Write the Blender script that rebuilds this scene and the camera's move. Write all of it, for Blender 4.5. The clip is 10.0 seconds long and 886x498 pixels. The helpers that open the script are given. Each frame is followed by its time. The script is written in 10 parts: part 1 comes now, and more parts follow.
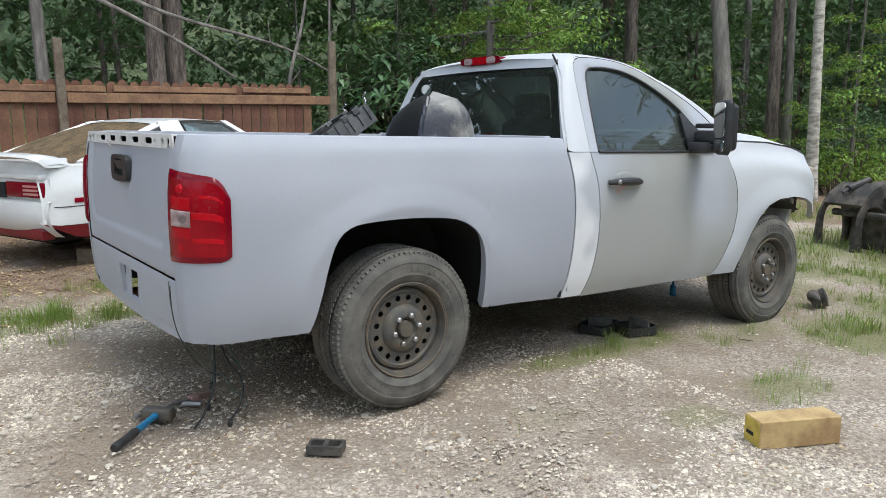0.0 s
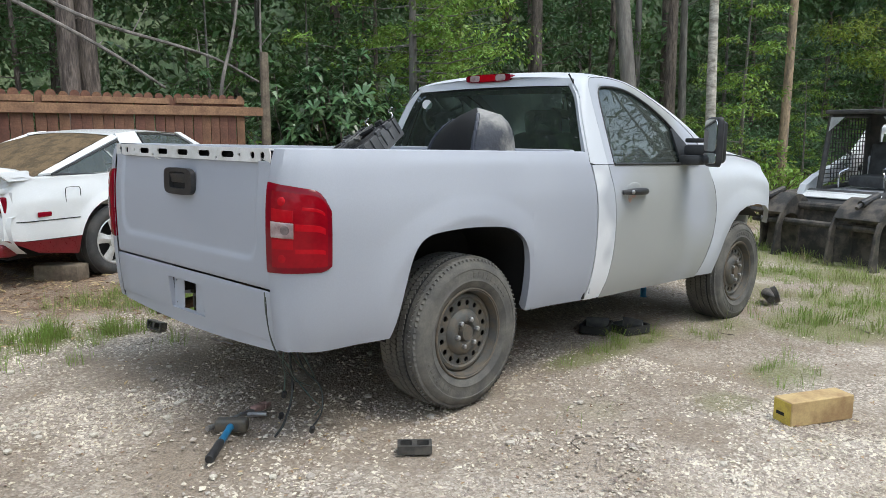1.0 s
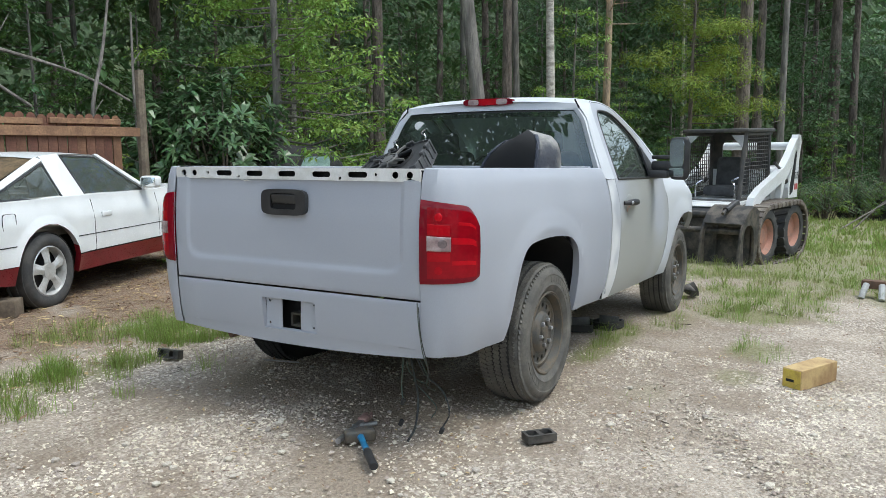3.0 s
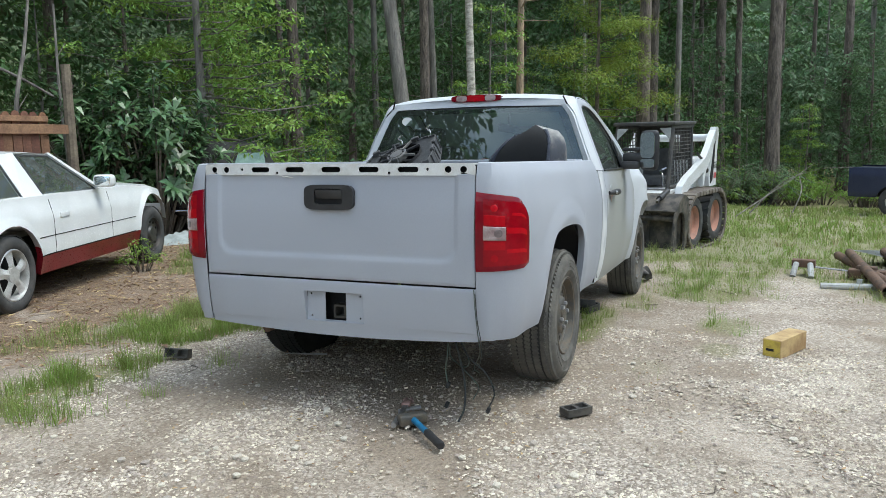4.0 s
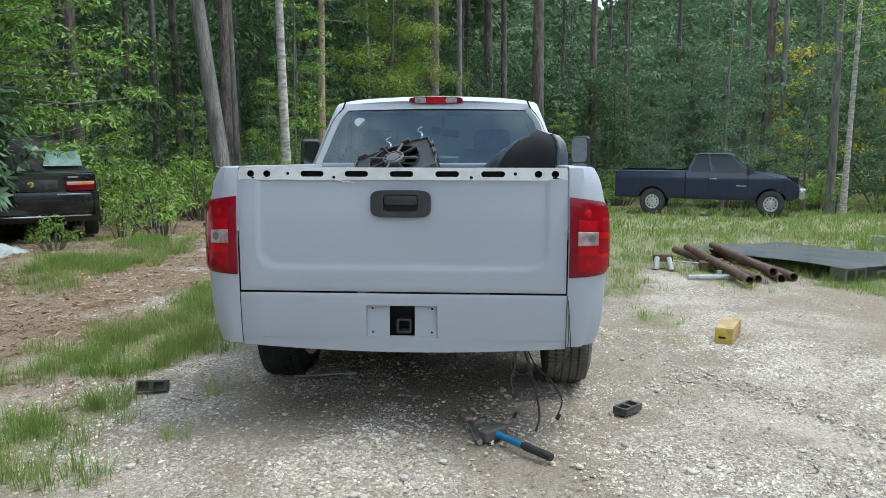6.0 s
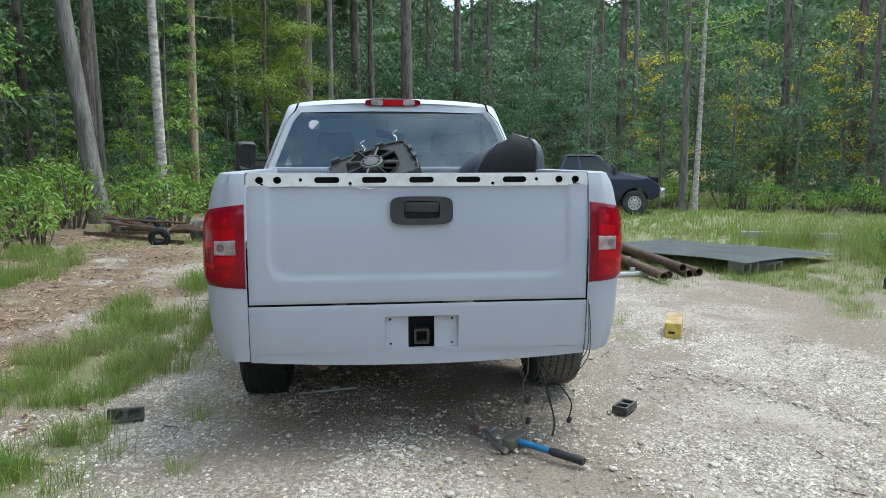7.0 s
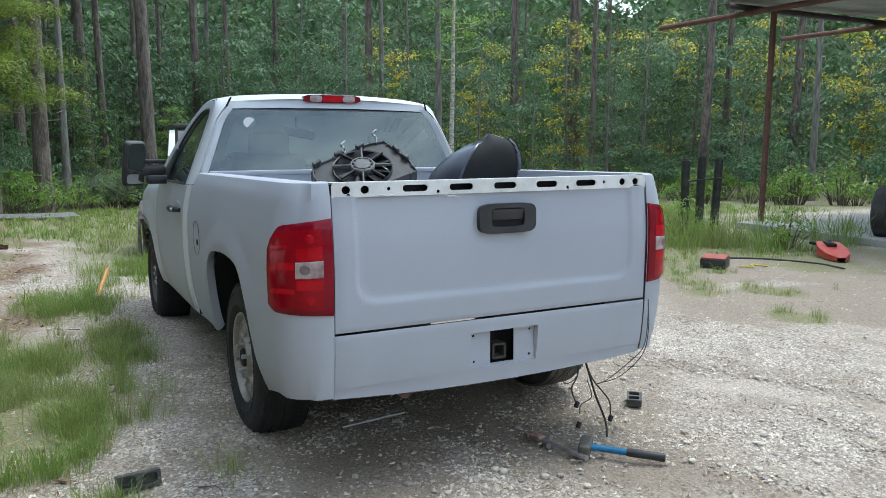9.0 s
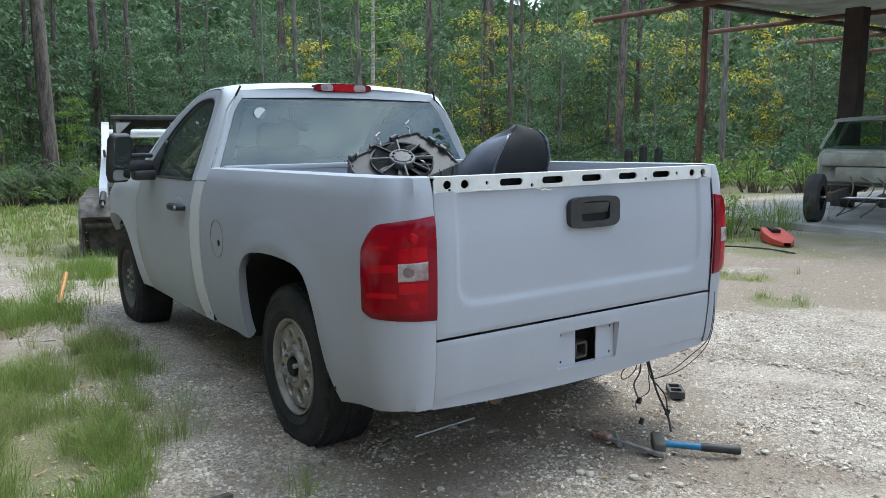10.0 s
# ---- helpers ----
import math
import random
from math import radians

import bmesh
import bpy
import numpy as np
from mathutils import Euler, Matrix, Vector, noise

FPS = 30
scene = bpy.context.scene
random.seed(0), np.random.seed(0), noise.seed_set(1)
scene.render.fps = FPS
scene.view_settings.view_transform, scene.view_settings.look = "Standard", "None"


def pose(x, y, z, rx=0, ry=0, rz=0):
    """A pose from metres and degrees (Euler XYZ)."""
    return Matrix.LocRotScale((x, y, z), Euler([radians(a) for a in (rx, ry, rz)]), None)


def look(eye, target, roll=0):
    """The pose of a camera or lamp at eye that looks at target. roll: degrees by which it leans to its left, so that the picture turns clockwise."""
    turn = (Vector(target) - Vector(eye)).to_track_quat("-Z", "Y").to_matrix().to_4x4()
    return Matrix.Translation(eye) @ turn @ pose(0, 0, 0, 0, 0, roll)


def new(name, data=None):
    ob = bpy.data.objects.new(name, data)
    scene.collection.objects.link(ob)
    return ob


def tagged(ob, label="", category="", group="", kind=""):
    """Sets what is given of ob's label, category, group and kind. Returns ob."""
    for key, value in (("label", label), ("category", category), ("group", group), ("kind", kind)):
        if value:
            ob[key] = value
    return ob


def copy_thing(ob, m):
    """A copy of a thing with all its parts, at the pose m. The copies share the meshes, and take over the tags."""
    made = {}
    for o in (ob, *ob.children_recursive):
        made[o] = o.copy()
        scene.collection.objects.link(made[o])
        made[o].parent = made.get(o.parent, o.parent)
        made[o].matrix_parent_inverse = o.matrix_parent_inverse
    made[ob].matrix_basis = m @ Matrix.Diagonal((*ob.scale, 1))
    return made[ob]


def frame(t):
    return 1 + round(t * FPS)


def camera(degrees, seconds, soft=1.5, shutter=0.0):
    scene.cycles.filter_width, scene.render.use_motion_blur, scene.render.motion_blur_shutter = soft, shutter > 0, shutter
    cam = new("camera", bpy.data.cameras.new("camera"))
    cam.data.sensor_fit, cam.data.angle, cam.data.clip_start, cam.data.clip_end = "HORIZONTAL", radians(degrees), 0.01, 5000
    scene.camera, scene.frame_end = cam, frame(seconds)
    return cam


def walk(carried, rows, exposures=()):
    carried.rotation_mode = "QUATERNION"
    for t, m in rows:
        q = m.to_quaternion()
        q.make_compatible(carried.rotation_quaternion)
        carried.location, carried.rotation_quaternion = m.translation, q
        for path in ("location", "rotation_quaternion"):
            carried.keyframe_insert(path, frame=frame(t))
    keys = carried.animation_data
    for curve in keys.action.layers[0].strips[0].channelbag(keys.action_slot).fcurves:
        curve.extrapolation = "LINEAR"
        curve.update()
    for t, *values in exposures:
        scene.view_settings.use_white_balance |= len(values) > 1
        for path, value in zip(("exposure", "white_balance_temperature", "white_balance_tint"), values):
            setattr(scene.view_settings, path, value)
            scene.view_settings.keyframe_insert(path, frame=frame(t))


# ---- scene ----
cam = camera(59.9, 10.0, 0.4)

PATH = [
    (0, (-0.036, 0.223, 1.508), (1.127, 1.816, 1.175), -0.3),
    (0.5, (-0.405, 0.453, 1.505), (0.883, 1.949, 1.184), -0.2),
    (1, (-0.821, 0.619, 1.529), (0.575, 2.017, 1.223), 0.0),
    (1.5, (-1.095, 0.824, 1.522), (0.397, 2.124, 1.231), 0.2),
    (2, (-1.389, 1.07, 1.543), (0.189, 2.269, 1.269), 0.2),
    (3.5, (-2.266, 1.868, 1.547), (-0.485, 2.739, 1.279), -0.8),
    (4, (-2.485, 2.164, 1.561), (-0.649, 2.907, 1.281), -1.0),
    (4.5, (-2.552, 2.537, 1.552), (-0.665, 3.134, 1.264), -0.9),
    (5, (-2.666, 2.927, 1.557), (-0.737, 3.371, 1.268), -0.6),
    (6.5, (-2.677, 4.122, 1.596), (-0.697, 4.063, 1.316), 0.1),
    (7, (-2.556, 4.496, 1.599), (-0.591, 4.246, 1.32), 0.1),
    (7.5, (-2.457, 4.919, 1.603), (-0.524, 4.484, 1.326), 0.1),
    (8, (-2.321, 5.286, 1.619), (-0.439, 4.668, 1.34), 0.1),
    (8.5, (-2.082, 5.595, 1.631), (-0.259, 4.823, 1.348), 0.2),
    (9, (-1.867, 5.918, 1.635), (-0.115, 4.999, 1.342), 0.2),
    (9.5, (-1.605, 6.207, 1.615), (0.083, 5.178, 1.311), -0.0),
    (10, (-1.324, 6.457, 1.63), (0.299, 5.331, 1.316), 0.0),
]
walk(cam, [(t, look(eye, target, roll)) for t, eye, target, roll in PATH], [(0.0, 0.9, 6450, 5), (3.5, 0.95, 6300, 2), (5.0, 0.98, 6150, 0), (7.0, 1.04, 5980, 0), (8.5, 1.08, 5950, 1), (10.0, 1.08, 5950, 2)])

# ---- world and light ----
SUN_EL, SUN_AZ = 64.0, 285.0
world = bpy.data.worlds.new("sky")
scene.world = world
world.use_nodes = True
wn, wl = world.node_tree.nodes, world.node_tree.links
sky = wn.new("ShaderNodeTexSky")
sky.sky_type, sky.sun_disc = "NISHITA", False
sky.sun_elevation, sky.sun_rotation = radians(SUN_EL), radians(90 - SUN_AZ)
sky.dust_density, sky.ozone_density = 1.5, 1.5
wco = wn.new("ShaderNodeTexCoord")
wmap = wn.new("ShaderNodeMapping")
wmap.inputs["Scale"].default_value = (1.0, 1.0, 3.4)
wmap.inputs["Location"].default_value = (0.7, 0.2, 0.5)
wl.new(wco.outputs["Generated"], wmap.inputs["Vector"])
cloud = wn.new("ShaderNodeTexNoise")
cloud.inputs["Scale"].default_value, cloud.inputs["Detail"].default_value, cloud.inputs["Roughness"].default_value = 2.2, 6.0, 0.6
wl.new(wmap.outputs["Vector"], cloud.inputs["Vector"])
cramp = wn.new("ShaderNodeMapRange")
cramp.inputs["From Min"].default_value, cramp.inputs["From Max"].default_value = 0.41, 0.64
wl.new(cloud.outputs["Fac"], cramp.inputs["Value"])
cmix = wn.new("ShaderNodeMix")
cmix.data_type = "RGBA"
wl.new(cramp.outputs["Result"], cmix.inputs["Factor"])
wl.new(sky.outputs["Color"], cmix.inputs[6])
cmix.inputs[7].default_value = (7.2, 7.4, 7.8, 1)
wbg = wn["Background"]
wl.new(cmix.outputs[2], wbg.inputs["Color"])
wbg.inputs["Strength"].default_value = 0.15

sun = new("sun", bpy.data.lights.new("sun", "SUN"))
sun.data.energy, sun.data.angle, sun.data.color = 1.0, radians(24), (1.0, 0.96, 0.9)
sun_dir = Vector((math.cos(radians(SUN_EL)) * math.cos(radians(SUN_AZ)), math.cos(radians(SUN_EL)) * math.sin(radians(SUN_AZ)), math.sin(radians(SUN_EL))))
sun.matrix_world = look(sun_dir * 60, (0, 0, 0))


# ---- materials ----
def surf(name, c1, c2=None, rough=0.6, scale=6.0, bump=0.15, bscale=None, metal=0.0, grain=0.12, coat=0.0, rand=0.0, island=0.0, low=0.42, high=0.62, spec=None, bdist=0.01, trans=0.0, detail=5.0, stretch=0.0):
    """A surface with large stains from c1 to c2, fine grain and relief. Scales are per metre."""
    m = bpy.data.materials.new(name)
    m.use_nodes = True
    n, l = m.node_tree.nodes, m.node_tree.links
    p = n["Principled BSDF"]
    c2 = c2 or tuple(v * 0.7 for v in c1)
    co = n.new("ShaderNodeTexCoord")

    def tex(s, detail=5.0, r=0.6):
        t = n.new("ShaderNodeTexNoise")
        t.inputs["Scale"].default_value, t.inputs["Detail"].default_value, t.inputs["Roughness"].default_value = s, detail, r
        l.new(source, t.inputs["Vector"])
        return t

    source = co.outputs["Object"]
    if stretch:
        mp = n.new("ShaderNodeMapping")
        mp.inputs["Scale"].default_value = (1.0, 1.0, 1.0 / stretch)
        l.new(source, mp.inputs["Vector"])
        source = mp.outputs["Vector"]
    big, fine = tex(scale, detail), tex(bscale or scale * 14, 3.0)
    rng = n.new("ShaderNodeMapRange")
    rng.inputs["From Min"].default_value, rng.inputs["From Max"].default_value = low, high
    l.new(big.outputs["Fac"], rng.inputs["Value"])
    mx = n.new("ShaderNodeMix")
    mx.data_type = "RGBA"
    mx.inputs[6].default_value, mx.inputs[7].default_value = (*c1, 1), (*c2, 1)
    l.new(rng.outputs["Result"], mx.inputs["Factor"])
    hsv = n.new("ShaderNodeHueSaturation")
    l.new(mx.outputs[2], hsv.inputs["Color"])
    g = n.new("ShaderNodeMapRange")
    g.inputs["From Min"].default_value, g.inputs["From Max"].default_value = 0.3, 0.7
    g.inputs["To Min"].default_value, g.inputs["To Max"].default_value = 1 - grain, 1 + grain
    l.new(fine.outputs["Fac"], g.inputs["Value"])
    value = g.outputs["Result"]
    if rand or island:
        src = n.new("ShaderNodeObjectInfo").outputs["Random"] if rand else n.new("ShaderNodeNewGeometry").outputs["Random Per Island"]
        k = rand or island
        r2 = n.new("ShaderNodeMapRange")
        r2.inputs["To Min"].default_value, r2.inputs["To Max"].default_value = 1 - k, 1 + k
        l.new(src, r2.inputs["Value"])
        mul = n.new("ShaderNodeMath")
        mul.operation = "MULTIPLY"
        l.new(value, mul.inputs[0])
        l.new(r2.outputs["Result"], mul.inputs[1])
        value = mul.outputs[0]
        h2 = n.new("ShaderNodeMapRange")
        h2.inputs["To Min"].default_value, h2.inputs["To Max"].default_value = 0.5 - k * 0.06, 0.5 + k * 0.06
        l.new(src, h2.inputs["Value"])
        l.new(h2.outputs["Result"], hsv.inputs["Hue"])
    l.new(value, hsv.inputs["Value"])
    l.new(hsv.outputs["Color"], p.inputs["Base Color"])
    rr = n.new("ShaderNodeMapRange")
    rr.inputs["To Min"].default_value, rr.inputs["To Max"].default_value = max(0.02, rough - 0.1), min(1.0, rough + 0.1)
    l.new(fine.outputs["Fac"], rr.inputs["Value"])
    l.new(rr.outputs["Result"], p.inputs["Roughness"])
    p.inputs["Metallic"].default_value, p.inputs["Coat Weight"].default_value = metal, coat
    if spec is not None:
        p.inputs["Specular IOR Level"].default_value = spec
    if bump:
        b = n.new("ShaderNodeBump")
        b.inputs["Strength"].default_value, b.inputs["Distance"].default_value = bump, bdist
        l.new(fine.outputs["Fac"], b.inputs["Height"])
        l.new(b.outputs["Normal"], p.inputs["Normal"])
    if trans:
        out = n["Material Output"]
        tl = n.new("ShaderNodeBsdfTranslucent")
        l.new(hsv.outputs["Color"], tl.inputs["Color"])
        ms = n.new("ShaderNodeMixShader")
        ms.inputs["Fac"].default_value = trans
        l.new(p.outputs["BSDF"], ms.inputs[1])
        l.new(tl.outputs["BSDF"], ms.inputs[2])
        l.new(ms.outputs["Shader"], out.inputs["Surface"])
    return m


def glass(name, tint, clear=0.75, rough=0.0, ior=1.5, dust=0.0):
    """A thin pane: tinted see-through with a mirror-like surface."""
    m = bpy.data.materials.new(name)
    m.use_nodes = True
    n, l = m.node_tree.nodes, m.node_tree.links
    n.remove(n["Principled BSDF"])
    tr, gl, fr, ms = n.new("ShaderNodeBsdfTransparent"), n.new("ShaderNodeBsdfGlossy"), n.new("ShaderNodeFresnel"), n.new("ShaderNodeMixShader")
    tr.inputs["Color"].default_value = (*[v * clear for v in tint], 1)
    gl.inputs["Roughness"].default_value, gl.inputs["Color"].default_value = rough, (0.86, 0.97, 1.0, 1)
    fr.inputs["IOR"].default_value = ior
    l.new(fr.outputs["Fac"], ms.inputs["Fac"])
    l.new(gl.outputs["BSDF"], ms.inputs[2])
    if dust:
        film, thin = n.new("ShaderNodeBsdfDiffuse"), n.new("ShaderNodeMixShader")
        film.inputs["Color"].default_value = (0.42, 0.47, 0.42, 1)
        thin.inputs["Fac"].default_value = dust
        l.new(tr.outputs["BSDF"], thin.inputs[1])
        l.new(film.outputs["BSDF"], thin.inputs[2])
        l.new(thin.outputs["Shader"], ms.inputs[1])
    else:
        l.new(tr.outputs["BSDF"], ms.inputs[1])
    l.new(ms.outputs["Shader"], n["Material Output"].inputs["Surface"])
    return m


primer = surf("primer_grey", (0.40, 0.418, 0.465), (0.355, 0.373, 0.42), 0.6, 0.9, 0.04, 160, grain=0.03, detail=1.5)
primer_white = surf("primer_white", (0.57, 0.59, 0.62), (0.45, 0.47, 0.51), 0.5, 1.1, 0.04, 160, grain=0.03, low=0.40, high=0.66, detail=1.0)
corner_white = surf("corner_white", (0.70, 0.71, 0.73), (0.45, 0.47, 0.51), 0.5, 2.4, 0.04, 160, grain=0.03, low=0.55, high=0.66, detail=1.5)
primer_door = surf("primer_door", (0.43, 0.45, 0.495), (0.35, 0.355, 0.34), 0.5, 0.95, 0.04, 160, grain=0.03, low=0.47, high=0.56, detail=1.2)
bare_white = surf("bare_white", (0.74, 0.74, 0.73), (0.62, 0.61, 0.58), 0.45, 9, 0.05, 120, grain=0.05)
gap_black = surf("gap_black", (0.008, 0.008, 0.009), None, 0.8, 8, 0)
black_plastic = surf("black_plastic", (0.022, 0.022, 0.024), (0.035, 0.035, 0.036), 0.5, 12, 0.1, 300)
grey_plastic = surf("grey_plastic", (0.09, 0.09, 0.095), (0.16, 0.155, 0.14), 0.55, 9, 0.1, 200)
rubber = surf("rubber", (0.085, 0.082, 0.076), (0.185, 0.172, 0.148), 0.85, 7, 0.25, 120, low=0.4, high=0.75)
rubber_clean = surf("rubber_clean", (0.012, 0.0125, 0.014), (0.024, 0.0235, 0.023), 0.8, 9, 0.2, 120)
steel_rusty = surf("steel_rusty", (0.105, 0.104, 0.098), (0.15, 0.125, 0.095), 0.65, 14, 0.25, 160, metal=0.35)
rust = surf("rust", (0.145, 0.085, 0.055), (0.085, 0.055, 0.04), 0.85, 10, 0.3, 120)
steel = surf("steel", (0.45, 0.45, 0.46), (0.3, 0.29, 0.28), 0.4, 14, 0.1, 200, metal=0.8)
alloy = surf("alloy_wheel", (0.40, 0.375, 0.345), (0.25, 0.215, 0.18), 0.45, 9, 0.1, 160, metal=0.4)
rim_dirt = surf("rim_dirt", (0.14, 0.11, 0.08), (0.09, 0.08, 0.065), 0.8, 12, 0.3, 120)
under_dark = surf("underbody", (0.035, 0.033, 0.03), (0.08, 0.07, 0.055), 0.85, 8, 0.3, 90)
cab_dark = surf("cab_trim", (0.045, 0.045, 0.047), (0.06, 0.06, 0.06), 0.7, 9, 0.1, 150)
cab_cloth = surf("seat_cloth", (0.075, 0.078, 0.08), (0.05, 0.05, 0.053), 0.9, 9, 0.2, 300)
lens_red = surf("lens_red", (0.22, 0.003, 0.014), (0.15, 0.002, 0.009), 0.07, 3, 0.02, 60, spec=0.25, grain=0.06)
lens_bright = surf("lens_bright_red", (0.46, 0.004, 0.012), (0.38, 0.003, 0.010), 0.1, 4, 0.05, 60, spec=0.2, grain=0.08)
lens_mid = surf("lens_mid_red", (0.31, 0.003, 0.011), (0.22, 0.002, 0.008), 0.08, 3, 0.03, 60, spec=0.22, grain=0.08)
lens_bulb = surf("lens_bulb", (0.20, 0.16, 0.16), (0.12, 0.09, 0.09), 0.2, 12, 0.05, 60, spec=0.4)
lens_clear = surf("lens_clear", (0.42, 0.33, 0.32), (0.26, 0.18, 0.18), 0.15, 16, 0.15, 80, spec=0.4)
glass_tint = glass("glass_tint", (0.60, 0.78, 0.72), 0.3, ior=1.6, dust=0.12)
glass_green = glass("glass_green", (0.7, 0.85, 0.8), 0.8)
glass_dusty = glass("glass_dusty", (0.62, 0.80, 0.72), 0.5, 0.3, dust=0.25)
mirror = surf("mirror_glass", (0.85, 0.87, 0.88), (0.8, 0.82, 0.83), 0.04, 3, 0, metal=1.0, grain=0.01)


# ---- builders ----
def part(name, bm, material, parent=None, label="", angle=35, at=None):
    """Links a bmesh as one mesh object, under a thing or a part where one is given."""
    me = bpy.data.meshes.new(name)
    bm.to_mesh(me)
    bm.free()
    me.materials.append(material)
    me.shade_smooth()
    me.set_sharp_from_angle(angle=radians(angle))
    ob = new(name, me)
    if parent:
        ob.parent = parent
    if at is not None:
        ob.matrix_basis = at
    if label:
        ob["label"] = label
    return ob


def face_out(bm, c):
    """Turns all faces away from the point c."""
    bm.normal_update()
    for f in bm.faces:
        if f.normal.dot(f.calc_center_median() - Vector(c)) < 0:
            f.normal_flip()
    return bm


def thing(name, m, label, category, group=""):
    ob = new(name)
    ob.empty_display_size = 0.2
    ob.matrix_basis = m
    return tagged(ob, label, category, group)


def box(bm, c, s, m=None, r=0.0, seg=2):
    """A box about c of size s, with rounded edges r, turned by m about c."""
    t = bmesh.new()
    bmesh.ops.create_cube(t, size=1)
    bmesh.ops.scale(t, vec=s, verts=t.verts)
    if r:
        bmesh.ops.bevel(t, geom=t.edges, offset=r, segments=seg, affect="EDGES", profile=0.5)
    w = Matrix.Translation(c) @ (m or Matrix())
    merge(bm, t, w)
    return bm


def merge(bm, t, w=None):
    w = w or Matrix()
    made = [bm.verts.new(w @ v.co) for v in t.verts]
    t.verts.index_update()
    for f in t.faces:
        try:
            bm.faces.new([made[v.index] for v in f.verts])
        except ValueError:
            pass
    t.free()


def frame_of(d):
    return Vector(d).normalized().to_track_quat("Z", "Y").to_matrix()


def tube(bm, pts, r, n=8, caps=True):
    """A round bar along pts; r is one radius or one for each point."""
    pts = [Vector(p) for p in pts]
    rs = [r] * len(pts) if isinstance(r, (int, float)) else list(r)
    rings = []
    for i, p in enumerate(pts):
        d = pts[min(i + 1, len(pts) - 1)] - pts[max(i - 1, 0)]
        f = frame_of(d)
        rings.append([bm.verts.new(p + f @ Vector((rs[i] * math.cos(a), rs[i] * math.sin(a), 0))) for a in (2 * math.pi * k / n for k in range(n))])
    for a, b in zip(rings, rings[1:]):
        # start where the two rings lie nearest
        s = min(range(n), key=lambda k: (b[k].co - a[0].co).length)
        for k in range(n):
            bm.faces.new((a[k], a[(k + 1) % n], b[(k + 1 + s) % n], b[(k + s) % n]))
    if caps:
        bm.faces.new(rings[0][::-1])
        bm.faces.new(rings[-1])
    return bm


def lathe(bm, prof, m=None, n=48, closed=False):
    """Turns (radius, height) pairs about z, then places them by m."""
    m = m or Matrix()
    rings = []
    for r, h in prof:
        rings.append([bm.verts.new(m @ Vector((r * math.cos(2 * math.pi * k / n), r * math.sin(2 * math.pi * k / n), h))) for k in range(n)])
    if closed:
        rings.append(rings[0])
    for a, b in zip(rings, rings[1:]):
        for k in range(n):
            bm.faces.new((a[k], a[(k + 1) % n], b[(k + 1) % n], b[k]))
    if not closed:
        if prof[0][0] < 0.02:
            bm.faces.new(rings[0][::-1])
        if prof[-1][0] < 0.02:
            bm.faces.new(rings[-1])
    return bm


def loft(bm, rows, close=False):
    """A skin over rows of equally many points."""
    vs = [[bm.verts.new(p) for p in row] for row in rows]
    for a, b in zip(vs, vs[1:]):
        k = len(a)
        for i in range(k if close else k - 1):
            q = (a[i], a[(i + 1) % k], b[(i + 1) % k], b[i])
            if len({tuple(round(c, 6) for c in v.co) for v in q}) > 2:
                bm.faces.new(q)
    return bm


def spline(pts, n):
    """n points evenly along a smooth curve through pts."""
    pts = [Vector(p) for p in pts]
    ext = [2 * pts[0] - pts[1], *pts, 2 * pts[-1] - pts[-2]]
    fine = []
    for i in range(1, len(ext) - 2):
        a, b, c, d = ext[i - 1:i + 3]
        for k in range(12):
            t = k / 12
            fine.append(0.5 * (2 * b + (c - a) * t + (2 * a - 5 * b + 4 * c - d) * t * t + (3 * b - a - 3 * c + d) * t ** 3))
    fine.append(pts[-1])
    run = [0.0]
    for a, b in zip(fine, fine[1:]):
        run.append(run[-1] + (b - a).length)
    out, j = [], 0
    for i in range(n):
        s = run[-1] * i / (n - 1)
        while j < len(run) - 2 and run[j + 1] < s:
            j += 1
        out.append(fine[j].lerp(fine[j + 1], (s - run[j]) / max(1e-9, run[j + 1] - run[j])))
    return out


def holed(bm, outline, holes, thick, m=None):
    """A plate in xy with holes, thick along -z, placed by m."""
    m = m or Matrix()
    t = bmesh.new()
    for loop in (outline, *holes):
        vs = [t.verts.new((x, y, 0)) for x, y in loop]
        for i in range(len(vs)):
            t.edges.new((vs[i], vs[(i + 1) % len(vs)]))
    bmesh.ops.triangle_fill(t, use_beauty=True, use_dissolve=False, edges=t.edges)
    for f in t.faces:
        if f.normal.z < 0:
            f.normal_flip()
    if thick:
        ex = bmesh.ops.extrude_face_region(t, geom=list(t.faces))
        bmesh.ops.translate(t, vec=(0, 0, -thick), verts=[e for e in ex["geom"] if isinstance(e, bmesh.types.BMVert)])
        bmesh.ops.recalc_face_normals(t, faces=t.faces)
    merge(bm, t, m)
    return bm


def ring(cx, cy, rx, ry=None, n=20, p=2.0):
    """A loop: a circle, an ellipse or (p > 2) a rounded box."""
    ry = ry or rx
    out = []
    for k in range(n):
        a = 2 * math.pi * (k + 0.5) / n
        c, s = math.cos(a), math.sin(a)
        out.append((cx + rx * math.copysign(abs(c) ** (2 / p), c), cy + ry * math.copysign(abs(s) ** (2 / p), s)))
    return out


def slot(cx, cy, w, h, n=8):
    """A loop: a bar with round ends."""
    r, out = h / 2, []
    for side in (1, -1):
        for k in range(n + 1):
            a = -math.pi / 2 + math.pi * k / n
            out.append((cx + side * (w / 2 - r + r * math.cos(a)), cy + side * r * math.sin(a)))
    return out


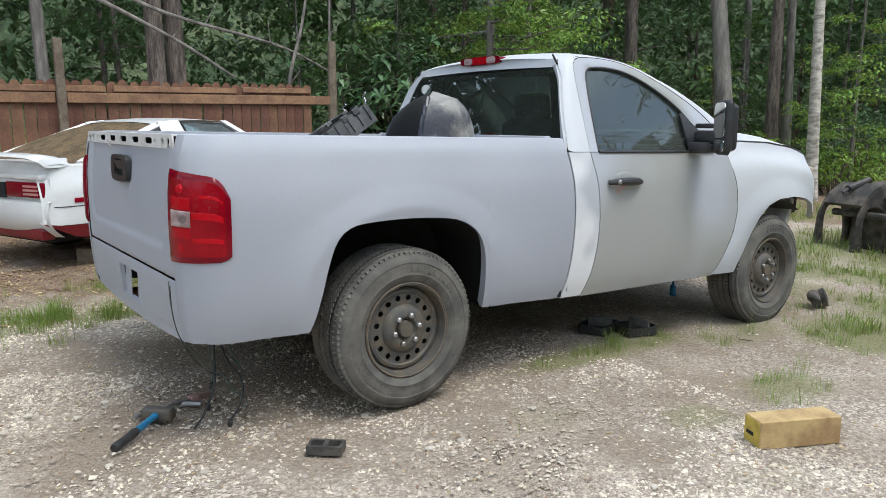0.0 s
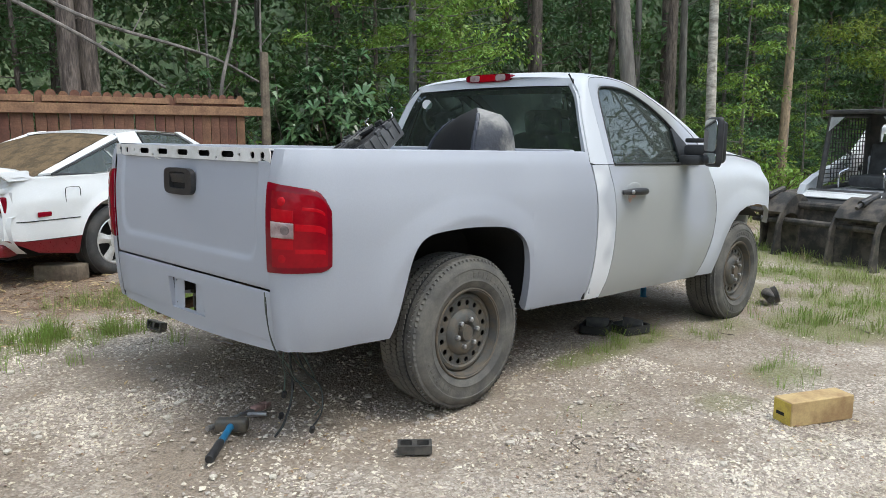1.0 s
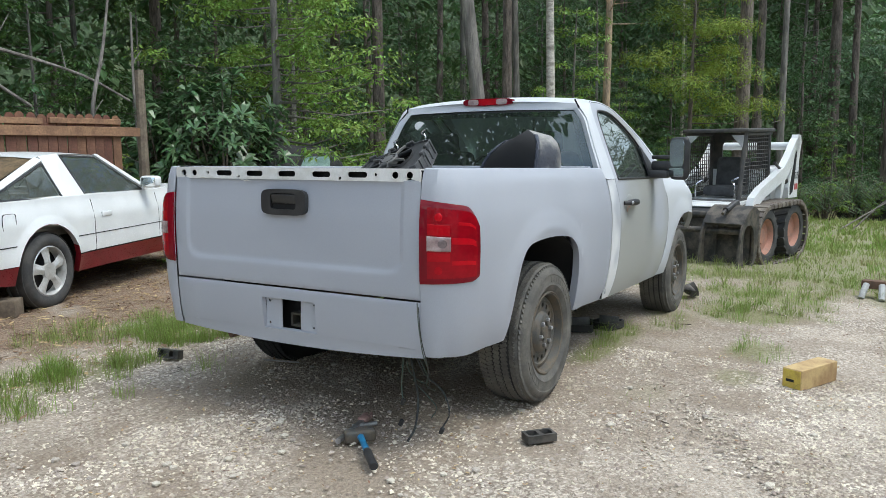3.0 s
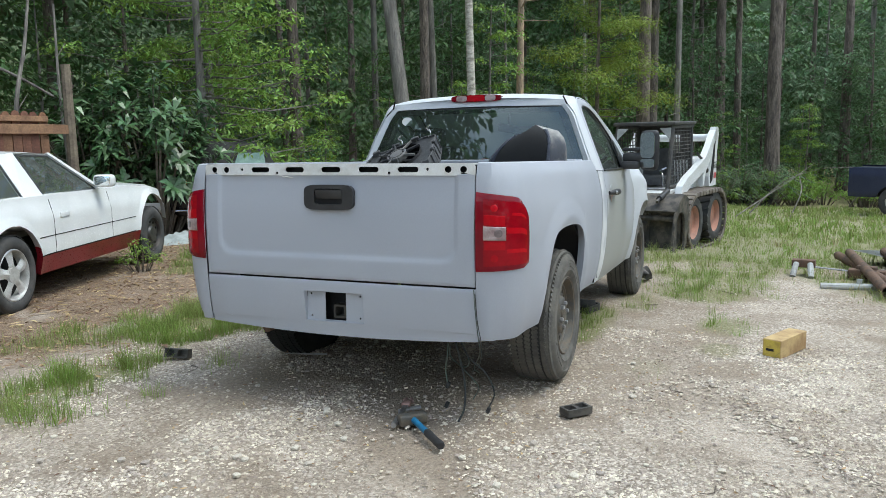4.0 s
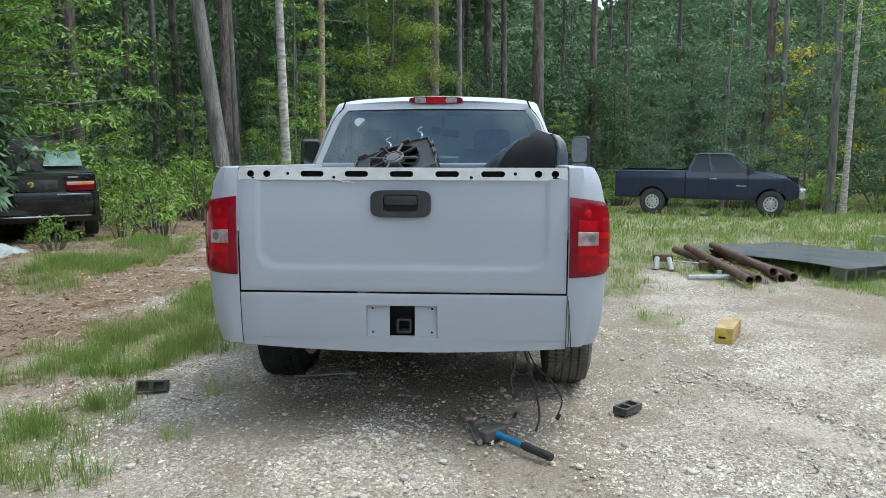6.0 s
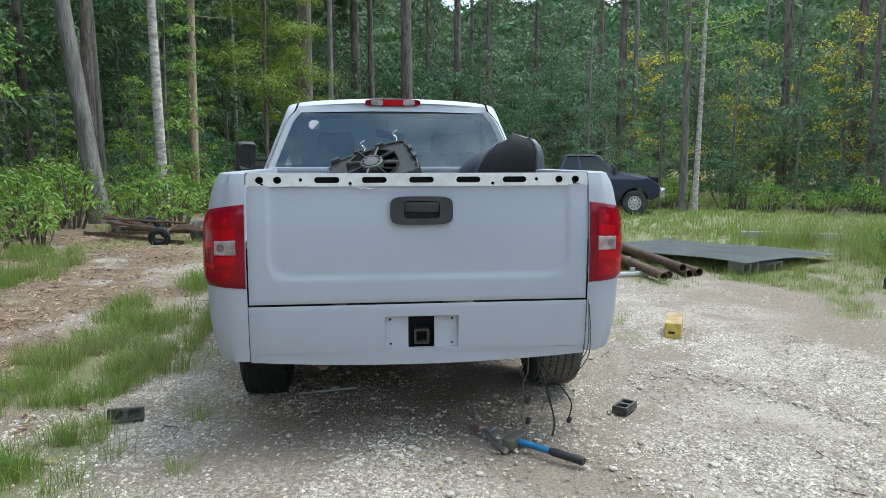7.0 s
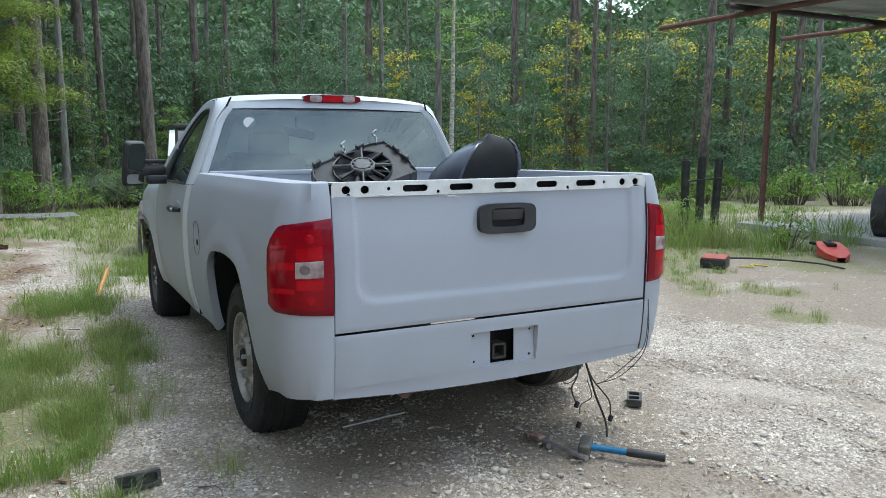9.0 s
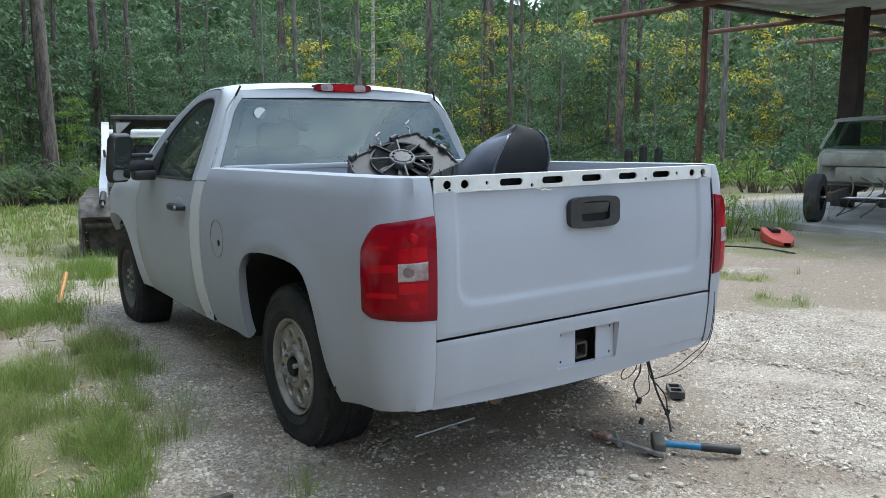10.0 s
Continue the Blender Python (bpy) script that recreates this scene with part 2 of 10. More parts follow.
def lerp_table(tab, x):
    if x <= tab[0][0]:
        return tab[0][1]
    for (a, va), (b, vb) in zip(tab, tab[1:]):
        if x <= b:
            return va + (vb - va) * (x - a) / (b - a)
    return tab[-1][1]


def soft_table(tab, x):
    """Like lerp_table, with soft bends."""
    d = 0.03
    return sum(lerp_table(tab, x + k * d) for k in (-1, -0.5, 0, 0.5, 1)) / 5


def smooth(a, b, x):
    t = min(1, max(0, (x - a) / (b - a)))
    return t * t * (3 - 2 * t)


# ---- ground ----
def gz(x, y):
    """The height of the ground."""
    h = 0.14 + (0.028 * (min(y, 4.6) - 3.5) if y > 2.5 else -0.028 + 0.012 * (max(y, -25) - 2.5))
    k = 0.02 - 0.013 * smooth(3.5, 6.5, y)
    h -= k * (min(max(x, 2), 8) - 2)
    h -= 0.056 * (min(max(x, 8), 34) - 8) * (1 - 0.45 * smooth(5, 12, y))
    return h


def nz(x, y, s, o=0.0):
    return noise.fractal(Vector((x * s + o, y * s - o, o)), 1.0, 2.0, 4)


def blob(x, y, cx, cy, rx, ry):
    return max(0.0, 1 - ((x - cx) / rx) ** 2 - ((y - cy) / ry) ** 2)


def cover(x, y):
    """How much grass and how much leaf litter lies at a place."""
    n = nz(x, y, 0.9, 3.1)
    g = 0.0
    g = max(g, 1.4 * smooth(5.4, 9.0, x + 0.55 * (1.5 - y) * (y < 1.5) + 2.2 * n) * smooth(6.2, 4.6, y + 0.5 * n) * smooth(-7, -3, y))
    g = max(g, 1.3 * smooth(11, 14, x) * smooth(8.5, 5, y))
    for *c, k in ((2.4, 6.1, 1.0, 0.62, 1.5), (3.7, 6.15, 0.95, 0.5, 1.4), (3.5, 5.5, 1.5, 0.32, 1.2), (1.32, 5.33, 0.32, 0.24, 1.3), (1.1, 5.8, 0.6, 0.4, 0.75), (0.5, 5.55, 0.7, 0.45, 0.7), (0.75, 5.95, 0.7, 0.4, 0.8), (1.6, 6.7, 0.8, 0.4, 0.9), (5.4, 5.7, 1.0, 0.6, 0.8), (-0.4, 6.7, 1.1, 0.6, 0.8),
                  (3.5, 3.3, 0.95, 0.2, 1.3), (3.0, 2.3, 0.3, 0.24, 1.1), (2.82, 1.86, 0.42, 0.24, 1.3), (3.8, 2.3, 0.45, 0.3, 0.75), (2.3, 2.75, 0.5, 0.25, 0.55), (4.5, 3.1, 0.6, 0.3, 0.9), (5.4, 2.6, 0.9, 0.55, 1.3), (6.6, 2.5, 1.4, 0.9, 1.5), (6.6, 0.9, 1.7, 0.9, 1.3),
                  (4.2, -0.4, 0.5, 0.3, 1.1), (4.9, -1.3, 0.6, 0.4, 1.2), (2.5, 0.15, 0.36, 0.26, 1.9), (3.45, -0.7, 0.5, 0.36, 1.9), (3.77, -0.04, 0.35, 0.25, 1.5), (4.5, -3.4, 1.1, 0.6, 1.3), (5.6, -2.6, 1.4, 0.7, 1.2), (6.3, 8.6, 1.4, 1.2, 1.3), (4.6, 8.0, 0.7, 0.5, 1.1), (8.2, 9.2, 1.6, 1.5, 1.4), (9.6, 6.9, 1.6, 0.8, 1.4), (9.0, 7.9, 1.5, 0.7, 1.0), (11.2, 7.4, 2.4, 1.3, 1.5), (13.2, 8.4, 2.2, 1.2, 1.5)):
        if abs(x - c[0]) < c[2] and abs(y - c[1]) < c[3]:
            g = max(g, k * blob(x, y, *c) * (0.75 + 1.1 * n))
    lit = smooth(5.3, 7.4, y + 0.8 * n) * (0.75 + 0.8 * nz(x, y, 1.7, 9.0)) * smooth(-3.5, -0.5, x)
    lit = max(lit, smooth(11.5, 14, y), smooth(27, 31, x + 0.15 * y))
    return min(1, max(0, g)), min(1, max(0, lit))


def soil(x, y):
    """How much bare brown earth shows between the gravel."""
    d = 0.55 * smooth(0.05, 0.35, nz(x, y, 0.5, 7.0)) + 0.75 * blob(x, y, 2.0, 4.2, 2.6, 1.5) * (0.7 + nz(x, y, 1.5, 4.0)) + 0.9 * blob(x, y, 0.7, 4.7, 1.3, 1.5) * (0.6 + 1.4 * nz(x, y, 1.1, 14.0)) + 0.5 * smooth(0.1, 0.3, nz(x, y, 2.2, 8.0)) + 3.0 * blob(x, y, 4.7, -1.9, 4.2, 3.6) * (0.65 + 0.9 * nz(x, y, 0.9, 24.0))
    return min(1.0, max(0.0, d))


def graded(lo, hi, step, far):
    a = [lo + step * i for i in range(int((hi - lo) / step) + 1)]
    s, up = step, a[-1]
    while up < far:
        s *= 1.16
        up += s
        a.append(up)
    s, dn = step, lo
    while dn > -far:
        s *= 1.16
        dn -= s
        a.insert(0, dn)
    return a


def build_ground():
    gx, gy = graded(-3.2, 8.5, 0.09, 700), graded(-2.0, 8.5, 0.09, 700)
    bm = bmesh.new()
    lay = bm.verts.layers.float_color.new("cover")
    vs = []
    for y in gy:
        row = []
        for x in gx:
            near = -8 < x < 40 and -30 < y < 20
            z = gz(x, y) + (0.018 * nz(x, y, 1.1) + 0.008 * nz(x, y, 4.0, 5.0) if near else 0)
            v = bm.verts.new((x, y, z))
            g, lit = cover(x, y)
            # two shallow wheel tracks swing round behind the pickup
            d = math.hypot(x - 4.0, y + 2.2)
            trk = max(smooth(0.28, 0.1, abs(d - 5.1)), smooth(0.28, 0.1, abs(d - 6.7))) * smooth(3.5, 1.5, x)
            v.co.z -= 0.015 * trk
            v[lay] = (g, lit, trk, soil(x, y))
            row.append(v)
        vs.append(row)
    for a, b in zip(vs, vs[1:]):
        for i in range(len(a) - 1):
            bm.faces.new((a[i], a[i + 1], b[i + 1], b[i]))
    m = bpy.data.materials.new("ground_mix")
    m.use_nodes = True
    n, l = m.node_tree.nodes, m.node_tree.links
    p = n["Principled BSDF"]
    p.inputs["Roughness"].default_value = 0.95
    p.inputs["Specular IOR Level"].default_value = 0.2
    co, at = n.new("ShaderNodeTexCoord"), n.new("ShaderNodeAttribute")
    at.attribute_name = "cover"
    sep = n.new("ShaderNodeSeparateColor")
    l.new(at.outputs["Color"], sep.inputs["Color"])

    def tex(kind, s, **kw):
        t = n.new(kind)
        t.inputs["Scale"].default_value = s
        for k, v in kw.items():
            t.inputs[k].default_value = v
        l.new(co.outputs["Object"], t.inputs["Vector"])
        return t

    def mix(f, a, b):
        x = n.new("ShaderNodeMix")
        x.data_type = "RGBA"
        for i, v in ((0, f), (6, a), (7, b)):
            if isinstance(v, tuple):
                x.inputs[i].default_value = (*v, 1)
            elif isinstance(v, float):
                x.inputs[i].default_value = v
            else:
                l.new(v, x.inputs[i])
        return x.outputs[2]

    def ramp(v, a, b, lo=0.0, hi=1.0):
        r = n.new("ShaderNodeMapRange")
        r.inputs["From Min"].default_value, r.inputs["From Max"].default_value = a, b
        r.inputs["To Min"].default_value, r.inputs["To Max"].default_value = lo, hi
        l.new(v, r.inputs["Value"])
        return r.outputs["Result"]

    # bend the pebbles' cells, so that no two look alike
    warp = tex("ShaderNodeTexNoise", 26.0, Detail=2.0)
    bend = n.new("ShaderNodeVectorMath")
    bend.operation = "MULTIPLY_ADD"
    l.new(warp.outputs["Color"], bend.inputs[0])
    bend.inputs[1].default_value = (0.05, 0.05, 0.05)
    l.new(co.outputs["Object"], bend.inputs[2])
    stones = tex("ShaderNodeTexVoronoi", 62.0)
    stones2 = tex("ShaderNodeTexVoronoi", 135.0)
    for cells in (stones, stones2):
        l.new(bend.outputs["Vector"], cells.inputs["Vector"])
    patch = tex("ShaderNodeTexNoise", 0.9, Detail=7.0, Roughness=0.65)
    fine = tex("ShaderNodeTexNoise", 60.0, Detail=7.0, Roughness=0.75)
    grey = n.new("ShaderNodeSeparateColor")
    l.new(stones.outputs["Color"], grey.inputs["Color"])
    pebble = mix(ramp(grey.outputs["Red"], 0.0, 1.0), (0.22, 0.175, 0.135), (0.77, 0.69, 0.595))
    # earth and crevice shade between pebbles, both painted as darker cell edges
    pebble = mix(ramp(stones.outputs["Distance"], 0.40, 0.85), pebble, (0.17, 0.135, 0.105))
    dust = mix(ramp(fine.outputs["Fac"], 0.35, 0.65), (0.42, 0.345, 0.27), (0.63, 0.545, 0.45))
    grit = n.new("ShaderNodeSeparateColor")
    l.new(stones2.outputs["Color"], grit.inputs["Color"])
    dust = mix(ramp(grit.outputs["Green"], 0.55, 0.95, 0.0, 0.75), dust, (0.70, 0.64, 0.56))
    dust = mix(ramp(grit.outputs["Blue"], 0.7, 1.0, 0.0, 0.7), dust, (0.27, 0.22, 0.175))
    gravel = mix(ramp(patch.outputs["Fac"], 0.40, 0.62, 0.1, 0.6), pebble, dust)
    gravel = mix(ramp(sep.outputs["Blue"], 0.0, 1.0, 0.0, 0.6), gravel, dust)
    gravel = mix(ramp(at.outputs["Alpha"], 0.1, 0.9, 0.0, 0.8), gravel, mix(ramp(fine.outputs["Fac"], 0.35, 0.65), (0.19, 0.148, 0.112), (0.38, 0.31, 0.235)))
    litter = mix(ramp(fine.outputs["Fac"], 0.4, 0.62), (0.15, 0.10, 0.07), (0.36, 0.275, 0.195))
    turf = mix(ramp(fine.outputs["Fac"], 0.35, 0.65), (0.125, 0.145, 0.05), (0.28, 0.275, 0.13))
    edge = n.new("ShaderNodeMath")
    edge.operation = "MULTIPLY_ADD"
    l.new(patch.outputs["Fac"], edge.inputs[0])
    edge.inputs[1].default_value = 0.5
    l.new(sep.outputs["Green"], edge.inputs[2])
    c = mix(ramp(edge.outputs[0], 0.45, 0.8), gravel, litter)
    edge2 = n.new("ShaderNodeMath")
    edge2.operation = "MULTIPLY_ADD"
    l.new(fine.outputs["Fac"], edge2.inputs[0])
    edge2.inputs[1].default_value = 0.5
    l.new(sep.outputs["Red"], edge2.inputs[2])
    c = mix(ramp(edge2.outputs[0], 0.45, 1.1, 0.0, 0.72), c, turf)
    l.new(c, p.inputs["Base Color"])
    b1, b2 = n.new("ShaderNodeBump"), n.new("ShaderNodeBump")
    b1.inputs["Strength"].default_value, b1.inputs["Distance"].default_value = 0.7, 0.010
    b2.inputs["Strength"].default_value, b2.inputs["Distance"].default_value = 0.8, 0.012
    l.new(stones.outputs["Distance"], b1.inputs["Height"])
    b1.invert = True
    l.new(fine.outputs["Fac"], b2.inputs["Height"])
    l.new(b1.outputs["Normal"], b2.inputs["Normal"])
    l.new(b2.outputs["Normal"], p.inputs["Normal"])
    tagged(part("ground", bm, m, angle=180), "pale gravel lot with grass patches and leaf litter", "ground", kind="structure")


build_ground()


# ---- the pickup in grey primer ----
# its own axes: x ahead from the rear axle, y to its left, z up from the ground
pickup = thing("pickup_truck", pose(1.93, 4.148, 0.14, 0, 1.5, -0.3), "regular-cab pickup truck in patchy grey primer, bumpers removed", "truck")
RAIL, TAIL = 1.285, -1.05
INSET = [(0.36, 0.085), (0.42, 0.055), (0.50, 0.03), (0.62, 0.012), (0.78, 0.002), (0.95, 0.0), (1.06, 0.006), (1.14, 0.022), (1.22, 0.038), (1.26, 0.052), (1.29, 0.085)]
HALF = 0.99


def plan(u):
    """The bed's outline from above: u runs from the tailgate's edge round the corner and forward. Gives x, y and the way out."""
    r = 0.19
    arc = r * math.pi / 2
    y0, flat = 0.785, HALF - 0.785 - r
    if u < flat:
        return TAIL, y0 + u, Vector((-1, 0, 0))
    if u < flat + arc:
        a = (u - flat) / r
        return TAIL + r - r * math.cos(a), y0 + flat + r * math.sin(a), Vector((-math.cos(a), math.sin(a), 0))
    return TAIL + r + (u - flat - arc), HALF, Vector((0, 1, 0))


CORNER = (HALF - 0.785 - 0.19) + 0.19 * math.pi / 2 - 0.19 - TAIL   # u = x + CORNER along the side


def skin(u, z, side, out=0.0):
    """A point of the bed's outer skin."""
    x, y, n = plan(u)
    k = soft_table(INSET, z)
    # flared lip round the wheel opening
    d = abs(math.hypot((x + 0.03) / 0.55, (z - 0.55) / 0.42) - 1.0)
    k -= 0.016 * max(0, 1 - d / 0.25) * (1 if y > 0.95 else 0)
    # the tail leans back a little towards the top
    p = Vector((x, y, z)) + n * (out - k * (0.6 if n.x < -0.9 else 1))
    p.x -= 0.02 * (z - 0.7) * max(0.0, -n.x)
    return Vector((p.x, p.y * side, p.z))


ARCH = [(-0.542, 0.36), (-0.525, 0.43), (-0.50, 0.50), (-0.475, 0.60), (-0.445, 0.74), (-0.415, 0.83), (-0.36, 0.885), (-0.27, 0.908), (-0.03, 0.918), (0.20, 0.905), (0.31, 0.87), (0.38, 0.81), (0.42, 0.72), (0.437, 0.60), (0.445, 0.43)]


ARCH = [(p.x, p.z) for p in spline([(a, 0, b) for a, b in ARCH], 49)]


def bed_bottom(x):
    if -0.542 < x < 0.445:
        return lerp_table(ARCH, x)
    return lerp_table([(-1.1, 0.435), (-0.9, 0.42), (-0.7, 0.39), (-0.542, 0.36), (0.445, 0.43), (1.0, 0.412)], x)


def bedside(side):
    bm = bmesh.new()
    us = [0.0, 0.015] + [0.015 + 0.298 * k / 9 for k in range(1, 10)]
    xs = [-0.85, -0.78, -0.7, -0.62, -0.57] + [a for a, _ in ARCH] + [0.5, 0.58, 0.66, 0.74, 0.82, 0.9, 0.94, 0.975, 1.0]
    us += [x + CORNER for x in sorted(xs)]
    rows = []
    n = 22
    for u in us:
        x = plan(u)[0]
        # the right panel ends higher behind the wheel
        zb = max(bed_bottom(x), 0.436 if side < 0 and x < -0.3 else 0.0)
        rows.append([skin(u, zb + (RAIL - zb) * k / n, side) for k in range(n + 1)])
    # its front edge bows ahead at mid height
    for u, row in zip(us, rows):
        for p in row:
            p.x += 0.045 * smooth(0.75, 1.0, plan(u)[0]) * max(0.0, math.sin(math.pi * min(1, max(0, (p.z - 0.42) / 0.80)))) ** 0.7
    # the rail rolls over inwards
    for u, row in zip(us, rows):
        nrm = plan(u)[2]
        top = row[-1]
        inward = Vector((-nrm.x, -nrm.y * side, 0))
        row.append(top + inward * 0.02 + Vector((0, 0, 0.006)))
        row.append(top + inward * 0.10 + Vector((0, 0, 0.004)))
        row.append(top + inward * 0.105 + Vector((0, 0, -0.05)))
        # and the lower edge turns in
        low = row[0]
        row.insert(0, low + inward * 0.022 + Vector((0, 0, 0.008)))
        row.insert(0, low + inward * 0.04 + Vector((0, 0, 0.03)))
    loft(bm, rows if side < 0 else rows[::-1])
    return part("bedside", bm, primer, pickup, "grey primer bed side panel", 40)


def tail_lamp(side):
    """The lamp wraps round the bed's corner."""
    u0, u1 = 0.004, CORNER - 0.88

    def top(u):
        f = (u - u0) / (u1 - u0)
        return 1.152 - 0.035 * f - 0.075 * max(0, (f - 0.70) / 0.30) ** 3

    def bot(u):
        f = (u - u0) / (u1 - u0)
        return 0.775 + 0.012 * f + 0.02 * max(0, (f - 0.9) / 0.1)

    def patch(ua, ub, fa, fb, out, name, material, parent, label="", edge=0.008):
        bm = bmesh.new()
        rows = []
        for i in range(15):
            u = ua + (ub - ua) * i / 14
            a, b = bot(u) + (top(u) - bot(u)) * fa, bot(u) + (top(u) - bot(u)) * fb
            e = edge if 0 < i < 14 else edge * 0.4
            row = [skin(u, a, side, -0.01), skin(u, a, side, out - e)]
            row += [skin(u, a + (b - a) * k / 8, side, out) for k in (0.4, 1, 2, 3, 4, 5, 6, 7, 7.6)]
            row += [skin(u, b, side, out - e), skin(u, b, side, -0.01)]
            rows.append(row)
        rows.insert(0, [skin(ua, (bot(ua) + (top(ua) - bot(ua)) * (fa + (fb - fa) * k / 12)), side, -0.01) for k in range(13)])
        rows.append([skin(ub, (bot(ub) + (top(ub) - bot(ub)) * (fa + (fb - fa) * k / 12)), side, -0.01) for k in range(13)])
        loft(bm, rows if side < 0 else rows[::-1])
        return part(name, bm, material, parent, label, 50)

    w = u1 - u0
    lamp = patch(u0, u1, 0, 1, 0.012, "tail_lamp", lens_red, pickup, "red wrap-round tail lamp with a clear reverse lens")
    def spot(cu, cf, r, out, name, material, parent, label=""):
        """A round bulb that shows through the lens."""
        bm = bmesh.new()
        u = u0 + w * cu
        z = bot(u) + (top(u) - bot(u)) * cf
        rows = [[skin(u + q * r * math.cos(a), z + q * r * math.sin(a), side, out + e) for a in (2 * math.pi * k / 16 for k in range(17))] for q, e in ((1.0, -0.003), (0.9, 0.0), (0.5, 0.0006), (0.02, 0.0008))]
        loft(bm, rows if side > 0 else rows[::-1])
        part(name, bm, material, parent, label, 50)

    flush = 0.0004
    patch(u0 + w * 0.13, u0 + w * 0.93, 0.07, 0.93, 0.0124, "inner_lens", lens_mid, lamp, "red inner lens", flush)
    for ua, ub, fa, fb in ((0.14, 0.47, 0.60, 0.73), (0.14, 0.47, 0.28, 0.385), (0.50, 0.90, 0.50, 0.58), (0.50, 0.90, 0.235, 0.29), (0.60, 0.90, 0.74, 0.78)):
        patch(u0 + w * ua, u0 + w * ub, fa, fb, 0.0129, "lens_band", lens_bright, lamp, "bright red lens band", flush)
    clear = patch(u0 + w * 0.13, u0 + w * 0.48, 0.405, 0.585, 0.015, "reverse_lens", lens_clear, lamp, "clear reverse lens", 0.003)
    spot(0.36, 0.50, 0.021, 0.0155, "reverse_bulb", lens_bulb, clear, "grey bulb behind the clear lens")
    for f in (0.82, 0.17):
        spot(0.30, f, 0.019, 0.0128, "bulb_spot", lens_bright, lamp, "round bulb behind the red lens")
    return lamp


for s in (-1, 1):
    bedside(s)
    tail_lamp(s)


def tail_x(z):
    return TAIL - 0.02 * (z - 0.7) + 0.6 * soft_table(INSET, z)


def build_tailgate():
    # a pressed panel with a shallow sunk field
    bm = bmesh.new()
    ys = [-0.779 + 1.558 * k / 60 for k in range(61)]
    ys = sorted(ys + [q * (0.685 + d) for q in (-1, 1) for d in (-0.014, -0.006, 0.006, 0.014)])
    zs = [0.697 + (1.232 - 0.697) * k / 48 for k in range(49)]
    rows = []
    for z in zs:
        row = []
        for y in ys:
            qx, qz = max(0, abs(y) - 0.60), max(0, 0.90 - z)
            d = math.hypot(qx, qz) - 0.085
            x = tail_x(min(z, 1.2)) + 0.011 * smooth(0.014, -0.014, d)
            edge = min(0.779 - abs(y), z - 0.697)
            x += 0.006 * smooth(0.008, 0.0, edge)
            row.append((x, y, z))
        rows.append(row)
    rows.insert(0, [(p[0] + 0.03, p[1], p[2]) for p in rows[0]])
    rows.append([(p[0] + 0.012, p[1], p[2] + 0.004) for p in rows[-1]])
    for r in rows:
        r.insert(0, (r[0][0] + 0.04, r[0][1], r[0][2]))
        r.append((r[-1][0] + 0.04, r[-1][1], r[-1][2]))
    loft(bm, [r[::-1] for r in rows])
    gate = part("tailgate", bm, primer, pickup, "grey primer tailgate without its top cap", 50)
    # pale strip with the holes of the missing cap
    holes = [ring(s * y, 1.257, 0.018, 0.016) for s in (-1, 1) for y in (0.72, 0.642)]
    holes += [slot(y, 1.257, 0.112, 0.027) for y in (0.432, 0.217, 0.002, -0.212, -0.424)]
    holes += [ring(y, z, 0.008, n=10) for y, z in ((0.535, 1.258), (-0.54, 1.258), (0.715, 1.236), (-0.71, 1.236), (0.33, 1.24), (-0.32, 1.24))]
    bm = bmesh.new()
    m = Matrix(((0, 0, -1, tail_x(1.2) + 0.004), (-1, 0, 0, 0), (0, 1, 0, 0), (0, 0, 0, 1)))
    holed(bm, [(-0.779, 1.228), (0.779, 1.228), (0.779, 1.272), (0.77, 1.287), (-0.77, 1.287), (-0.779, 1.272)], holes, 0.006, m)
    part("cap_strip", bm, bare_white, gate, "bare white metal strip with slots and holes")
    bm = bmesh.new()
    box(bm, (tail_x(1.2) + 0.045, 0, 1.283), (0.075, 1.55, 0.006))
    part("gate_top", bm, bare_white, gate)
    # black fill stands for the shade behind the cap's holes
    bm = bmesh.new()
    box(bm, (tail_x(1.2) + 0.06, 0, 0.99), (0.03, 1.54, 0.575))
    part("inner_panel", bm, gap_black, gate, "black fill for the shade inside the tailgate")
    # smears of filler
    rnd = random.Random(4)
    for y0, y1, z in ((0.62, 0.50, 1.236), (0.30, 0.22, 1.222), (-0.64, -0.655, 1.02)):
        bm = bmesh.new()
        pts = [(tail_x(1.2) - 0.0005, y0 + (y1 - y0) * k / 6, z + rnd.uniform(-0.006, 0.006) - (0.05 * k / 6 if y0 < -0.5 else 0)) for k in range(7)]
        tube(bm, pts, [0.001 + 0.0022 * math.sin(k / 6 * 3.1) for k in range(7)], 6)
        part("filler_smear", bm, bare_white, gate, "white filler smear")
    # the latch handle in its bezel
    bm = bmesh.new()
    hz, x0 = 1.118, tail_x(1.1) + 0.005
    m = Matrix(((0, 0, -1, x0 - 0.02), (-1, 0, 0, 0), (0, 1, 0, 0), (0, 0, 0, 1)))
    holed(bm, ring(0, hz, 0.142, 0.064, 32, 5), [ring(0.0, hz + 0.004, 0.082, 0.04, 24, 7)], 0.024, m)
    bezel = part("latch_bezel", bm, black_plastic, gate, "dark grey plastic latch bezel")
    # black sheet in place of the shade in the latch well
    bm = bmesh.new()
    box(bm, (x0 + 0.004, 0, hz), (0.01, 0.17, 0.085))
    part("latch_well", bm, gap_black, bezel)
    bm = bmesh.new()
    box(bm, (x0 - 0.008, 0, hz + 0.017), (0.018, 0.158, 0.048), Matrix.Rotation(radians(-14), 4, "Y"), 0.006)
    part("latch_paddle", bm, black_plastic, bezel, "dark grey pull handle")
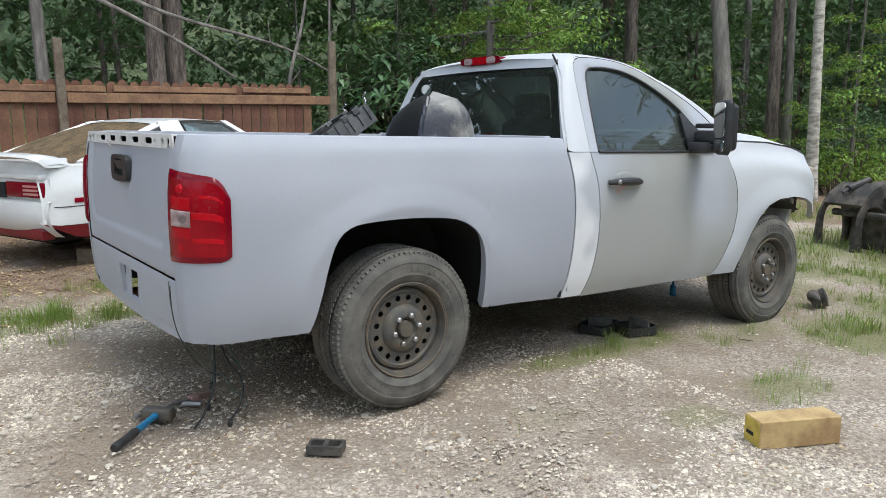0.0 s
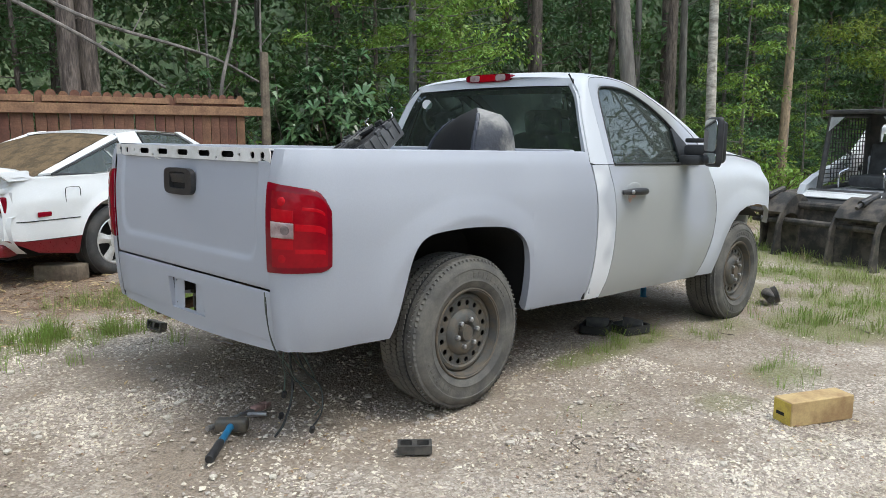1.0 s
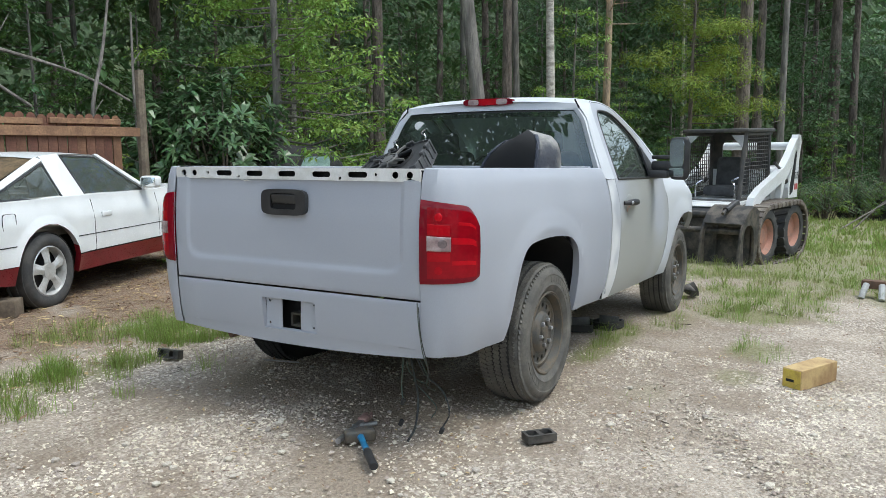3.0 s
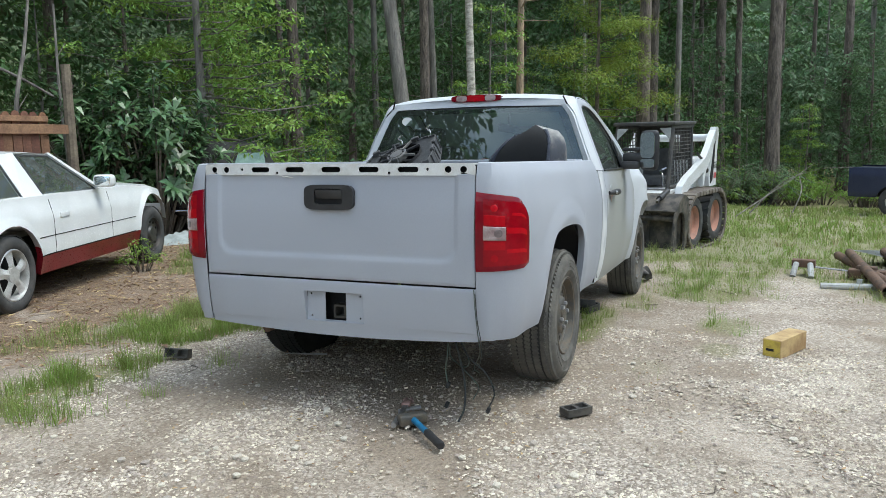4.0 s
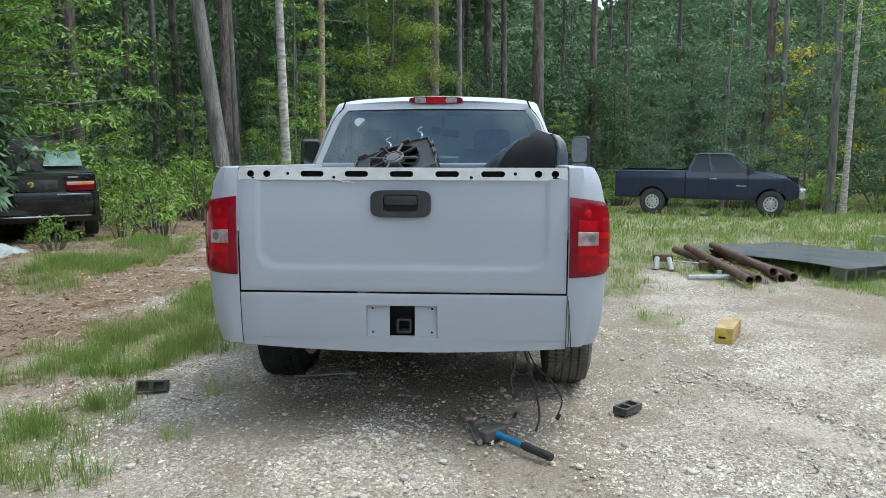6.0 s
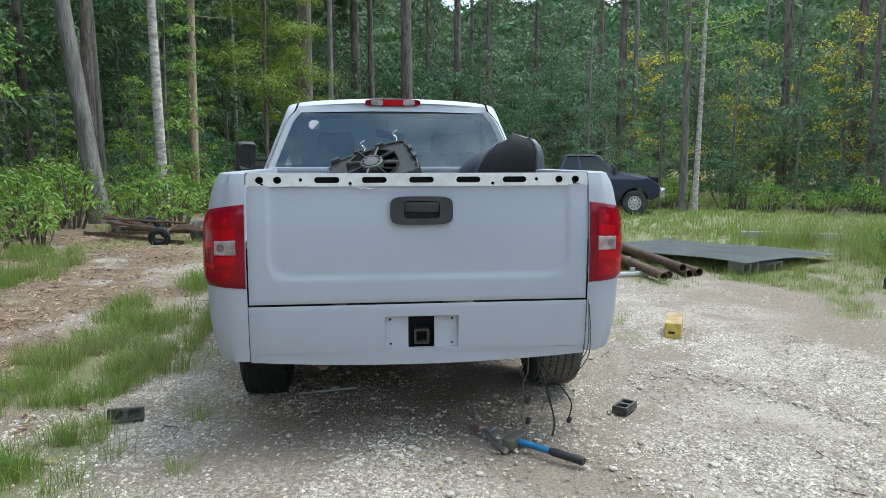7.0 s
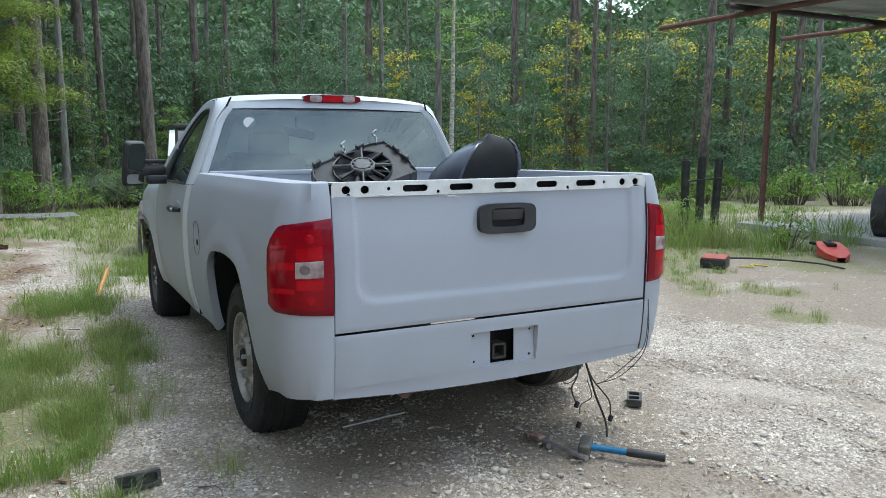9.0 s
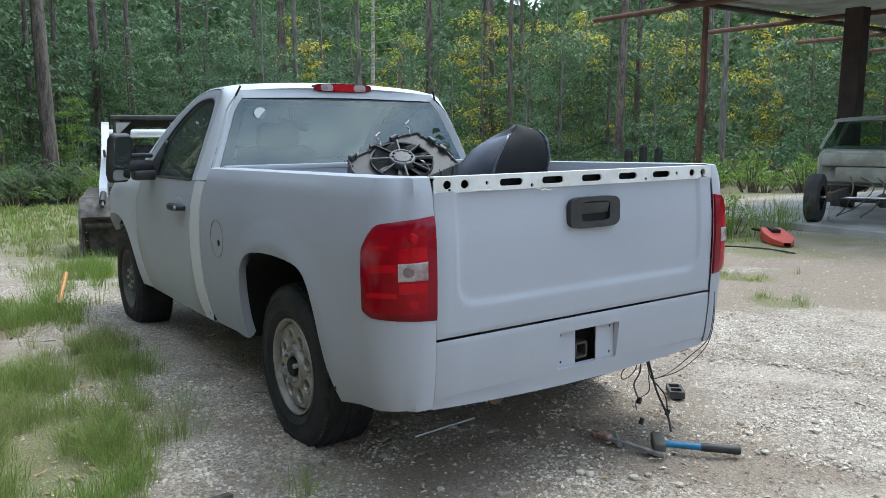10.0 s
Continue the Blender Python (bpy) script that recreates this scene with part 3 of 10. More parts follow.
    return gate


build_tailgate()


def build_roll_pan():
    """The smooth panel under the tailgate, with a number-plate pocket and the tow hitch behind it."""
    bm = bmesh.new()
    zs = [0.688, 0.682, 0.665, 0.635, 0.6301, 0.58, 0.53, 0.4701, 0.465, 0.45, 0.43, 0.415, 0.405]

    def px(z):
        return tail_x(max(z, 0.45)) + (0.008 * smooth(0.47, 0.40, z)) + 0.004 * smooth(0.68, 0.69, z)

    ys = [-0.783, -0.778, -0.65, -0.5, -0.35, -0.25, -0.183, -0.1725, -0.062, 0.062, 0.1725, 0.183, 0.25, 0.35, 0.5, 0.65, 0.778, 0.783]
    grid = {}
    for i, y in enumerate(ys):
        for j, z in enumerate(zs):
            drop = -0.03 * (1 - (y / 0.78) ** 2) * smooth(0.62, 0.41, z) + 0.02
            x = px(z) + (0.004 if abs(y) > 0.78 else 0)
            zz = z + (drop if z < 0.465 else 0)
            grid[i, j] = (x, y, zz)
    vs = {k: bm.verts.new(v) for k, v in grid.items()}
    for i in range(len(ys) - 1):
        for j in range(len(zs) - 1):
            inside = ys[i] >= -0.18 and ys[i + 1] <= 0.18 and zs[j] <= 0.632 and zs[j + 1] >= 0.468
            if not inside:
                bm.faces.new((vs[i, j], vs[i, j + 1], vs[i + 1, j + 1], vs[i + 1, j]))
    # returns: the pocket's sunk floor left and right of the hole, its walls, and the lower lip
    i0, i1, j0, j1 = ys.index(-0.1725), ys.index(0.1725), zs.index(0.6301), zs.index(0.4701)
    ring_ij = [(i, j0) for i in range(i0, i1 + 1)] + [(i1, j) for j in range(j0 + 1, j1 + 1)] + [(i, j1) for i in range(i1 - 1, i0 - 1, -1)] + [(i0, j) for j in range(j1 - 1, j0, -1)]
    back = {k: bm.verts.new((grid[k][0] + 0.022, grid[k][1] * 0.965, 0.55 + (grid[k][2] - 0.55) * 0.93)) for k in ring_ij}
    for a, b in zip(ring_ij, ring_ij[1:] + ring_ij[:1]):
        bm.faces.new((vs[a], vs[b], back[b], back[a]))
    low = [bm.verts.new((grid[i, len(zs) - 1][0] + 0.06, ys[i], grid[i, len(zs) - 1][2] + 0.0)) for i in range(len(ys))]
    for i in range(len(ys) - 1):
        bm.faces.new((vs[i, len(zs) - 1], low[i], low[i + 1], vs[i + 1, len(zs) - 1]))
    bmesh.ops.recalc_face_normals(bm, faces=bm.faces)
    pan = part("roll_pan", bm, primer, pickup, "grey primer roll pan with a plate pocket", 40)
    x = px(0.55) + 0.022
    for s in (-1, 1):
        bm = bmesh.new()
        m = Matrix(((0, 0, -1, x), (-1, 0, 0, 0), (0, 1, 0, 0), (0, 0, 0, 1)))
        c = -s * 0.115
        holed(bm, [(c - 0.054, 0.473), (c + 0.054, 0.473), (c + 0.054, 0.628), (c - 0.054, 0.628)], [ring(c - s * 0.03, 0.61, 0.006, n=8), ring(c + s * -0.028, 0.495, 0.006, n=8)], 0.003, m)
        part("pocket_floor", bm, primer, pan, "grey plate pocket floor with screw holes")
    bm = bmesh.new()
    holed(bm, ring(0, 0, 0.036, n=24, p=9), [ring(0, 0, 0.026, n=24, p=9)], 0.35, Matrix(((0, 0, -1, x + 0.03), (-1, 0, 0, -0.005), (0, 1, 0, 0.518), (0, 0, 0, 1))))
    box(bm, (x + 0.30, 0, 0.50), (0.1, 1.0, 0.08))
    part("hitch_receiver", bm, under_dark, pickup, "rusty black square tow hitch receiver", 30)
    # black sheet paints the shade behind the pocket's hole
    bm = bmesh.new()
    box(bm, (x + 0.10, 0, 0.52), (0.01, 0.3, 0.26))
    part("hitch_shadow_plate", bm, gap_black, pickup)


build_roll_pan()


def build_bed_inside():
    bm = bmesh.new()
    box(bm, (-0.03, 0, 0.965), (1.95, 1.62, 0.03))
    for k in range(-7, 8):
        box(bm, (-0.03, k * 0.105, 0.985), (1.93, 0.05, 0.014))
    part("bed_floor", bm, primer, pickup, "ribbed grey bed floor")
    for s in (-1, 1):
        bm = bmesh.new()
        box(bm, (-0.03, s * 0.82, 1.11), (1.95, 0.02, 0.30))
        part("bed_inner_wall", bm, primer, pickup)
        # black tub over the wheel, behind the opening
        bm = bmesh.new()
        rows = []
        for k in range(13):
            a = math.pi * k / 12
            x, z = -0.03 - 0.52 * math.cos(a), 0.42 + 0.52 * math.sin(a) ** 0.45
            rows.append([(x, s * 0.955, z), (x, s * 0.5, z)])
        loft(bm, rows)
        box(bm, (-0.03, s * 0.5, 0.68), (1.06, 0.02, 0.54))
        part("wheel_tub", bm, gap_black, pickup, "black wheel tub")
    bm = bmesh.new()
    box(bm, (0.945, 0, 1.02), (0.03, 1.72, 0.52))
    box(bm, (0.945, 0, 1.285), (0.05, 1.72, 0.03), r=0.008)
    part("bed_front_wall", bm, primer, pickup)


build_bed_inside()

# ---- cab ----
SEAM_R = [(0.40, 1.165), (0.55, 1.215), (0.70, 1.24), (0.85, 1.244), (1.0, 1.230), (1.10, 1.21), (1.16, 1.192), (1.215, 1.178)]
SEAM_F = [(0.40, 2.385), (0.55, 2.47), (0.70, 2.535), (0.85, 2.555), (1.0, 2.53), (1.10, 2.49), (1.215, 2.43)]


def cab_half(z):
    return 0.992 - soft_table(INSET, z) * 0.9 if z < 1.215 else 0.959 - 0.40 * (z - 1.215)


def strip(xa, xb, z0, z1, side, nz_=18, nx=8, out=0.0):
    rows = []
    for j in range(nz_ + 1):
        z = z0 + (z1 - z0) * j / nz_
        a, b = xa(z), xb(z)
        row = [(a + (b - a) * i / nx, side * (cab_half(z) + out), z) for i in range(nx + 1)]
        row.insert(0, (row[0][0], side * (cab_half(z) - 0.03), z))
        row.append((row[-1][0], side * (cab_half(z) - 0.03), z))
        rows.append(row)
    return rows if side > 0 else [r[::-1] for r in rows]


WIN = [(1.245, 1.218), (1.265, 1.45), (1.287, 1.62), (1.31, 1.672), (1.37, 1.692), (1.50, 1.694), (1.62, 1.68), (1.74, 1.645), (1.88, 1.583), (2.02, 1.50), (2.13, 1.40), (2.205, 1.28), (2.22, 1.218)]
OUTER = [(1.035, 1.218), (1.075, 1.45), (1.125, 1.62), (1.165, 1.715), (1.30, 1.762), (1.50, 1.762), (1.70, 1.735), (1.90, 1.675), (2.12, 1.585), (2.32, 1.487), (2.50, 1.375), (2.60, 1.30)]
DOORTOP = [(1.176, 1.218), (1.188, 1.45), (1.20, 1.63), (1.225, 1.725), (1.33, 1.748), (1.52, 1.745), (1.69, 1.718), (1.86, 1.662), (2.04, 1.585), (2.21, 1.495), (2.35, 1.39), (2.41, 1.29), (2.43, 1.218)]


def up_y(z, inset=0.0):
    return cab_half(z) - inset


def build_cab_side(s):
    bm = bmesh.new()
    loft(bm, strip(lambda z: 1.008 + 0.045 * max(0.0, math.sin(math.pi * min(1, max(0, (z - 0.42) / 0.80)))) ** 0.7, lambda z: lerp_table(SEAM_R, z) - 0.003, 0.41, 1.215, s, nx=6))
    part("cab_corner", bm, corner_white, pickup, "patchy white cab corner panel", 40)
    # lower door
    bm = bmesh.new()
    loft(bm, strip(lambda z: lerp_table(SEAM_R, z) + 0.003, lambda z: lerp_table(SEAM_F, z) - 0.003, 0.405, 1.215, s, nx=14))
    door = part("door", bm, primer_door, pickup, "grey and olive primer door", 40)
    # upper frame of the door, round the glass
    n = 56
    w = spline([(x, 0, z) for x, z in WIN], n)
    d = spline([(x, 0, z) for x, z in DOORTOP], n)
    o = spline([(x, 0, z) for x, z in OUTER], n)

    def lay(c, inset):
        return [Vector((p.x, s * (up_y(p.z) - inset), p.z)) for p in c]

    bm = bmesh.new()
    dd = [a.lerp(b, 0.965) for a, b in zip(w, d)]
    rows = [lay(w, 0.03), lay(w, 0.006), lay([a.lerp(b, 0.1) for a, b in zip(w, d)], 0.0), lay([a.lerp(b, 0.5) for a, b in zip(w, d)], -0.003), lay(dd, 0.002), lay(dd, 0.03)]
    loft(bm, rows if s < 0 else [r[::-1] for r in rows])
    part("window_frame", bm, primer_door, door, "", 40)
    # rubber round the glass
    bm = bmesh.new()
    tube(bm, [(p.x, s * (up_y(p.z) - 0.004), p.z) for p in w], 0.007, 6)
    tube(bm, [(1.245, s * (up_y(1.218) + 0.002), 1.218), (2.22, s * (up_y(1.218) + 0.002), 1.218)], 0.009, 6)
    part("window_seal", bm, black_plastic, door, "black window seal")
    bm = bmesh.new()
    rows = []
    mid = len(w) // 2
    for k in range(mid):
        a, b = w[k], w[-1 - k]
        rows.append([Vector((a.x + (b.x - a.x) * i / 6, s * (up_y(a.z + (b.z - a.z) * i / 6) - 0.018), a.z + (b.z - a.z) * i / 6)) for i in range(7)])
    loft(bm, rows)
    pane = part("window_pane", face_out(bm, (1.75, 0, 1.2)), glass_tint, door, "tinted side window glass")
    pane.visible_shadow = False
    # cant rail and pillars outside the door
    bm = bmesh.new()
    dg = [a.lerp(b, 1.02) for a, b in zip(w, d)]
    rows = [lay(dg, 0.03), lay(dg, 0.0), lay([a.lerp(b, 0.5) for a, b in zip(dg, o)], 0.002)]
    rows.append([Vector((p.x, s * (up_y(p.z) - 0.012 - 0.02 * smooth(1.6, 1.75, p.z)), p.z)) for p in [a.lerp(b, 0.85) for a, b in zip(dg, o)]])
    edge = [Vector((p.x, s * (up_y(p.z) - 0.03 - 0.05 * smooth(1.6, 1.76, p.z)), p.z + 0.008)) for p in o]
    rows.append(edge)
    loft(bm, rows if s < 0 else [r[::-1] for r in rows])
    part("roof_pillar", bm, primer_white, pickup, "white primer roof rail and pillars", 50)
    # gaps behind the seams
    bm = bmesh.new()
    for tab in (SEAM_R, SEAM_F):
        tube(bm, [(x, s * (cab_half(z) - 0.012), z) for z, x in tab], 0.009, 6)
    tube(bm, [(p.x, s * (up_y(p.z) - 0.012), p.z) for p in dg], 0.009, 6)
    tube(bm, [(1.0, s * 0.935, 0.42), (1.03, s * 0.955, 0.8), (1.0, s * 0.92, 1.24)], 0.012, 6)
    part("panel_gap", bm, gap_black, pickup, "dark panel gap")
    # handle: a pull bar over a cup
    bm = bmesh.new()
    hz, hx = 1.052, 1.44
    y = cab_half(hz)
    pts = spline([(hx - 0.14, s * (y + 0.006), hz - 0.004), (hx - 0.09, s * (y + 0.036), hz), (hx + 0.05, s * (y + 0.04), hz), (hx + 0.13, s * (y + 0.01), hz - 0.006)], 14)
    tube(bm, pts, [0.014 + 0.010 * math.sin(math.pi * k / 13) for k in range(14)], 10)
    handle = part("door_handle", bm, black_plastic, door, "black plastic door handle")
    bm = bmesh.new()
    lathe(bm, [(0.008, 0.012), (0.012, 0.008), (0.013, 0.0)], Matrix.Translation((hx - 0.10, s * (y + 0.05), hz)) @ Matrix.Rotation(-s * math.pi / 2, 4, "X"), 14)
    part("lock_cylinder", bm, steel, handle, "round metal lock")
    bm = bmesh.new()
    t = bmesh.new()
    bmesh.ops.create_uvsphere(t, u_segments=20, v_segments=10, radius=1)
    merge(bm, t, Matrix.Translation((hx, s * (y - 0.004), hz + 0.014)) @ Matrix.Diagonal((0.085, 0.007, 0.042, 1)))
    part("handle_cup", bm, primer_door, door, "grey handle cup")
    # chipped paint under the handle
    bm = bmesh.new()
    holed(bm, [(-0.03, -0.045), (0.0, -0.06), (0.016, -0.03), (0.05, -0.028), (0.055, -0.014), (-0.025, -0.01)], [], 0.002, Matrix(((1, 0, 0, hx - 0.05), (0, 0, s, s * (cab_half(hz - 0.03) + 0.004)), (0, 1, 0, hz - 0.012), (0, 0, 0, 1))))
    if s < 0:
        part("paint_chip", bm, surf("chipped_orange", (0.46, 0.25, 0.19), (0.42, 0.38, 0.36), 0.6, 25, 0.05), door, "orange chipped spot under the handle")
    else:
        bm.free()
    # corner patch at the window's foot, and the tow mirror on two arms
    bm = bmesh.new()
    tri = [(2.045, 1.212), (2.035, 1.44), (2.06, 1.455), (2.30, 1.245), (2.30, 1.212)]
    for q in (0.0, 1.0):
        pts = [Vector((x, s * (up_y(z) + 0.014 * q), z)) for x, z in tri]
        vs = [bm.verts.new(p) for p in pts]
        bm.faces.new(vs if (q > 0) == (s < 0) else vs[::-1])
        if q:
            for i in range(5):
                bm.faces.new((last[i], last[(i + 1) % 5], vs[(i + 1) % 5], vs[i]))
        last = vs
    bmesh.ops.recalc_face_normals(bm, faces=bm.faces)
    mz = 1.365 if s < 0 else 1.345
    box(bm, (2.10, s * 1.02, mz - 0.12), (0.13, 0.15, 0.065), r=0.02)
    box(bm, (2.11, s * 1.06, mz - 0.055), (0.075, 0.21, 0.075), r=0.022)
    box(bm, (2.115, s * 1.03, mz + 0.01), (0.05, 0.15, 0.03), r=0.01)
    arm = part("mirror_arm", bm, black_plastic, pickup, "black mirror arm")
    bm = bmesh.new()
    t = bmesh.new()
    box(t, (0, 0, 0), (0.095, 0.172, 0.325), r=0.036, seg=4)
    for v in t.verts:
        if v.co.x > 0:
            v.co.y *= 0.72
            v.co.z *= 0.86
    at = pose(2.085, s * 1.185, mz, 0, -9 if s > 0 else 0, s * 30)
    merge(bm, t, at)
    shell = part("mirror_shell", bm, black_plastic, arm, "large black tow mirror shell")
    m = at @ Matrix(((0, 0, -1, -0.0475), (-1, 0, 0, 0), (0, 1, 0, 0), (0, 0, 0, 1)))
    bm = bmesh.new()
    holed(bm, ring(0, 0.042, 0.070, 0.104, 28, 5), [], 0.004, m @ Matrix.Translation((0, 0, 0.003)))
    part("mirror_glass", bm, mirror, shell, "flat mirror glass")
    bm = bmesh.new()
    holed(bm, ring(0, -0.106, 0.070, 0.036, 28, 5), [], 0.004, m @ Matrix.Translation((0, 0, 0.003)))
    part("mirror_glass", bm, mirror, shell, "wide-angle mirror glass")
    return edge


EDGE_R, EDGE_L = build_cab_side(-1), build_cab_side(1)


def build_cab_top():
    k0 = min(range(len(EDGE_R)), key=lambda k: abs(EDGE_R[k].x - 1.165))
    k1 = min(range(len(EDGE_R)), key=lambda k: abs(EDGE_R[k].x - 1.80) + (EDGE_R[k].z < 1.6))
    bm = bmesh.new()
    rows = []
    for k in range(k0, k1 + 1):
        a, b = EDGE_R[k], EDGE_L[k]
        rows.append([a.lerp(b, i / 20) + Vector((0.03 * math.sin(math.pi * i / 20) * (-1 if k == k0 else 0), 0, 0.032 * math.sin(math.pi * i / 20) ** 0.7)) for i in range(21)])
    back = rows[0]
    loft(bm, rows[::-1])
    part("roof", bm, primer_white, pickup, "white primer cab roof", 50)
    # windscreen
    bm = bmesh.new()
    rows = []
    for k in range(k1, len(EDGE_R)):
        a, b = EDGE_R[k], EDGE_L[k]
        f = (k - k1) / (len(EDGE_R) - 1 - k1)
        rows.append([a.lerp(b, i / 16) + Vector((0.10 * f * math.sin(math.pi * i / 16), 0, 0.032 * (1 - f) * math.sin(math.pi * i / 16))) for i in range(17)])
    loft(bm, rows)
    pane = part("windscreen", face_out(bm, (1.75, 0, 1.0)), glass_dusty, pickup, "windscreen glass")
    pane.visible_shadow = False
    # back of the cab: a roof header, two posts and a lower panel round one wide pane
    def back_pt(y, z):
        x = 1.035 + 0.27 * max(0, z - 1.22) - 0.014 * (1 - (y / 0.9) ** 2)
        return Vector((x, y, z))

    def post(z):
        return up_y(z) - 0.03 - 0.05 * smooth(1.6, 1.76, z)

    bm = bmesh.new()
    ztop = 1.70
    rows = [[p for p in back]]
    rows.append([back_pt((-1 + 2 * i / 20) * post(1.725), 1.735 + 0.022 * math.sin(math.pi * i / 20)) for i in range(21)])
    rows.append([back_pt((-1 + 2 * i / 20) * post(ztop), ztop - 0.012 + 0.012 * math.sin(math.pi * i / 20)) for i in range(21)])
    rows.append([p + Vector((0.02, 0, 0)) for p in rows[-1]])
    loft(bm, rows)
    part("roof_header", bm, primer_white, pickup, "white primer strip above the rear window", 50)
    zs = [1.0 + 0.70 * k / 20 for k in range(21)]
    for s in (-1, 1):
        bm = bmesh.new()
        rows = []
        for z in zs:
            o = post(min(z, ztop))
            x0 = lerp_table([(a[1], a[0]) for a in OUTER[:4]], z) if z > 1.218 else 1.02
            rows.append([(x0, s * o, z), (x0 - 0.012, s * (o - 0.012), z), tuple(back_pt(s * (o - 0.05), z)), tuple(back_pt(s * (o - 0.05), z) + Vector((0.02, 0, 0)))])
        loft(bm, rows if s > 0 else [r[::-1] for r in rows])
        part("rear_post", bm, primer_white, pickup, "white primer post beside the rear window", 50)
    bm = bmesh.new()
    loft(bm, [[back_pt((-1 + 2 * i / 20) * 0.96, z) for i in range(21)] for z in (0.45, 0.8, 1.0, 1.20)])
    part("cab_back", bm, primer, pickup)

    def pane_ring(dz, dy):
        pts = []
        for k in range(15):
            z = 1.205 + dz + (ztop - 0.018 - dz - 1.205 - dz) * k / 14
            pts.append((post(z) - 0.053 - dy, z))
        return pts

    outer_r, inner_r = pane_ring(0.0, 0.0), pane_ring(0.042, 0.06)
    # ceramic black band
    bm = bmesh.new()
    loop = lambda r: [back_pt(y, z) for y, z in r] + [back_pt(r[-1][0] * (1 - 2 * i / 12), r[-1][1] + 0.010 * math.sin(math.pi * i / 12)) for i in range(1, 12)] + [back_pt(-y, z) for y, z in r[::-1]] + [back_pt(r[0][0] * (-1 + 2 * i / 12), r[0][1]) for i in range(1, 12)]
    a, b = loop(outer_r), loop(inner_r)
    loft(bm, [[p + Vector((0.004, 0, 0)) for p in a], [p + Vector((0.004, 0, 0)) for p in b]], True)
    bmesh.ops.recalc_face_normals(bm, faces=bm.faces)
    part("window_band", bm, black_band, pickup, "black ceramic window border")
    bm = bmesh.new()
    rows = [[back_pt(-y + 2 * y * i / 14, z) for i in range(15)] for y, z in outer_r]
    loft(bm, rows)
    pane = part("rear_window", face_out(bm, (1.75, 0, 1.2)), glass_rear, pickup, "tinted rear window with a round sticker")
    pane.visible_shadow = False
    bm = bmesh.new()
    p = back_pt(0.565, 1.60)
    holed(bm, ring(0, 0, 0.042, 0.034), [], 0.002, Matrix(((0.25, 0, -1, p.x - 0.004), (-1, 0, 0, p.y), (0, 1, 0.25, p.z), (0, 0, 0, 1))))
    part("window_sticker", bm, bare_white, pickup, "round white window sticker")
    for s in (-1, 1):
        bm = bmesh.new()
        tube(bm, [tuple(back_pt(s * post(1.70), 1.70) + Vector((-0.006, 0, 0))), tuple(Vector((1.135, s * post(1.735), 1.757)))], 0.006, 6)
        part("roof_joint", bm, gap_black, pickup, "black roof joint seal")
    # third brake light
    bm = bmesh.new()
    lampm = Matrix(((0, 0, -1, back_pt(0, 1.745).x - 0.018), (-1, 0, 0, 0), (0, 1, 0, 0), (0, 0, 0, 1)))
    holed(bm, ring(0, 1.762, 0.20, 0.026, 36, 4), [], 0.05, lampm)
    lamp = part("high_brake_lamp", bm, lens_red, pickup, "red high brake lamp with two clear lenses")
    bm = bmesh.new()
    holed(bm, ring(0, 1.762, 0.07, 0.022, 28, 5), [], 0.004, lampm @ Matrix.Translation((0, 0, 0.004)))
    part("lens_band", bm, lens_bright, lamp)
    for s in (-1, 1):
        bm = bmesh.new()
        holed(bm, ring(s * 0.115, 1.762, 0.042, 0.021, 24, 4), [], 0.004, lampm @ Matrix.Translation((0, 0, 0.004)))
        part("clear_lens", bm, lens_clear, lamp, "clear lens")


black_band = surf("black_band", (0.006, 0.006, 0.007), None, 0.3, 6, 0)
glass_rear = glass("glass_rear", (0.56, 0.74, 0.68), 0.6, ior=1.95, dust=0.05)
build_cab_top()


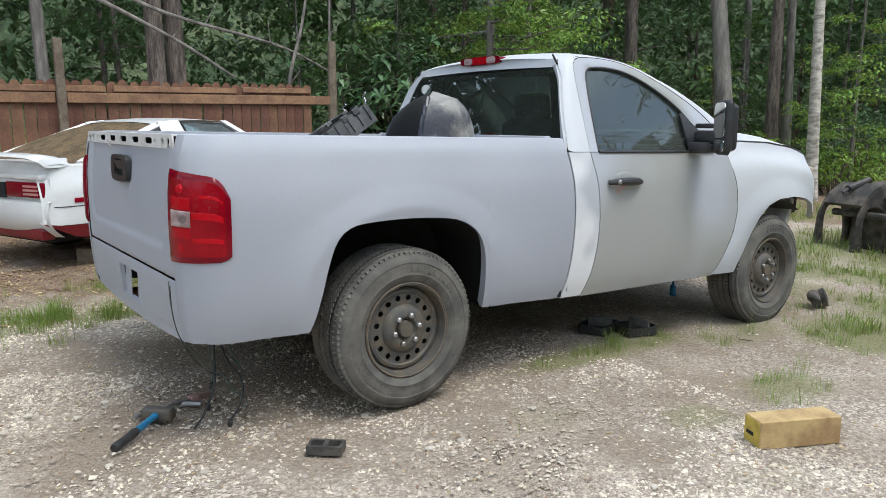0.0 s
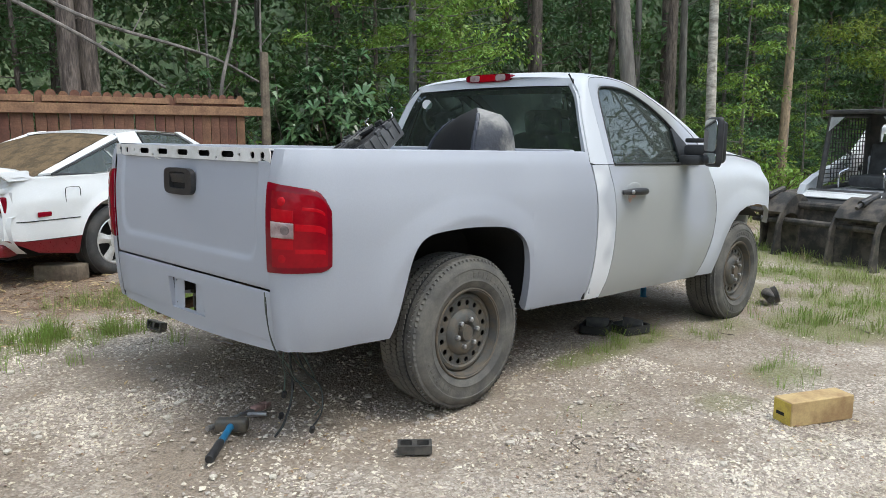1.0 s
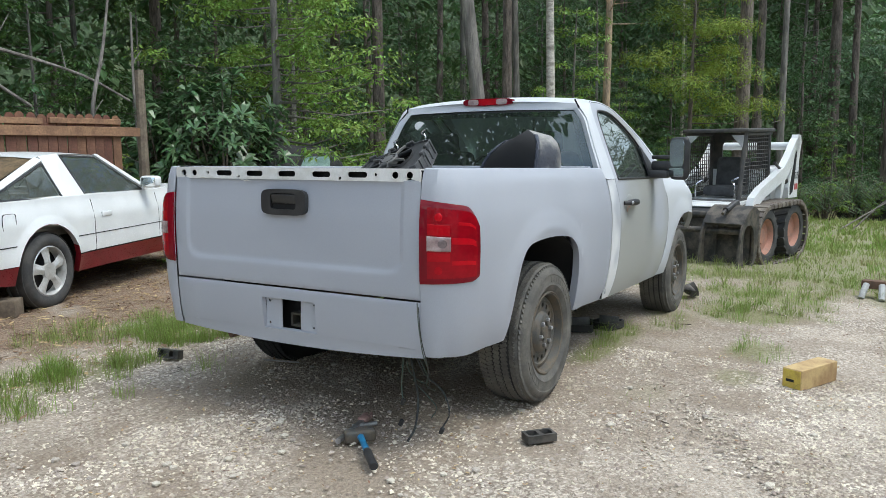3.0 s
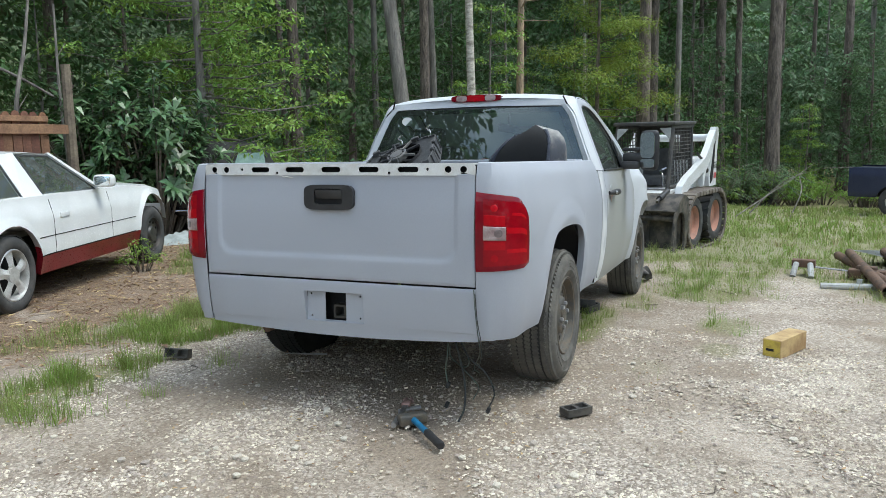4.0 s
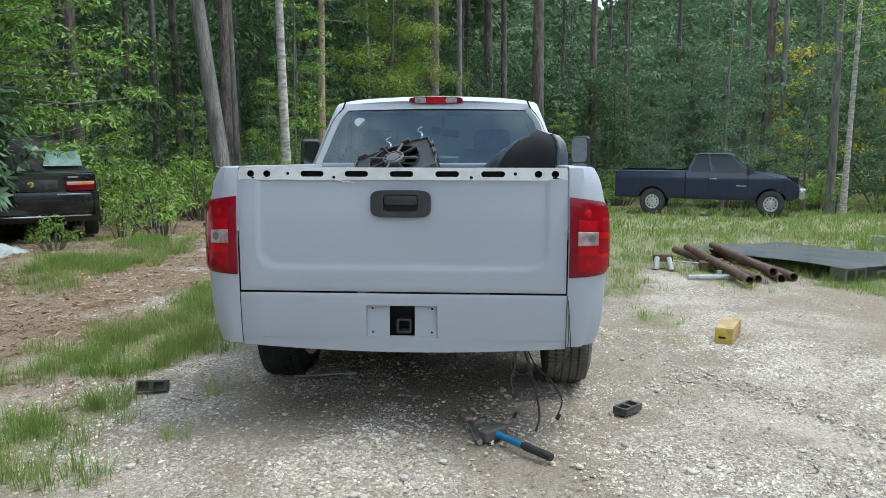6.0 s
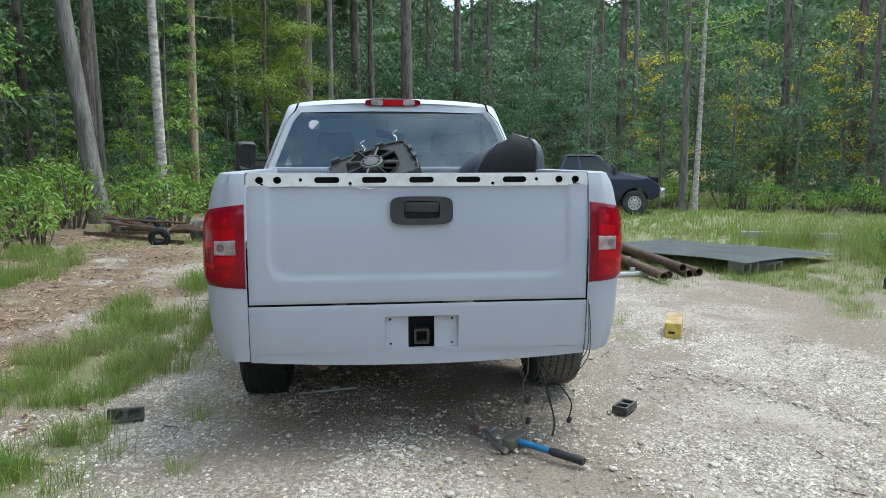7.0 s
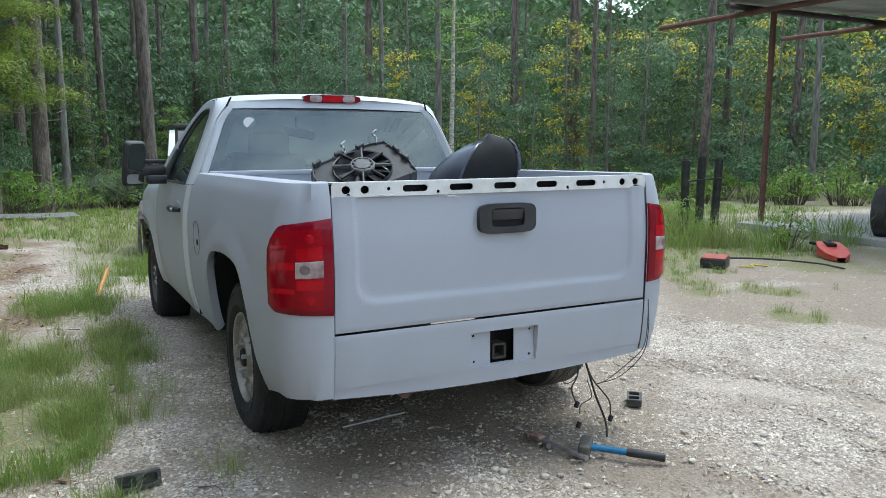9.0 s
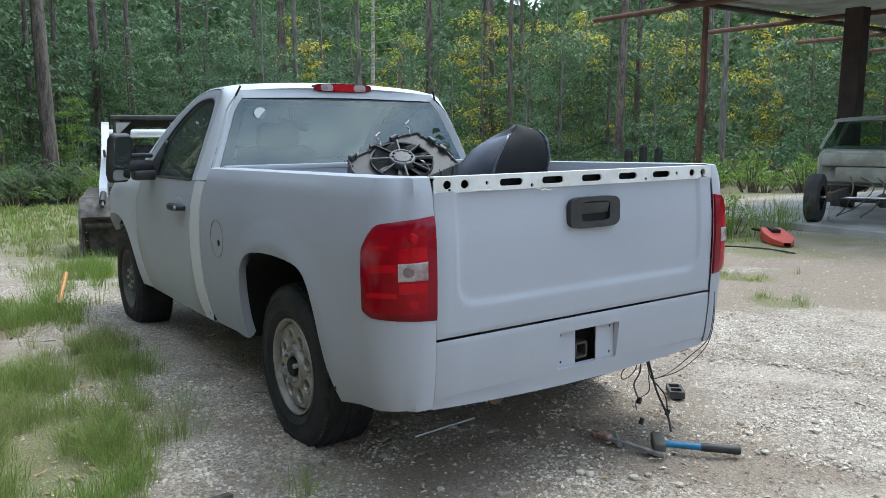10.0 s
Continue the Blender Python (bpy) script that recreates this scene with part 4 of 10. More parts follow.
def build_cab_inside():
    bm = bmesh.new()
    box(bm, (1.75, 0, 0.55), (1.5, 1.8, 0.04))
    part("cab_floor", bm, cab_dark, pickup)
    bm = bmesh.new()
    box(bm, (1.50, 0, 1.735), (0.55, 1.25, 0.02))
    part("headliner", bm, cab_dark, pickup)
    for y in (-0.42, 0.42):
        bm = bmesh.new()
        box(bm, (1.55, y, 0.80), (0.55, 0.52, 0.20), r=0.06, seg=3)
        seat = part("seat", bm, cab_cloth, pickup, "grey cloth seat")
        bm = bmesh.new()
        box(bm, (1.30, y, 1.10), (0.16, 0.50, 0.62), Matrix.Rotation(radians(-12), 4, "Y"), 0.06, 3)
        part("backrest", bm, cab_cloth, seat)
        bm = bmesh.new()
        box(bm, (1.225, y, 1.465), (0.10, 0.27, 0.17), Matrix.Rotation(radians(-10), 4, "Y"), 0.045, 3)
        for k in (-0.06, 0.06):
            tube(bm, [(1.235, y + k, 1.33), (1.225, y + k, 1.42)], 0.007, 6)
        part("headrest", bm, cab_cloth, seat)
    bm = bmesh.new()
    box(bm, (2.35, 0, 1.12), (0.42, 1.75, 0.26), r=0.06, seg=3)
    part("dashboard", bm, cab_dark, pickup, "dark dashboard")
    bm = bmesh.new()
    lathe(bm, [(0.19 + 0.014 * math.cos(2 * math.pi * k / 8), 0.014 * math.sin(2 * math.pi * k / 8)) for k in range(8)], pose(2.02, 0.42, 1.24, 0, -62, 0), 32, True)
    for a in (20, 160, 270):
        m = pose(2.02, 0.42, 1.24, 0, -62, 0)
        tube(bm, [m @ Vector((0, 0, -0.02)), m @ Vector((0.185 * math.cos(radians(a)), 0.185 * math.sin(radians(a)), 0))], 0.016, 8)
    tube(bm, [(2.02, 0.42, 1.24), (2.25, 0.42, 1.13)], 0.035, 10)
    part("steering_wheel", bm, cab_dark, pickup, "dark steering wheel")
    bm = bmesh.new()
    box(bm, (1.98, -0.02, 1.56), (0.03, 0.24, 0.07), Matrix.Rotation(radians(10), 4, "X"), 0.015)
    tube(bm, [(1.99, 0, 1.58), (2.0, 0, 1.70)], 0.01, 6)
    part("inner_mirror", bm, cab_dark, pickup, "dark rear-view mirror")


build_cab_inside()
# a spare tail lamp behind the rear window, and the fuel filler's cut in the left bed side
bm = bmesh.new()
box(bm, (1.20, -0.075, 1.283), (0.06, 0.10, 0.055), r=0.008)
spare = part("spare_lamp", bm, lens_bright, pickup, "spare red lamp lying behind the window")
bm = bmesh.new()
box(bm, (1.20, -0.155, 1.283), (0.06, 0.06, 0.055), r=0.008)
part("clear_lens", bm, lens_clear, spare, "clear end of the lamp")
bm = bmesh.new()
FM = Matrix(((1, 0, 0, 0.745), (0, 0, 1, 0.9915), (0, 1, 0, 0.92), (0, 0, 0, 1)))
lathe(bm, [(0.0985, -0.004), (0.0985, 0.0004), (0.1, 0.0004), (0.1, -0.004)], FM, 40)
flap = part("fuel_door", bm, surf("primer_line", (0.22, 0.225, 0.235), (0.18, 0.185, 0.19), 0.6, 8, 0), pickup, "round fuel door outline")
# no hole is cut: a black disc stands for its shade
bm = bmesh.new()
holed(bm, ring(0, 0, 0.013, 0.017), [], 0.004, FM @ Matrix.Translation((-0.035, -0.02, 0.003)))
part("finger_hole", bm, gap_black, flap, "black disc for a shaded finger hole")

# ---- front ----
F_ARCH = [(2.62, 0.41), (2.66, 0.52), (2.72, 0.66), (2.80, 0.775), (2.90, 0.855), (3.02, 0.893), (3.2, 0.902), (3.36, 0.885), (3.48, 0.84), (3.56, 0.78), (3.61, 0.72)]


def fender_bottom(x):
    if x < 2.62:
        return 0.41
    if x < 3.61:
        return lerp_table(F_ARCH, x)
    return lerp_table([(3.61, 0.72), (3.66, 0.74), (3.78, 0.76)], x)


def fender_top(x):
    return soft_table([(2.40, 1.262), (2.60, 1.278), (3.0, 1.268), (3.3, 1.235), (3.5, 1.185), (3.64, 1.10), (3.72, 1.0), (3.78, 0.86)], x)


def build_fender(s):
    bm = bmesh.new()
    xs = sorted({2.39 + 0.1 * k for k in range(14)} | {a for a, _ in F_ARCH} | {3.65, 3.70, 3.74, 3.77})
    rows = []
    for x in xs:
        zb, zt = fender_bottom(x), fender_top(x)
        row = []
        for k in range(19):
            z = zb + (zt - zb) * k / 18
            xx = max(x, lerp_table(SEAM_F, z) + 0.003)
            d = abs(math.hypot((x - 3.06) / 0.5, (z - 0.45) / 0.45) - 1.0)
            y = cab_half(min(z, 1.2)) + 0.022 * max(0, 1 - d / 0.3) - 0.06 * smooth(zt - 0.16, zt + 0.01, z) - 0.14 * smooth(3.35, 3.8, x) ** 1.5
            row.append(Vector((xx, s * y, z)))
        inward = Vector((0, -s, 0))
        row.insert(0, row[0] + inward * 0.04 + Vector((0, 0, 0.01)))
        row.append(row[-1] + inward * 0.05 + Vector((0, 0, 0.012)))
        rows.append(row)
    loft(bm, rows if s < 0 else rows[::-1])
    part("fender", bm, primer_white, pickup, "white and grey primer front fender", 45)
    bm = bmesh.new()
    rows = []
    for k in range(10):
        a = math.pi * k / 12
        x, z = 3.06 - 0.50 * math.cos(a), 0.42 + 0.47 * math.sin(a) ** 0.7
        rows.append([(x, s * 0.93, z), (x, s * 0.52, z)])
    loft(bm, rows)
    part("wheel_liner", bm, under_dark, pickup, "black wheel liner")
    bm = bmesh.new()
    box(bm, (3.52, s * 0.70, 0.70), (0.05, 0.18, 0.34), Matrix.Rotation(radians(20), 4, "Y"), 0.01)
    part("fender_brace", bm, bare_white, pickup, "pale bare metal fender brace")


for s in (-1, 1):
    build_fender(s)


def build_hood():
    bm = bmesh.new()
    rows = []
    for k in range(15):
        x = 2.58 + 1.16 * k / 14
        half = 0.90 - 0.14 * smooth(3.35, 3.8, x) ** 1.5
        row = []
        for i in range(17):
            f = -1 + 2 * i / 16
            z = fender_top(x) + 0.012 + 0.055 * (1 - f * f) ** 0.5 * smooth(3.9, 3.2, x) + 0.02 * (0.45 < abs(f) < 0.8)
            row.append((x + 0.06 * (1 - f * f), f * half, z))
        rows.append(row)
    loft(bm, [r[::-1] for r in rows])
    part("hood", bm, primer_white, pickup, "white and grey primer hood", 40)
    bm = bmesh.new()
    box(bm, (2.56, 0, 1.272), (0.22, 1.72, 0.03), Matrix.Rotation(radians(-6), 4, "Y"), 0.01)
    for y in (-0.78, 0.78):
        box(bm, (2.62, y, 1.30), (0.20, 0.12, 0.045), Matrix.Rotation(radians(-4), 4, "Y"), 0.012)
    part("cowl", bm, black_plastic, pickup, "black plastic cowl")
    bm = bmesh.new()
    box(bm, (3.68, 0, 0.95), (0.06, 1.5, 0.42), r=0.02)
    part("radiator_support", bm, under_dark, pickup, "dark radiator support where the grille is missing")
    for s in (-1, 1):
        bm = bmesh.new()
        box(bm, (3.76, s * 0.72, 0.97), (0.05, 0.22, 0.26), Matrix.Rotation(radians(-8), 4, "Y"), 0.03, 3)
        part("headlamp", bm, lens_amber, pickup, "amber and clear headlamp edge")


lens_amber = surf("lens_amber", (0.55, 0.25, 0.06), (0.5, 0.42, 0.35), 0.2, 6, 0.1, 60, coat=0.5)
build_hood()


def build_underbody():
    for s in (-1, 1):
        bm = bmesh.new()
        box(bm, (1.3, s * 0.46, 0.56), (4.6, 0.08, 0.14), r=0.01)
        part("frame_rail", bm, under_dark, pickup, "dark frame rail")
        bm = bmesh.new()
        pts = spline([(-0.70, s * 0.56, 0.54), (-0.4, s * 0.56, 0.44), (0, s * 0.56, 0.40), (0.4, s * 0.56, 0.44), (0.75, s * 0.56, 0.52)], 12)
        for k in range(3):
            loft(bm, [[p + Vector((0, dy, 0.012 * k + dz)) for dy, dz in ((-0.03, 0), (0.03, 0), (0.03, 0.01), (-0.03, 0.01))] for p in pts], True)
        part("leaf_spring", bm, rust, pickup, "rusty leaf spring")
    bm = bmesh.new()
    tube(bm, [(0, -0.80, 0.385), (0, 0.80, 0.385)], 0.045, 12)
    t = bmesh.new()
    bmesh.ops.create_uvsphere(t, u_segments=18, v_segments=10, radius=0.15)
    merge(bm, t, pose(0.0, 0, 0.385))
    tube(bm, [(0.1, 0, 0.40), (2.4, 0, 0.50)], 0.045, 10)
    part("rear_axle", bm, under_dark, pickup, "dark rear axle and drive shaft")
    bm = bmesh.new()
    box(bm, (1.1, 0.0, 0.52), (1.5, 0.6, 0.22), r=0.05)
    box(bm, (2.7, 0.0, 0.55), (1.2, 0.7, 0.30), r=0.05)
    tube(bm, [(3.02, -0.78, 0.38), (3.02, 0.78, 0.38)], 0.035, 10)
    box(bm, (1.75, 0, 0.48), (1.4, 1.5, 0.05))
    part("drive_train", bm, under_dark, pickup, "dark tank and drive train")
    bm = bmesh.new()
    tube(bm, spline([(0.3, 0.3, 0.45), (-0.3, 0.35, 0.5), (-0.8, 0.42, 0.42), (-0.98, 0.46, 0.40)], 12), 0.03, 10)
    part("exhaust_pipe", bm, rust, pickup, "rusty exhaust pipe")


build_underbody()


def build_wheel(name_label, x, side, face, tyre_mat, rim_mat, rot=0.0, R=0.39, y=0.83):
    """A road wheel: tyre with tread blocks and raised sidewall bars, rim, disc with its holes, hub and nuts."""
    m = pose(x, side * y, R - 0.005, 0, 0, 0) @ Matrix.Rotation(-side * math.pi / 2, 4, "X") @ Matrix.Rotation(rot, 4, "Z")
    bm = bmesh.new()
    w = 0.13
    prof = [(0.222, w - 0.035), (0.235, w - 0.012), (0.26, w - 0.002), (0.268, w + 0.003), (0.272, w), (0.30, w + 0.004), (0.322, w + 0.001), (0.325, w + 0.004), (0.335, w + 0.002), (0.350, w - 0.006), (0.362, w - 0.015), (0.374, w - 0.028), (R - 0.011, w - 0.048), (R - 0.007, 0.05), (R - 0.007, -0.05), (R - 0.011, -w + 0.05), (0.36, -w + 0.02), (0.30, -w), (0.222, -w + 0.03)]
    lathe(bm, prof, m, 64)
    tyre = part("tyre", bm, tyre_mat, pickup, name_label, 50)
    # a darker band puts shade into the grooves' colour
    bm = bmesh.new()
    lathe(bm, [(R - 0.026, w - 0.030), (R - 0.0095, w - 0.046), (R - 0.0055, 0.052), (R - 0.0055, -0.052), (R - 0.0095, -w + 0.048)], m, 64)
    part("tread_groove", bm, rubber_clean, tyre, "dark band that paints shade into the tread grooves", 50)
    # raised marks round the sidewall
    for a0, count in ((0.4, 9), (3.3, 7)):
        for k in range(count):
            bm = bmesh.new()
            mm = m @ Matrix.Rotation(a0 + 0.115 * k, 4, "Z") @ Matrix.Translation((0.297, 0, w + 0.0035))
            box(bm, mm.translation, (0.024, 0.020 if k % 3 else 0.012, 0.004), mm.to_3x3().to_4x4(), 0.001, 1)
            part("sidewall_mark", bm, tyre_mat, tyre)
    # tread blocks, two shoulder rows and three middle ribs
    bm = bmesh.new()
    for row, (h, wid, n) in enumerate(((-0.094, 0.040, 84), (-0.052, 0.036, 96), (-0.010, 0.036, 96), (0.033, 0.036, 96), (0.074, 0.034, 96), (0.104, 0.022, 84))):
        for k in range(n):
            a = 2 * math.pi * (k + 0.37 * row) / n
            drop = 0.019 if h > 0.1 else 0.005 if abs(h) > 0.07 else 0.0
            mm = m @ Matrix.Rotation(a, 4, "Z") @ pose(R - 0.007 - drop, 0, h, 0, 26 if h > 0.1 else 9 if h > 0.07 else 0, 0) @ Matrix.Rotation(radians(24 * (1 if row % 2 else -1)), 4, "X")
            ln = 2 * math.pi * R / n * 0.82
            vs = [bm.verts.new(mm @ Vector(p)) for p in ((-0.006, -ln / 2, -wid / 2), (0.007, -ln / 2, -wid / 2), (0.007, ln / 2, -wid / 2), (-0.006, ln / 2, -wid / 2), (-0.006, -ln / 2, wid / 2), (0.007, -ln / 2, wid / 2), (0.007, ln / 2, wid / 2), (-0.006, ln / 2, wid / 2))]
            for q in ((1, 2, 6, 5), (0, 1, 5, 4), (2, 3, 7, 6), (4, 5, 6, 7), (0, 3, 2, 1)):
                bm.faces.new([vs[i] for i in q])
    part("tread", bm, tyre_mat, tyre, "worn tread blocks", 30)
    bm = bmesh.new()
    lathe(bm, [(0.224, w - 0.022), (0.228, w - 0.016), (0.225, w - 0.010), (0.216, w - 0.012), (0.212, w - 0.03), (0.205, w - 0.055), (0.198, w - 0.085), (0.195, -w + 0.04), (0.224, -w + 0.03)], m, 48)
    rim = part("rim", bm, rim_mat, tyre, "", 40)
    if face == "holes":
        bm = bmesh.new()
        lathe(bm, [(0.212, w - 0.034), (0.219, w - 0.012), (0.225, w - 0.007), (0.231, w - 0.011), (0.231, w - 0.02)], m, 48)
        part("rim_edge", bm, rim_dirt, rim, "dirty rusty rim edge")
    bm = bmesh.new()
    dz = w - 0.055
    if face == "holes":
        holed(bm, ring(0, 0, 0.198, n=48), [ring(0.150 * math.cos(a), 0.150 * math.sin(a), 0.0145, n=12) for a in (2 * math.pi * k / 16 for k in range(16))] + [ring(0, 0, 0.045, n=20)], 0.006, m @ Matrix.Translation((0, 0, dz)))
        lathe(bm, [(0.198, dz - 0.004), (0.192, dz + 0.006), (0.178, dz + 0.009), (0.170, dz + 0.001)], m, 48)
        lathe(bm, [(0.118, dz + 0.001), (0.105, dz + 0.02), (0.085, dz + 0.028), (0.060, dz + 0.026), (0.045, dz + 0.012)], m, 40)
        tb = [(0.04, 0.0), (0.042, dz + 0.02), (0.036, dz + 0.035), (0.015, dz + 0.036)]
    else:
        dz = w - 0.034
        spots = [(0.138 * math.cos(a), 0.138 * math.sin(a)) for a in (2 * math.pi * k / 8 for k in range(8))]
        holed(bm, ring(0, 0, 0.192, n=48), [ring(a, b, 0.027, n=16) for a, b in spots] + [ring(0, 0, 0.05, n=20)], 0.012, m @ Matrix.Translation((0, 0, dz)))
        lathe(bm, [(0.204, dz - 0.022), (0.200, dz - 0.008), (0.192, dz + 0.002), (0.180, dz + 0.003)], m, 48)
        for a, b in spots:
            lathe(bm, [(0.026, dz - 0.014), (0.028, dz + 0.002), (0.033, dz + 0.008), (0.039, dz + 0.006), (0.046, dz - 0.001)], m @ Matrix.Translation((a, b, 0)), 18)
        lathe(bm, [(0.105, dz), (0.095, dz + 0.02), (0.080, dz + 0.024), (0.05, dz + 0.012)], m, 40)
        tb = [(0.045, 0.0), (0.047, dz + 0.02), (0.04, dz + 0.030), (0.003, dz + 0.031)]
    part("wheel_disc", bm, rim_mat, rim, "steel disc with round holes" if face == "holes" else "silver disc with oval hand holes", 35)
    bm = bmesh.new()
    lathe(bm, tb, m, 28)
    part("hub", bm, rim_dirt if face == "holes" else gap_black, rim, "dirty hub")
    for k in range(6):
        bm = bmesh.new()
        a = 2 * math.pi * k / 6
        lathe(bm, [(0.013, dz + 0.02), (0.013, dz + 0.042), (0.008, dz + 0.046), (0.004, dz + 0.046)], m @ Matrix.Translation((0.07 * math.cos(a), 0.07 * math.sin(a), 0)), 6)
        part("lug_nut", bm, steel, rim)
    # black sheet in place of the shade behind the disc's holes
    bm = bmesh.new()
    lathe(bm, [(0.012, dz - 0.03), (0.195, dz - 0.03)], m, 32)
    part("brake_drum", bm, gap_black, rim)


build_wheel("dusty worn all-terrain tyre on a rusty steel wheel", -0.03, -1, "holes", rubber, steel_rusty, 0.2, y=0.865)
build_wheel("dusty worn tyre on a dark steel wheel", 3.02, -1, "holes", rubber, steel_rusty, 0.5, y=0.85)
build_wheel("black tyre on a silver steel wheel", -0.03, 1, "oval", rubber_clean, alloy, 0.3, y=0.80)
build_wheel("black tyre on a dark steel wheel", 3.02, 1, "holes", rubber_clean, steel_rusty, 0.9, y=0.85)


# ---- woods ----
leaf_mid = surf("leaf_green", (0.125, 0.225, 0.048), (0.08, 0.16, 0.04), 0.45, 0.9, 0, island=0.35, trans=0.3)
leaf_light = surf("leaf_light", (0.25, 0.37, 0.07), (0.165, 0.28, 0.05), 0.45, 0.9, 0, island=0.35, trans=0.35)
leaf_dark = surf("leaf_dark", (0.085, 0.15, 0.06), (0.055, 0.11, 0.045), 0.3, 0.9, 0, island=0.35, trans=0.12)
leaf_blue = surf("leaf_blue_green", (0.12, 0.215, 0.095), (0.08, 0.16, 0.07), 0.5, 0.9, 0, island=0.35, trans=0.3)
leaf_far = surf("leaf_far", (0.11, 0.19, 0.065), (0.06, 0.115, 0.045), 0.55, 0.35, 0, island=0.4, trans=0.3)
# paler and bluer leaf colour that imitates haze over the woods
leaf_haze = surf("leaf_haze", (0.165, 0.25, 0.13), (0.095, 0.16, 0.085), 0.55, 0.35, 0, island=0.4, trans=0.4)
# the yellow stands for sunlight, put into the leaf colour
leaf_sun_tint = surf("leaf_sun_tint", (0.66, 0.54, 0.08), (0.30, 0.34, 0.06), 0.5, 0.6, 0, island=0.4, trans=0.55)
needle = surf("pine_needles", (0.07, 0.12, 0.04), (0.045, 0.085, 0.03), 0.6, 0.9, 0, island=0.4, trans=0.25)
needle_bright = surf("pine_needles_bright", (0.27, 0.33, 0.045), (0.15, 0.225, 0.035), 0.6, 1.6, 0, island=0.35, trans=0.35)
bark = surf("pine_bark", (0.20, 0.16, 0.135), (0.085, 0.067, 0.058), 0.9, 9, 1.0, 34, bdist=0.03, grain=0.4, stretch=5.0)
bark_grey = surf("grey_bark", (0.25, 0.225, 0.20), (0.12, 0.108, 0.097), 0.9, 9, 0.9, 36, bdist=0.025, grain=0.35, stretch=5.0)
bark_pale = surf("pale_bark", (0.56, 0.51, 0.45), (0.25, 0.22, 0.185), 0.85, 5, 0.5, 30, bdist=0.015, grain=0.25, stretch=0.4)
# orange here is sunlight on the trunk, put into the bark colour
bark_sun_tint = surf("sun_tinted_bark", (0.42, 0.30, 0.20), (0.22, 0.17, 0.13), 0.85, 6, 0.7, 30, bdist=0.015, grain=0.3, stretch=3.0)
twig = surf("twig", (0.17, 0.14, 0.11), (0.10, 0.08, 0.065), 0.9, 8, 0.3, 60)


def leaf_object(name, pts, size, wide, material, parent=None, seed=1, droop=0.35, kind="", label="", facing=None):
    """Many small pointed leaves, one at each of pts; facing: the way that each leaf's upper side looks."""
    rg = np.random.RandomState(seed)
    pts = np.asarray(pts, dtype=float)
    n = len(pts)
    if facing is None:
        d = rg.normal(size=(n, 3))
        d[:, 2] -= droop
        d /= np.linalg.norm(d, axis=1, keepdims=True) + 1e-9
        up = rg.normal(size=(n, 3)) * 0.6 + np.array((0, 0, 1.0))
    else:
        up = facing / (np.linalg.norm(facing, axis=1, keepdims=True) + 1e-9)
        d = rg.normal(size=(n, 3)) + facing * np.array((0.9, 0.9, 0.0))
        d[:, 2] -= droop
        d -= up * np.sum(d * up, axis=1, keepdims=True)
        d /= np.linalg.norm(d, axis=1, keepdims=True) + 1e-9
    s = np.cross(d, up)
    s /= np.linalg.norm(s, axis=1, keepdims=True) + 1e-9
    nn = np.cross(s, d)
    ln = (size * rg.uniform(0.6, 1.35, (n, 1)))
    v = np.empty((n, 4, 3))
    v[:, 0] = pts
    v[:, 1] = pts + d * ln * 0.5 + s * ln * wide * 0.5 + nn * ln * 0.10
    v[:, 2] = pts + d * ln
    v[:, 3] = pts + d * ln * 0.5 - s * ln * wide * 0.5 + nn * ln * 0.10
    me = bpy.data.meshes.new(name)
    me.from_pydata(v.reshape(-1, 3).tolist(), [], np.arange(4 * n).reshape(n, 4).tolist())
    me.materials.append(material)
    ob = new(name, me)
    if parent:
        ob.parent = parent
    if kind:
        ob["kind"] = kind
    if label:
        ob["label"] = label
    return ob


def lumps(rg, centres, radii, per, low=-0.25):
    """Leaves over the tops and sides of many small rounded clumps: their places, and the way they face."""
    c, r = np.repeat(np.asarray(centres, dtype=float), per, axis=0), np.repeat(np.asarray(radii, dtype=float), per, axis=0)
    d = rg.normal(size=c.shape)
    d /= np.linalg.norm(d, axis=1, keepdims=True)
    d[:, 2] = np.where(d[:, 2] < low, -d[:, 2], d[:, 2])
    pts = c + d * r * rg.uniform(0.5, 1.12, (len(c), 1))
    return pts, d * 0.75 + np.array((0, 0, 0.5)) + rg.normal(size=c.shape) * 0.38


def clump_sizes(rg, n, ball):
    return np.asarray(ball) * rg.uniform(0.6, 1.4, (n, 1)) * rg.uniform(0.8, 1.2, (n, 3))


def trunk_mesh(bm, h, r, rg, lean=0.0, n=11, bend=0.15, steps=10):
    pts, rs = [], []
    off = rg.uniform(-1, 1, 4) * bend
    for k in range(steps + 1):
        f = (k / steps) ** 1.25
        pts.append((lean * f * h + off[0] * math.sin(f * 3 + off[1] * 9), off[2] * math.sin(f * 2.5 + off[3] * 9), h * f - 0.25))
        rs.append(r * (1.0 - 0.72 * f) * (1.4 if k == 0 else 1.08 if k == 1 else 1.0))
    tube(bm, pts, rs, n)
    return [Vector(p) for p in pts], rs


